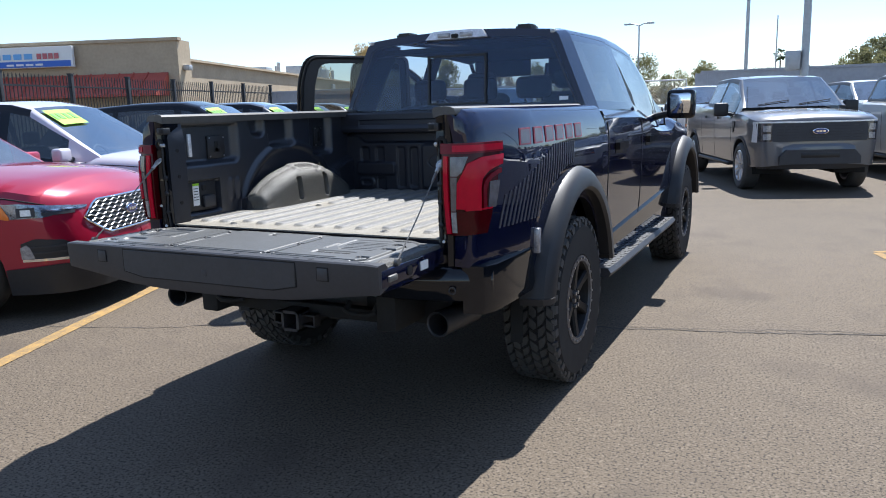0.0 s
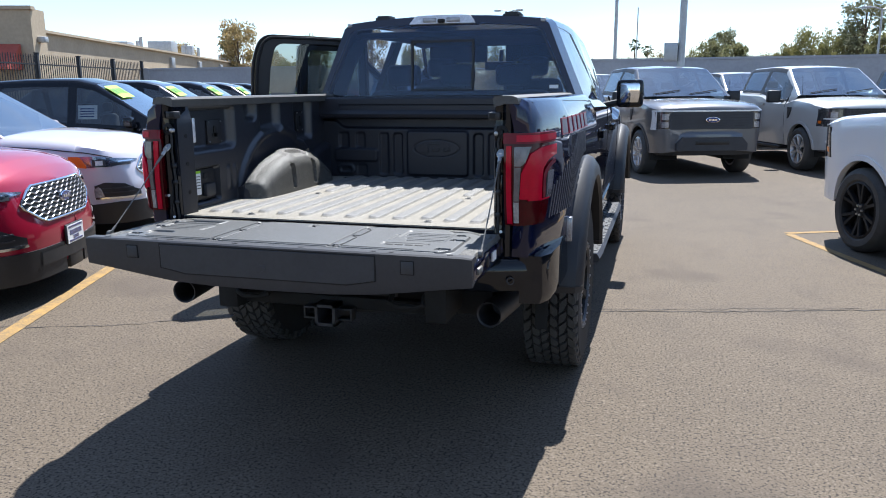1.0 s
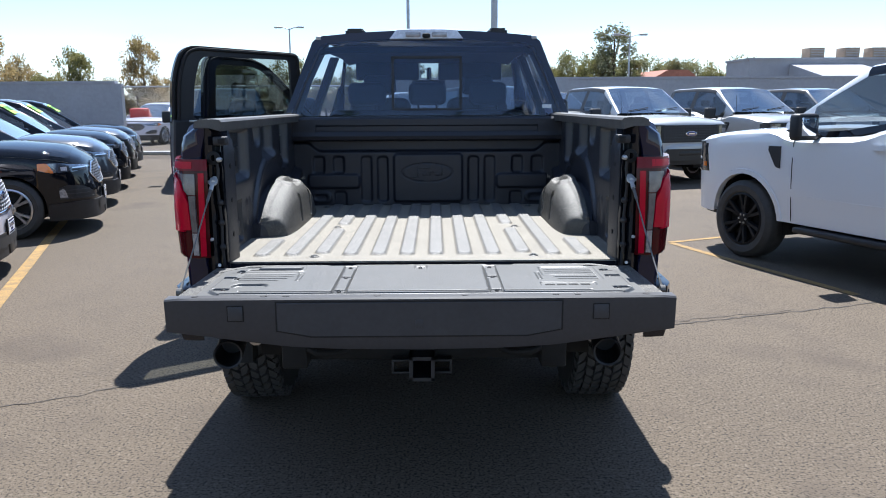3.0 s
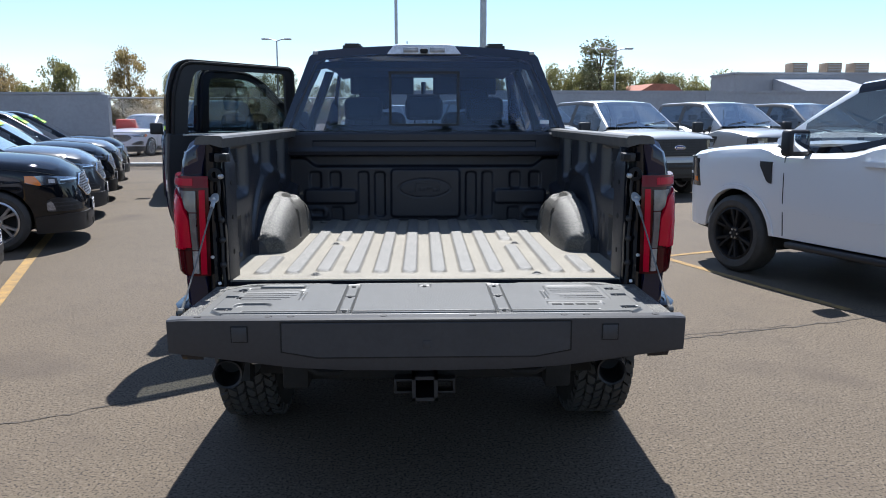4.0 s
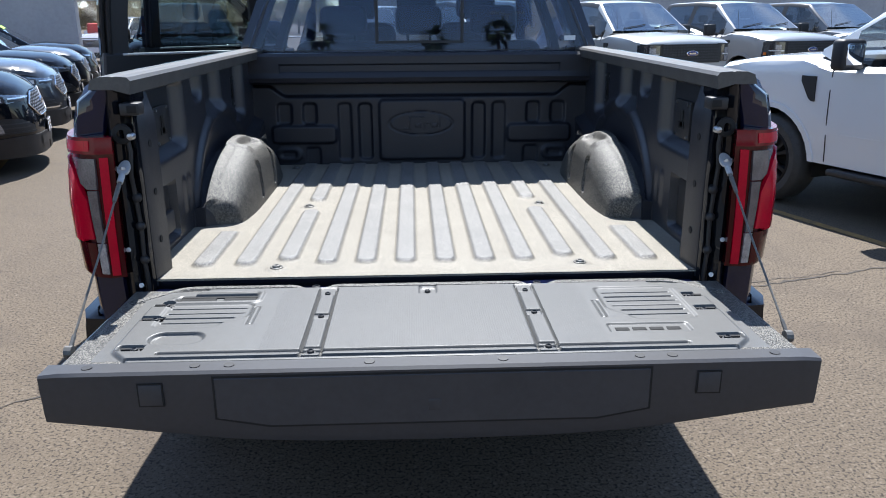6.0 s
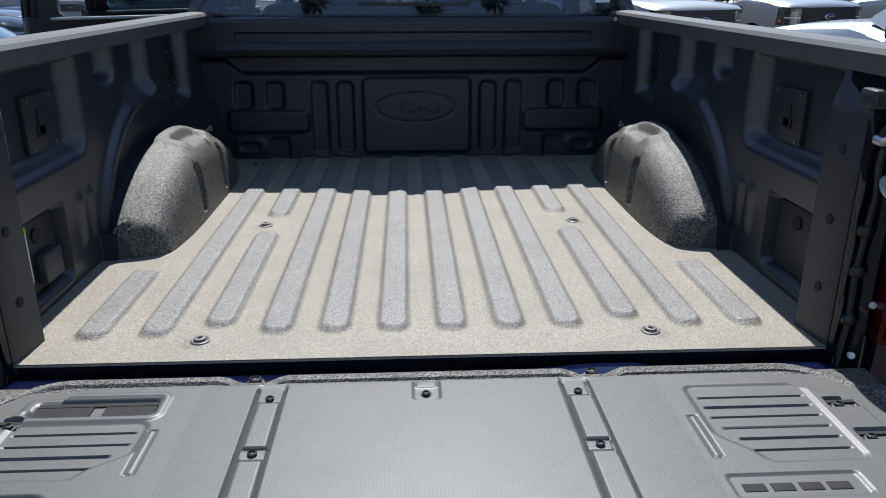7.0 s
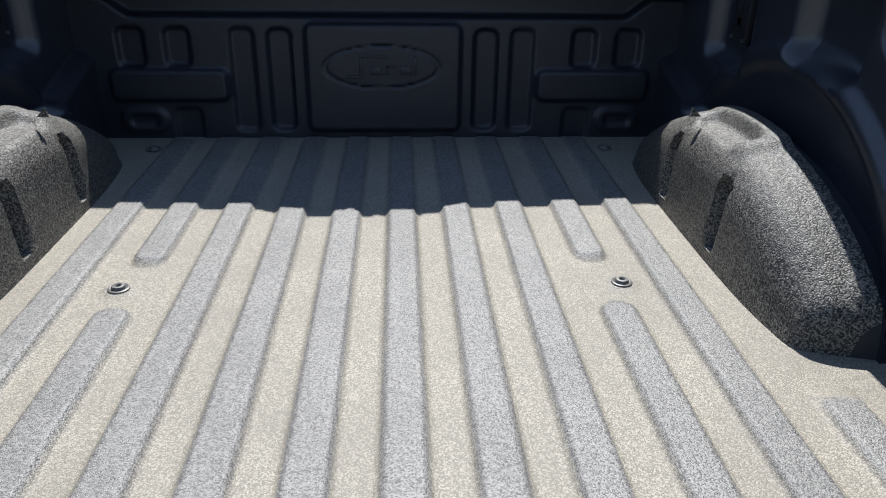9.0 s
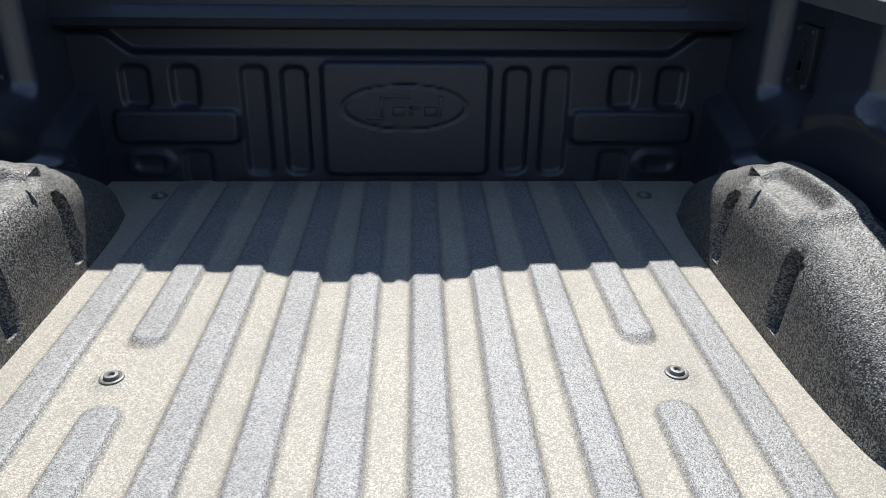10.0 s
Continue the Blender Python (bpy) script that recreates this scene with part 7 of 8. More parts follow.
def open_door(hinge, tip, length, rear):
    """A door swung open; local u runs from its hinge, depth outwards."""
    d = Vector((tip[0] - hinge[0], tip[1] - hinge[1], 0)).normalized()
    out = Vector((d.y, -d.x, 0)) if d.x < 0 else Vector((-d.y, d.x, 0))
    m = Matrix.Translation((hinge[0], hinge[1], 0)) @ Matrix(((d.x, out.x, 0, 0), (d.y, out.y, 0, 0), (0, 0, 1, 0), (0, 0, 0, 1)))
    L = length
    low = [(0, 0.62), (0, 1.46), (L, 1.48), (L + 0.02, 1.2), (L, 0.9), (L * 0.86, 0.62)] if rear else [(0, 0.58), (0, 1.44), (L, 1.48), (L + 0.01, 1.2), (L, 0.58)]
    low = rounded(low, [0.06, 0.01, 0.01, 0.1, 0.1, 0.1] if rear else [0.06, 0.01, 0.01, 0.1, 0.08])

    def slab(pts, d0, d1, edge):
        # a solid outline whose rims are turned over
        mid = Vector((sum(p[0] for p in pts) / len(pts), sum(p[1] for p in pts) / len(pts)))

        def ring(dep, ins):
            return [m @ Vector((u + (mid.x - u) * ins, dep, z + (mid.y - z) * ins)) for u, z in pts]
        bm = bmesh.new()
        loft(bm, [ring(d0, edge), ring(d0 + 0.012, 0), ring(d1 - 0.012, 0), ring(d1, edge)])
        return bm
    door = hpart("open_door", slab(low, -0.05, 0.04, 0.03), PLASTIC, None, "opened door showing its black inner trim")
    hpart("door_skin", slab([(u, z) for u, z in low], 0.042, 0.066, 0.02), PAINT_BLUE, door)
    if rear:
        outer = [(-0.01, 1.45), (0.0, 1.95), (0.86, 1.985), (0.935, 1.78), (0.955, 1.45)]
        inner = [(0.075, 1.475), (0.08, 1.905), (0.74, 1.915), (0.79, 1.73), (0.815, 1.475)]
        rad = [0.02, 0.05, 0.13, 0.1, 0.02]
        rin = [0.03, 0.03, 0.07, 0.05, 0.05]
    else:
        outer = [(0.0, 1.42), (0.12, 1.5), (0.62, 1.965), (1.12, 1.98), (1.16, 1.45)]
        inner = [(0.2, 1.475), (0.24, 1.53), (0.64, 1.895), (1.04, 1.905), (1.065, 1.475)]
        rad = [0.02, 0.1, 0.2, 0.1, 0.02]
        rin = [0.03, 0.03, 0.12, 0.06, 0.05]
    outer, inner = rounded(outer, rad), rounded(inner, rin)

    def between(f):
        return [(a[0] * (1 - f) + b[0] * f, a[1] * (1 - f) + b[1] * f) for a, b in zip(outer, inner)]
    bm = bmesh.new()
    frame_panel(bm, between(0.0), between(0.55), 0.0, 0.045, m)
    frame = hpart("window_frame", bm, PAINT_BLACK, door)
    bm = bmesh.new()
    frame_panel(bm, between(0.22), inner, -0.035, 0.004, m)
    hpart("frame_trim", bm, PLASTIC, frame)
    for f, dep in ((0.1, -0.008), (0.3, -0.04)):
        bm = bmesh.new()
        pts = [m @ Vector((u, dep, z)) for u, z in between(f)]
        k0 = 4
        tube(bm, pts[k0:-4], 0.011, 6)
        hpart("door_seal", bm, RUBBER_DARK, frame)
    bm = bmesh.new()
    bm.faces.new([bm.verts.new(m @ Vector((u, 0.006, z))) for u, z in inner])
    hpart("door_glass", bm, GLASS_CAR if not rear else DOOR_GLASS, door, "", 0)
    # inner trim: bright belt strip, armrest, latch, pull cup
    bm = bmesh.new()
    box(bm, 0.06, L - 0.1, -0.058, -0.04, 1.462, 1.476, 0.005, 2, m)
    hpart("belt_strip", bm, GALV, door)
    bm = bmesh.new()
    box(bm, 0.2, L - 0.2, -0.12, -0.045, 1.12, 1.18, 0.02, 2, m)
    hpart("armrest", bm, PLASTIC_GREY, door)
    bm = bmesh.new()
    box(bm, L - 0.012, L + 0.016, -0.02, 0.025, 1.08, 1.2, 0.006, 2, m)
    hpart("door_latch", bm, STEEL, door)
    bm = bmesh.new()
    box(bm, L - 0.26, L - 0.1, -0.062, -0.045, 1.3, 1.36, 0.006, 2, m)
    hpart("inner_handle", bm, GALV, door)
    if not rear:
        w = m @ Vector((0.12, 0.1, 1.52))
        bm = bmesh.new()
        box(bm, -0.13, 0.13, 0.0, 0.13, -0.12, 0.12, 0.035, 3, Matrix.Translation(w) @ m.to_3x3().to_4x4())
        hpart("mirror", bm, PAINT_BLACK, door)


open_door((-0.975, 2.99), (-1.705, 2.52), 0.95, True)
open_door((-0.975, 4.15), (-1.9, 3.3), 1.18, False)

# ---- the lot ----
bm = bmesh.new()
rows = [[(x, y, 0.0) for x in seq(-400, 400, 20)] for y in seq(-200, 600, 20)]
quads(bm, rows)
ground = thing("ground", "sunlit brown-grey asphalt of a parking lot", "ground", bm=bm, material=ASPHALT, kind="structure")


def painted_line(pts, w):
    bm = bmesh.new()
    rows = []
    for i, p in enumerate(pts):
        a, b = Vector(pts[max(0, i - 1)]), Vector(pts[min(len(pts) - 1, i + 1)])
        d = (b - a).normalized()
        nrm = Vector((-d.y, d.x))
        rows.append([(p[0] + nrm.x * w / 2 * k, p[1] + nrm.y * w / 2 * k, 0.004) for k in (-1, 0, 1)])
    quads(bm, rows)
    return thing("painted_line", "worn yellow parking line on asphalt", "road marking", "parking lines", bm=bm, material=YELLOW, kind="structure")


painted_line([(-1.9, -1.4), (-2.4, 0.04), (-3.1, 1.95), (-3.75, 3.75), (-4.42, 5.6), (-5.1, 7.5), (-5.9, 9.7)], 0.11)
painted_line([(2.76, 5.62), (3.1, 4.55), (3.55, 3.2)], 0.09)
painted_line([(2.74, 5.68), (3.5, 6.02)], 0.08)


# rows of vehicles
def row_place(k):
    if k < 2:
        back = 0.38 * k
        return (-5.32 - 0.635 * k - 0.94 * back, 0.99 + 2.665 * k - 0.34 * back)
    return (-6.69 - 0.82 * (k - 2), 6.52 + 2.5 * (k - 2))


suv(PAINT_RED, "glossy red SUV with a lattice grille", pose(*row_place(0), 0, 0, 0, -70), sticker=False)
suv(PAINT_PEARL, "pearl white SUV with lime sale writing on its windshield", pose(*row_place(1), 0, 0, 0, -70))
for k, (lab, pt) in enumerate((("black SUV", PAINT_BLACK), ("slate blue SUV", PAINT_SLATE), ("black SUV", PAINT_BLACK), ("slate blue SUV", PAINT_SLATE), ("black SUV", PAINT_BLACK))):
    suv(pt, f"{lab} with lime sale writing in a parked row", pose(*row_place(k + 2), 0, 0, 0, -70), sheet=k == 0)
pickup(PAINT_GREY, "grey electric pickup with a closed smooth grille", pose(1.26, 13.4, 0, 0, 0, 200), "closed")
pickup(PAINT_ICE, "pale grey pickup with a black barred grille", pose(4.2, 14.6, 0, 0, 0, 198), "bars")
pickup(PAINT_SILVER, "silver pickup with a dark grille", pose(7.1, 15.9, 0, 0, 0, 198), "bars")
pickup(PAINT_GREY, "grey pickup at the end of the row", pose(9.9, 17.4, 0, 0, 0, 198), "bars")
pickup(PAINT_WHITE, "white pickup in the back row by the wall", pose(-0.9, 20.6, 0, 0, 0, 200), "bars")
pickup(PAINT_SILVER, "silver pickup in the back row by the wall", pose(3.3, 20.9, 0, 0, 0, 200), "bars")
pickup(PAINT_BLACK, "dark pickup facing the open doors", pose(-4.68, 14.4, 0, 0, 0, 196), "bars")
pickup(PAINT_SILVER, "silver pickup seen from behind near the wall", pose(11.5, 13.5, 0, 0, 0, 40), "bars")
suv(PAINT_PEARL, "white SUV beyond the gate", pose(-12.0, 31, 0, 0, 0, 170), sticker=False, plate=False)
suv(PAINT_SLATE, "dark SUV beyond the gate", pose(-13.5, 36, 0, 0, 0, 165), sticker=False, plate=False)
suv(PAINT_GREY, "grey SUV beyond the gate", pose(-9.3, 33, 0, 0, 0, 175), sticker=False, plate=False)
pickup(PAINT_WHITE, "white pickup with black wheels parked nearby", pose(4.78, 3.46, 0, 0, 0, 20), "bars_dark")


# ---- walls, fence, buildings ----
def block_wall(name, x0, x1, y, h):
    bm = bmesh.new()
    box(bm, x0, x1, y, y + 0.2, 0, h)
    n = round((x1 - x0) / 6)
    for k in range(n + 1):
        x = x0 + (x1 - x0) * k / max(n, 1)
        box(bm, x - 0.2, x + 0.2, y - 0.02, y + 0.22, 0, h + 0.001)
    box(bm, x0 - 0.02, x1 + 0.02, y - 0.03, y + 0.23, h + 0.002, h + 0.08)
    return thing(name, "long grey painted block wall along the lot", "wall", bm=bm, material=WALL_GREY, kind="structure", angle=0)


block_wall("wall_north", -17.6, -10.2, 22, 2.3)
block_wall("wall_northeast", -1.5, 70, 24.6, 2.45)


def chain_link(x0, x1, y, h):
    """A sliding gate of chain link on a pipe frame."""
    gate = thing("chain_link_gate", "galvanised chain-link gate closing the lot", "gate")
    bm = bmesh.new()
    tube(bm, [(x0, y, 0.05), (x0, y, h), (x1, y, h), (x1, y, 0.05)], 0.03, 8)
    tube(bm, [(x0, y, 0.1), (x1, y, 0.1)], 0.025, 8)
    tube(bm, [(x0, y, h * 0.5), (x1, y, h * 0.5)], 0.02, 8)
    part("gate_frame", bm, GALV, gate)
    bm = bmesh.new()
    step = 0.09
    for k in range(int((x1 - x0 + h) / step)):
        for sg in (1, -1):
            a = x0 + k * step - (h if sg > 0 else 0)
            p, q = (a, 0.1), (a + h, h) if sg > 0 else (a + h, 0.1)
            p = (a, 0.1) if sg > 0 else (a, h)
            pts = []
            for t in (0, 1):
                pts.append((p[0] + (q[0] - p[0]) * t, p[1] + (q[1] - p[1]) * t))
            (xa, za), (xb, zb) = pts
            lo, hi = max(xa, x0), min(xb, x1)
            if hi - lo < 0.02:
                continue
            za2 = za + (zb - za) * (lo - xa) / (xb - xa)
            zb2 = za + (zb - za) * (hi - xa) / (xb - xa)
            tube(bm, [(lo, y, za2), (hi, y, zb2)], 0.004, 3, False)
    tagged(part("mesh", bm, GALV, gate), kind="stuff")


chain_link(-10.1, -5.6, 22.1, 2.2)
chain_link(-5.6, -1.6, 22.1, 2.2)
bm = bmesh.new()
box(bm, -11, -1.5, 22.3, 22.55, 0, 0.12, 0.03)
thing("kerb", "low concrete kerb at the gate", "kerb", bm=bm, material=CONCRETE, kind="structure")


def iron_fence(a, b, h):
    """Black pickets between square posts, with two rails."""
    a, b = Vector((*a, 0)), Vector((*b, 0))
    d = (b - a)
    length, u = d.length, d.normalized()
    rot = Matrix.Translation(a) @ Matrix(((u.x, -u.y, 0, 0), (u.y, u.x, 0, 0), (0, 0, 1, 0), (0, 0, 0, 1)))
    fence = thing("iron_fence", "black iron picket fence with square posts", "fence", m=rot)
    n = round(length / 2.4)
    for z in (0.25, h - 0.28):
        bm = bmesh.new()
        box(bm, 0, length, -0.02, 0.02, z - 0.02, z + 0.02)
        part("rail", bm, IRON, fence)
    pm = bmesh.new()
    box(pm, -0.05, 0.05, -0.05, 0.05, 0, h + 0.02, 0.006)
    box(pm, -0.06, 0.06, -0.06, 0.06, h + 0.022, h + 0.05)
    post = part("post", pm, IRON, fence)
    for k in range(1, n + 1):
        o = new("post", post.data)
        o.parent, o.location = fence, (length * k / n, 0, 0)
    pm = bmesh.new()
    box(pm, -0.009, 0.009, -0.009, 0.009, 0.1, h - 0.06)
    prism(pm, [(-0.02, h - 0.08), (0.02, h - 0.08), (0.0, h)], "y", -0.006, 0.006)
    picket = part("picket", pm, IRON, fence)
    m = round(length / 0.12)
    for k in range(1, m):
        o = new("picket", picket.data)
        o.parent, o.location = fence, (length * k / m, 0, 0)


iron_fence((-17.7, 22), (-11.5, -3.0), 2.6)


def store():
    """Flat-roofed stucco shop beyond the fence, with a red awning and a banner."""
    m = pose(-25.5, 25.0, 0, 0, 0, 20)
    shop = thing("shop_building", "tan stucco shop with a red metal awning and rooftop units", "building", m=m)
    bm = bmesh.new()
    box(bm, -30, 0, 0, 1.4, 0, 5.12)
    box(bm, -30, 0.1, -0.1, 0.3, 5.07, 5.22)
    part("front_block", bm, STUCCO, shop, angle=0)
    bm = bmesh.new()
    box(bm, -29, -0.3, 1.4, 60, 0, 4.2)
    box(bm, -29, -0.1, 1.4, 60, 4.2, 4.32)
    part("rear_block", bm, STUCCO, shop, angle=0)
    bm = bmesh.new()
    prism(bm, [(-1.5, 2.5), (-1.5, 2.6), (-0.1, 3.6), (-0.1, 2.5)], "x", -30, -0.5)
    for k in range(40):
        x = -30 + 0.73 * k
        if x < -0.9:
            prism(bm, [(-1.52, 2.6), (-1.5, 2.65), (-0.1, 3.65), (-0.1, 3.6)], "x", x, x + 0.06)
    part("awning", bm, RED_ROOF, shop, "ribbed red metal awning", 0)
    bm = bmesh.new()
    box(bm, -17, -5.1, -0.4, -0.2, 4.0, 4.98, 0.02)
    sign = part("banner", bm, WHITE, shop, "white and blue shop banner with plain marks", 0)
    bm = bmesh.new()
    box(bm, -16.9, -5.2, -0.42, -0.405, 4.03, 4.31)
    part("banner_band", bm, mat("banner blue", (0.03, 0.12, 0.5), 0.5), sign, "", 0)
    for x0, x1, z0, z1, col in ((-12.3, -10.4, 4.55, 4.85, "blue"), (-9.2, -7.0, 4.4, 4.66, "sky"), (-6.9, -5.7, 4.4, 4.66, "red"), (-12.3, -10.4, 4.09, 4.25, "white"), (-8.5, -6.5, 4.1, 4.19, "white")):
        bm = bmesh.new()
        n = 4
        for k in range(n):
            w = (x1 - x0) / n
            box(bm, x0 + k * w, x0 + (k + 0.75) * w, -0.44, -0.424, z0, z1)
        col_m = {"blue": BADGE_BLUE, "sky": mat("banner sky", (0.15, 0.4, 0.75), 0.5), "red": PAINT_RED, "white": WHITE}[col]
        part("banner_mark", bm, col_m, sign, "", 0)
    for x, y, w, h in ((-24, 4, 2.2, 0.45), (-3, 20, 1.4, 0.6), (-4, 24, 0.9, 0.9), (-2.4, 28, 1.8, 1.2), (-2, 34, 0.9, 1.2), (-1.5, 48, 1.6, 1.0)):
        bm = bmesh.new()
        box(bm, x - w / 2, x + w / 2, y - w / 2, y + w / 2, 4.25, 4.4 + h * 0.8, 0.03)
        unit = part("rooftop_unit", bm, GALV, shop)
        bm = bmesh.new()
        tube(bm, [(x + w, y, 4.2), (x + w, y, 5.2)], 0.12, 8)
        part("roof_vent", bm, GALV, unit)
    bm = bmesh.new()
    tube(bm, [(-0.2, 16, 2.9), (-0.2, 45, 2.9)], 0.12, 8)
    part("wall_pipe", bm, STUCCO, shop)
    for y, z in ((22, 3.1), (30, 3.1), (38, 3.1)):
        bm = bmesh.new()
        box(bm, -0.32, -0.1, y, y + 0.8, z, z + 0.8, 0.02)
        part("wall_box", bm, GALV, shop)
    bm = bmesh.new()
    box(bm, 0.0, 0.35, 0.4, 0.8, 3.7, 3.95, 0.04)
    part("wall_lamp", bm, GALV, shop)


store()


def warehouse():
    b = thing("warehouse", "grey flat-roofed warehouse with rooftop coolers behind the wall", "building", m=pose(25.7, 60, 0))
    bm = bmesh.new()
    box(bm, 0, 70, 0, 5, 0, 5.05)
    box(bm, -0.1, 70.1, -0.1, 5.1, 5.05, 5.22)
    part("wall", bm, WALL_GREY, b, angle=0)
    bm = bmesh.new()
    prism(bm, [(-6.0, 3.5), (-0.12, 4.7), (-0.12, 3.3)], "x", 3.2, 9.0)
    part("lean_to_roof", bm, WALL_GREY, b, "", 0)
    tan = mat("cooler tan", (0.33, 0.25, 0.18), 0.8, var=0.2, scale=2)
    for x in (5.1, 8.0, 10.3, 15.0):
        bm = bmesh.new()
        box(bm, x, x + 1.25, 0.6, 2.0, 5.24, 6.05, 0.04)
        u = part("cooler", bm, tan, b)
        for k in range(5):
            bm = bmesh.new()
            box(bm, x + 0.1, x + 1.15, 0.57, 0.595, 5.36 + 0.13 * k, 5.4 + 0.13 * k)
            part("louvre", bm, GALV, u)


warehouse()


def red_house():
    h = thing("house", "low house with a red tiled roof beyond the wall", "house", m=pose(23.3, 72, 0, 0, 0, 10))
    bm = bmesh.new()
    box(bm, -2.2, 2.2, 0, 6, 0, 4.0)
    part("wall", bm, STUCCO, h, angle=0)
    bm = bmesh.new()
    prism(bm, [(-2.6, 3.9), (2.6, 3.9), (1.2, 4.8), (-0.9, 4.8)], "y", -0.5, 6.5)
    part("roof", bm, mat("clay roof tile", (0.36, 0.14, 0.09), 0.8, var=0.2, scale=3), h, angle=0)


red_house()


# ---- lamp posts ----
def pole(x, y, r, h, label, heads=0, box_at=None):
    p = thing("lamp_post", label, "lamp post", "light poles", m=pose(x, y, 0))
    bm = bmesh.new()
    tube(bm, [(0, 0, 0), (0, 0, h)], [r, r * 0.7], 14)
    part("pole", bm, GALV, p)
    bm = bmesh.new()
    lathe(bm, [(0.0001, 0), (r * 2.2, 0), (r * 2.2, 0.5), (r * 1.9, 0.55), (0.0001, 0.55)], 16, (0, 0, 0), "z")
    part("base", bm, CONCRETE, p)
    for k in range(heads):
        sg = 1 if k % 2 else -1
        bm = bmesh.new()
        tube(bm, [(0, 0, h - 0.1), (sg * 0.5, 0, h + 0.1), (sg * 0.9, 0, h + 0.1)], 0.05, 8)
        box(bm, sg * 0.8, sg * 1.5, -0.18, 0.18, h + 0.04, h + 0.2, 0.03)
        part("lamp_head", bm, GALV, p)
    if box_at:
        bm = bmesh.new()
        box(bm, -0.46, -0.1, -0.15, 0.2, box_at, box_at + 0.5, 0.03)
        part("control_box", bm, GALV, p)


pole(1.75, 19.3, 0.105, 11, "tall steel light pole with a control box", 2, 2.25)
pole(-1.35, 39.5, 0.1, 14, "slim steel light pole in the distance", 2)
pole(17.1, 65, 0.1, 7.4, "distant light pole with a twin head", 2)
pole(-14.7, 77, 0.1, 9.3, "distant light pole with a twin head", 2)
pole(27.5, 40, 0.14, 12, "tall steel light pole at the edge", 2)
pole(8.3, -62, 0.12, 10.5, "twin-headed light pole behind the lot", 2)
pole(-1.2, 64, 0.06, 8.0, "thin distant flag pole", 0)


# ---- trees ----
def tree(kind, seed, height, width):
    """A tapered trunk with limbs and a ragged crown of small leaf clumps."""
    rnd = random.Random(seed)
    names = {"olive": "dusty olive-green tree beyond the wall", "dry": "half-dry brownish tree beyond the wall", "pine": "tall dark pine beyond the wall"}
    leaf = {"olive": LEAF_GREEN, "dry": LEAF_DRY, "pine": LEAF_DARK}[kind]
    t = thing("tree", names[kind], "tree", "trees beyond the wall")
    bm = bmesh.new()
    tube(bm, [(0, 0, 0), (0.1, 0.05, height * 0.4), (-0.05, 0, height * 0.92)], [height * 0.03, height * 0.02, height * 0.005], 8)
    clumps = []
    n = 44 if kind != "pine" else 50
    for k in range(n):
        f = rnd.uniform(0.3, 0.97)
        a = rnd.uniform(0, 2 * math.pi)
        env = math.sin(math.pi * min(1, (f - 0.2) / 0.85)) ** 0.6 if kind != "pine" else math.sin(math.pi * min(1, (f + 0.1) / 1.1)) ** 0.55
        r = width / 2 * env * rnd.uniform(0.35, 1.0)
        c = Vector((r * math.cos(a), r * math.sin(a), height * f))
        clumps.append((c, width * rnd.uniform(0.09, 0.18)))
        if k % 3 == 0:
            tube(bm, [(0, 0, height * f * 0.65), c * 0.6 + Vector((0, 0, height * f * 0.3)), c], [height * 0.009, height * 0.006, 0.02], 5)
    part("trunk", bm, BARK, t)
    verts, faces = [], []
    for c, rad in clumps:
        for k in range(120):
            d = Vector((rnd.gauss(0, 1), rnd.gauss(0, 1), rnd.gauss(0, 0.75))).normalized() * rad * rnd.uniform(0.4, 1.15)
            p = c + d
            s = height * rnd.uniform(0.01, 0.022)
            u = Vector((rnd.gauss(0, 1), rnd.gauss(0, 1), rnd.gauss(0, 1))).normalized()
            w = u.orthogonal().normalized()
            b = len(verts)
            verts += [p + u * s, p + w * s * 0.7, p - u * s, p - w * s * 0.7]
            faces.append((b, b + 1, b + 2, b + 3))
    me = bpy.data.meshes.new("crown")
    me.from_pydata([tuple(v) for v in verts], [], faces)
    me.materials.append(leaf)
    crown = new("crown", me)
    crown.parent = t
    return t


base_trees = {k: [tree(k, 10 * i + j, 10.0, 8.0 if k != "pine" else 6.5) for j in range(2)] for i, k in enumerate(("olive", "dry", "pine"))}
for lst in base_trees.values():
    for tr in lst:
        tr.location = (-38, 140, 0)
PLANTS = [(-30.1, 125, 95, "dry"), (-28.0, 85, 60, "dry"), (-25.1, 98, 80, "olive"), (-20.5, 110, 75, "dry"), (-17.3, 75, 60, "olive"), (-14.0, 95, 70, "pine"), (-10.5, 80, 70, "olive"), (-6.5, 64, 60, "olive"), (-34, 90, 70, "dry")]
PLANTS += [(-2.9, 47, 46, "olive"), (-1.9, 48, 44, "olive"), (0.0, 54, 50, "dry"), (2.5, 58, 46, "olive"), (3.8, 72, 56, "pine"), (4.5, 92, 66, "pine"), (5.4, 68, 60, "pine")]
PLANTS += [(7.4, 51, 44, "olive"), (8.3, 63, 50, "olive"), (9.1, 60, 50, "dry"), (10.2, 87, 62, "olive"), (11.4, 72, 54, "olive"), (12.3, 84, 62, "pine"), (13.1, 131, 98, "pine"), (14.2, 78, 62, "pine")]
PLANTS += [(15.6, 80, 60, "olive"), (16.7, 70, 54, "olive"), (17.5, 78, 52, "pine"), (18.9, 72, 66, "olive"), (19.8, 60, 54, "olive"), (21.1, 64, 50, "olive"), (22.0, 77, 66, "olive"), (25.3, 66, 50, "olive"), (29.5, 70, 50, "olive"), (33.0, 85, 70, "olive")]
rnd = random.Random(4)
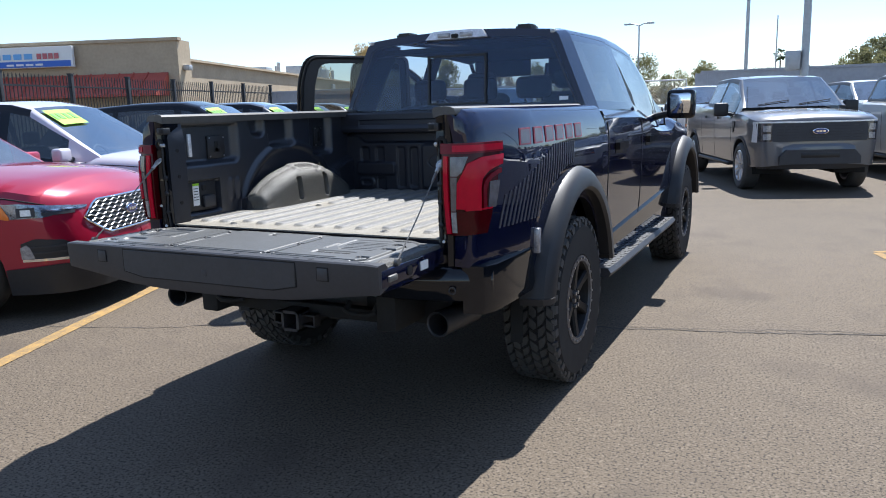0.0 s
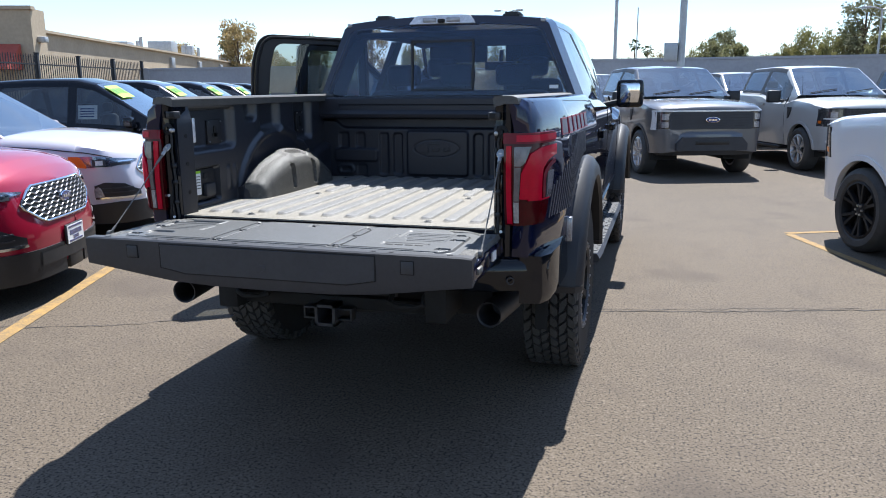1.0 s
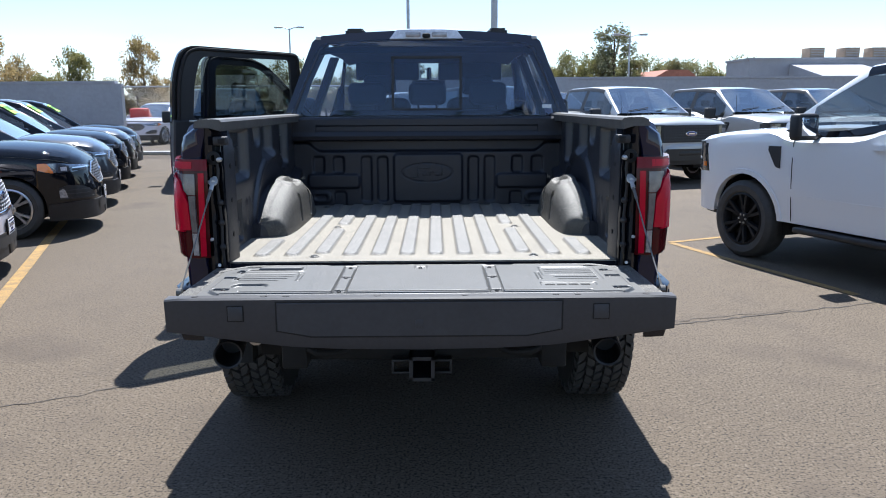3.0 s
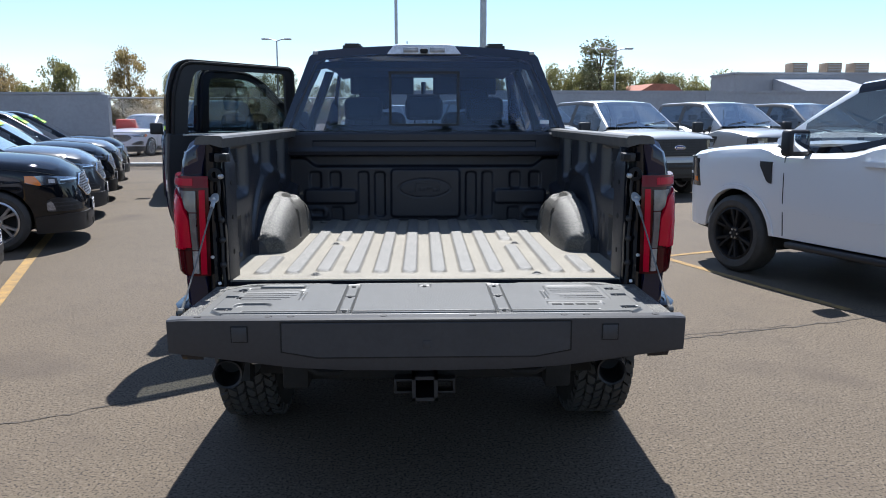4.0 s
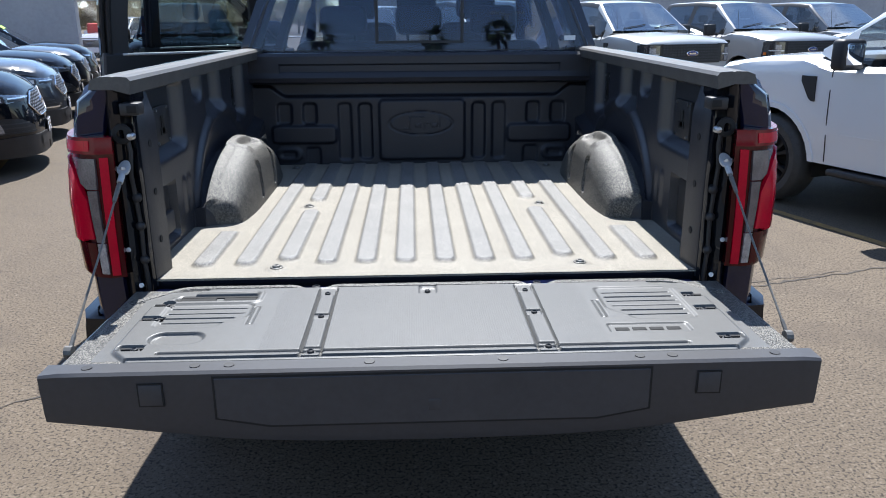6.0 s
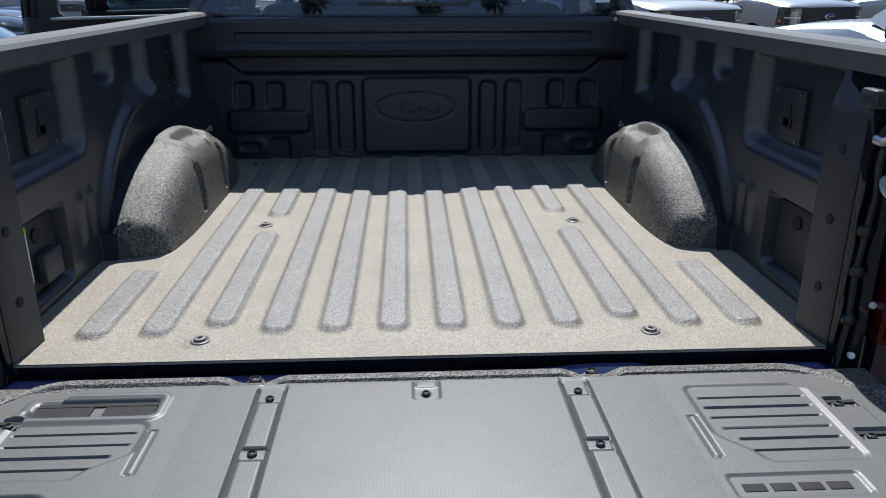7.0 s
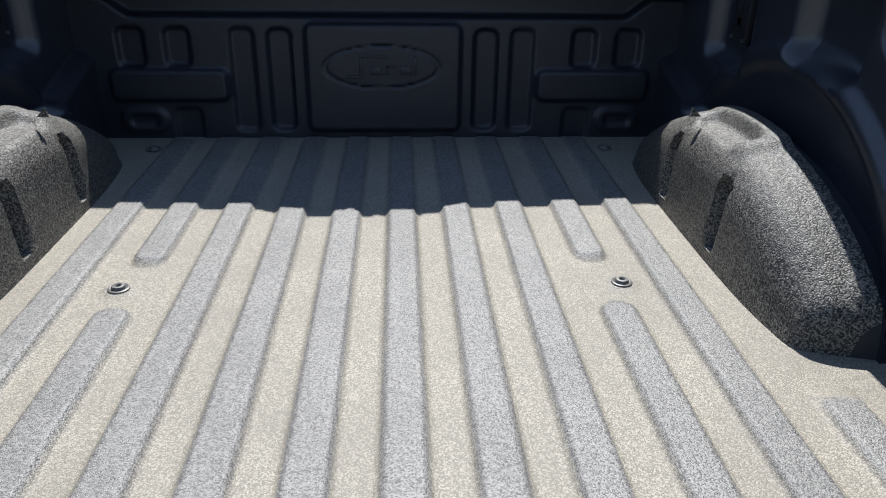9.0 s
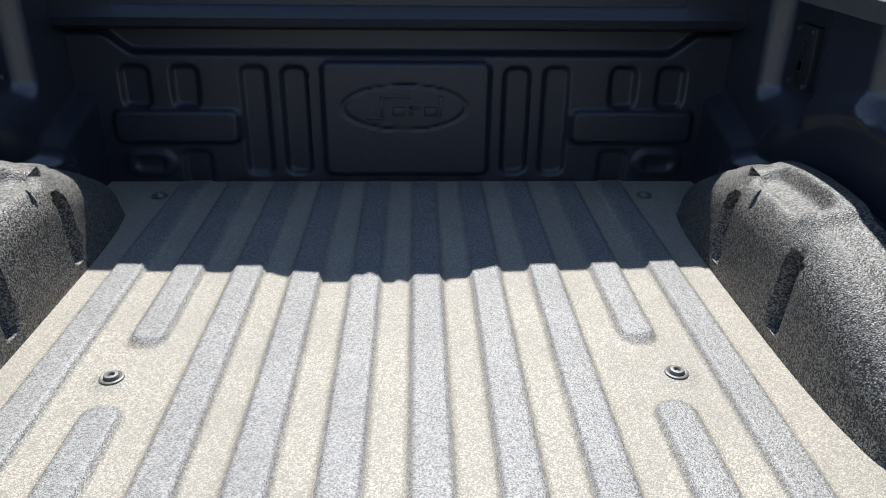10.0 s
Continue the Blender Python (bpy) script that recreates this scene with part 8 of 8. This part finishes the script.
PLANTS += [(az, rnd.uniform(45, 60), 60, rnd.choice(("olive", "olive", "dry"))) for az in (-29, -26.5, -23, -19, -15.5, -12, -8)]
PLANTS += [(az, rnd.uniform(44, 52), 60, "olive") for az in (2.9, 7.9, 9.7, 10.9, 12.0, 14.9, 16.2, 18.2, 20.4, 22.6)]
PLANTS += [(az, rnd.uniform(12, 26), 70, "dry") for az in (-26, -24, -22.5, -21, -19.5, -18, -16.5, -15, -13.5, -12, -10.5, -9, -7)]
for az, up, wide, kind in PLANTS:
    dist = 88 + rnd.uniform(-8, 8)
    a = radians(az)
    depth = dist * math.cos(a - radians(2.2))
    hh, ww = 1.6 + up * depth / 1336, wide * depth / 1336
    base = rnd.choice(base_trees[kind])
    full = 8.0 if kind != "pine" else 6.5
    sx = ww / full
    copy_thing(base, Matrix.Translation((dist * math.sin(a), -2.8 + dist * math.cos(a), 0)) @ Matrix.Rotation(rnd.uniform(0, 6), 4, "Z") @ Matrix.Diagonal((sx, sx, hh / 10.0, 1)))


def palm(x, y, h, seed):
    rnd = random.Random(seed)
    t = thing("palm_tree", "tall fan palm with a shaggy green head", "palm tree", "palms", m=pose(x, y, 0))
    bm = bmesh.new()
    tube(bm, [(0, 0, 0), (0.1, 0, h * 0.5), (0, 0, h)], [0.2, 0.15, 0.13], 8)
    part("trunk", bm, BARK, t)
    bm = bmesh.new()
    for k in range(60):
        a, e = rnd.uniform(0, 6.28), rnd.uniform(-1.0, 1.2)
        d = Vector((math.cos(a) * math.cos(e), math.sin(a) * math.cos(e), math.sin(e)))
        side = d.cross(Vector((0, 0, 1))).normalized()
        ln = rnd.uniform(0.8, 1.3)
        o = Vector((0, 0, h))
        pts = [o + d * 0.5 * ln, o + d * ln + side * 0.28, o + d * ln * 1.25 + Vector((0, 0, -0.25)), o + d * ln - side * 0.28]
        bm.faces.new([bm.verts.new(p) for p in pts])
    part("crown", bm, PALM_LEAF, t)


palm(-42.0, 68.0, 6.6, 1)
palm(-5.6, 167, 10.4, 2)
palm(-3.0, 167, 9.2, 3)
palm(-14.7, 166, 6.6, 4)
for k, (x, y, h) in enumerate(((-7.6, -60, 8.6), (1.9, -61, 8.3), (7.2, -59, 8.7), (-20, -58, 8.0), (18, -65, 8.5))):
    palm(x, y, h, 10 + k)

# ---- small things ----
bm = bmesh.new()
lathe(bm, [(0.0001, 0.0), (0.14, 0.0), (0.14, 0.03), (0.10, 0.035), (0.03, 0.5), (0.0001, 0.5)], 20, (0, 0, 0), "z")
thing("traffic_cone", "small orange traffic cone near the gate", "cone", m=pose(-9.0, 20.3, 0), bm=bm, material=mat("cone orange", (0.75, 0.1, 0.02), 0.6, var=0.1))


cart = thing("utility_cart", "orange and red utility cart standing behind the gate", "cart", m=pose(-12.6, 30.2, 0, 0, 0, 20))
bm = bmesh.new()
box(bm, -0.45, 0.45, -0.7, 0.7, 0.3, 1.05, 0.05)
part("body", bm, mat("safety orange", (0.62, 0.25, 0.02), 0.5, var=0.15), cart)
bm = bmesh.new()
box(bm, -0.4, 0.4, -0.5, 0.6, 1.052, 1.5, 0.08)
part("cover", bm, mat("faded red canvas", (0.5, 0.06, 0.05), 0.8, var=0.2), cart)
for wx in (-0.42, 0.42):
    for wy in (-0.45, 0.45):
        bm = bmesh.new()
        lathe(bm, [(0.08, -0.06), (0.17, -0.07), (0.19, -0.03), (0.19, 0.03), (0.17, 0.07), (0.08, 0.06)], 20, (wx, wy, 0.19))
        part("wheel", bm, RUBBER, cart)

# ---- cracks and seams in the asphalt ----
CRACK = mat("crack filler", (0.055, 0.047, 0.04), 0.9, var=0.3, scale=20)


def crack(pts, w, seed):
    rnd = random.Random(seed)
    line = []
    for (x0, y0), (x1, y1) in zip(pts, pts[1:]):
        n = max(2, int(math.hypot(x1 - x0, y1 - y0) / 0.06))
        line += [(x0 + (x1 - x0) * k / n + rnd.gauss(0, 0.008), y0 + (y1 - y0) * k / n + rnd.gauss(0, 0.012)) for k in range(n)]
    bm = bmesh.new()
    quads(bm, [[(x, y - w * rnd.uniform(0.15, 1), 0.003), (x, y + w * rnd.uniform(0.15, 1), 0.003)] for x, y in line])
    thing("crack", "dark crack running across the asphalt", "crack", bm=bm, material=CRACK, kind="structure", angle=0)


crack([(0.4, 2.05), (1.04, 2.21), (1.96, 2.45), (2.96, 2.76), (4.6, 3.3), (7, 4.1)], 0.014, 1)
crack([(-1.5, 1.38), (-1.75, 1.25), (-2.15, 1.0), (-3.2, 0.7), (-5, 0.2)], 0.009, 2)
crack([(1.0, 2.24), (1.9, 2.5), (2.9, 2.8)], 0.006, 3)

bm = bmesh.new()
box(bm, -45, 60, -92, -84, 0, 4.2)
box(bm, -45.2, 60.2, -84.1, -83.6, 3.9, 4.4)
for k in range(20):
    box(bm, -42 + 5 * k, -39 + 5 * k, -83.98, -83.9, 0.3, 2.6)
thing("far_building", "low tan building across the street behind the lot", "building", bm=bm, material=STUCCO, angle=0)
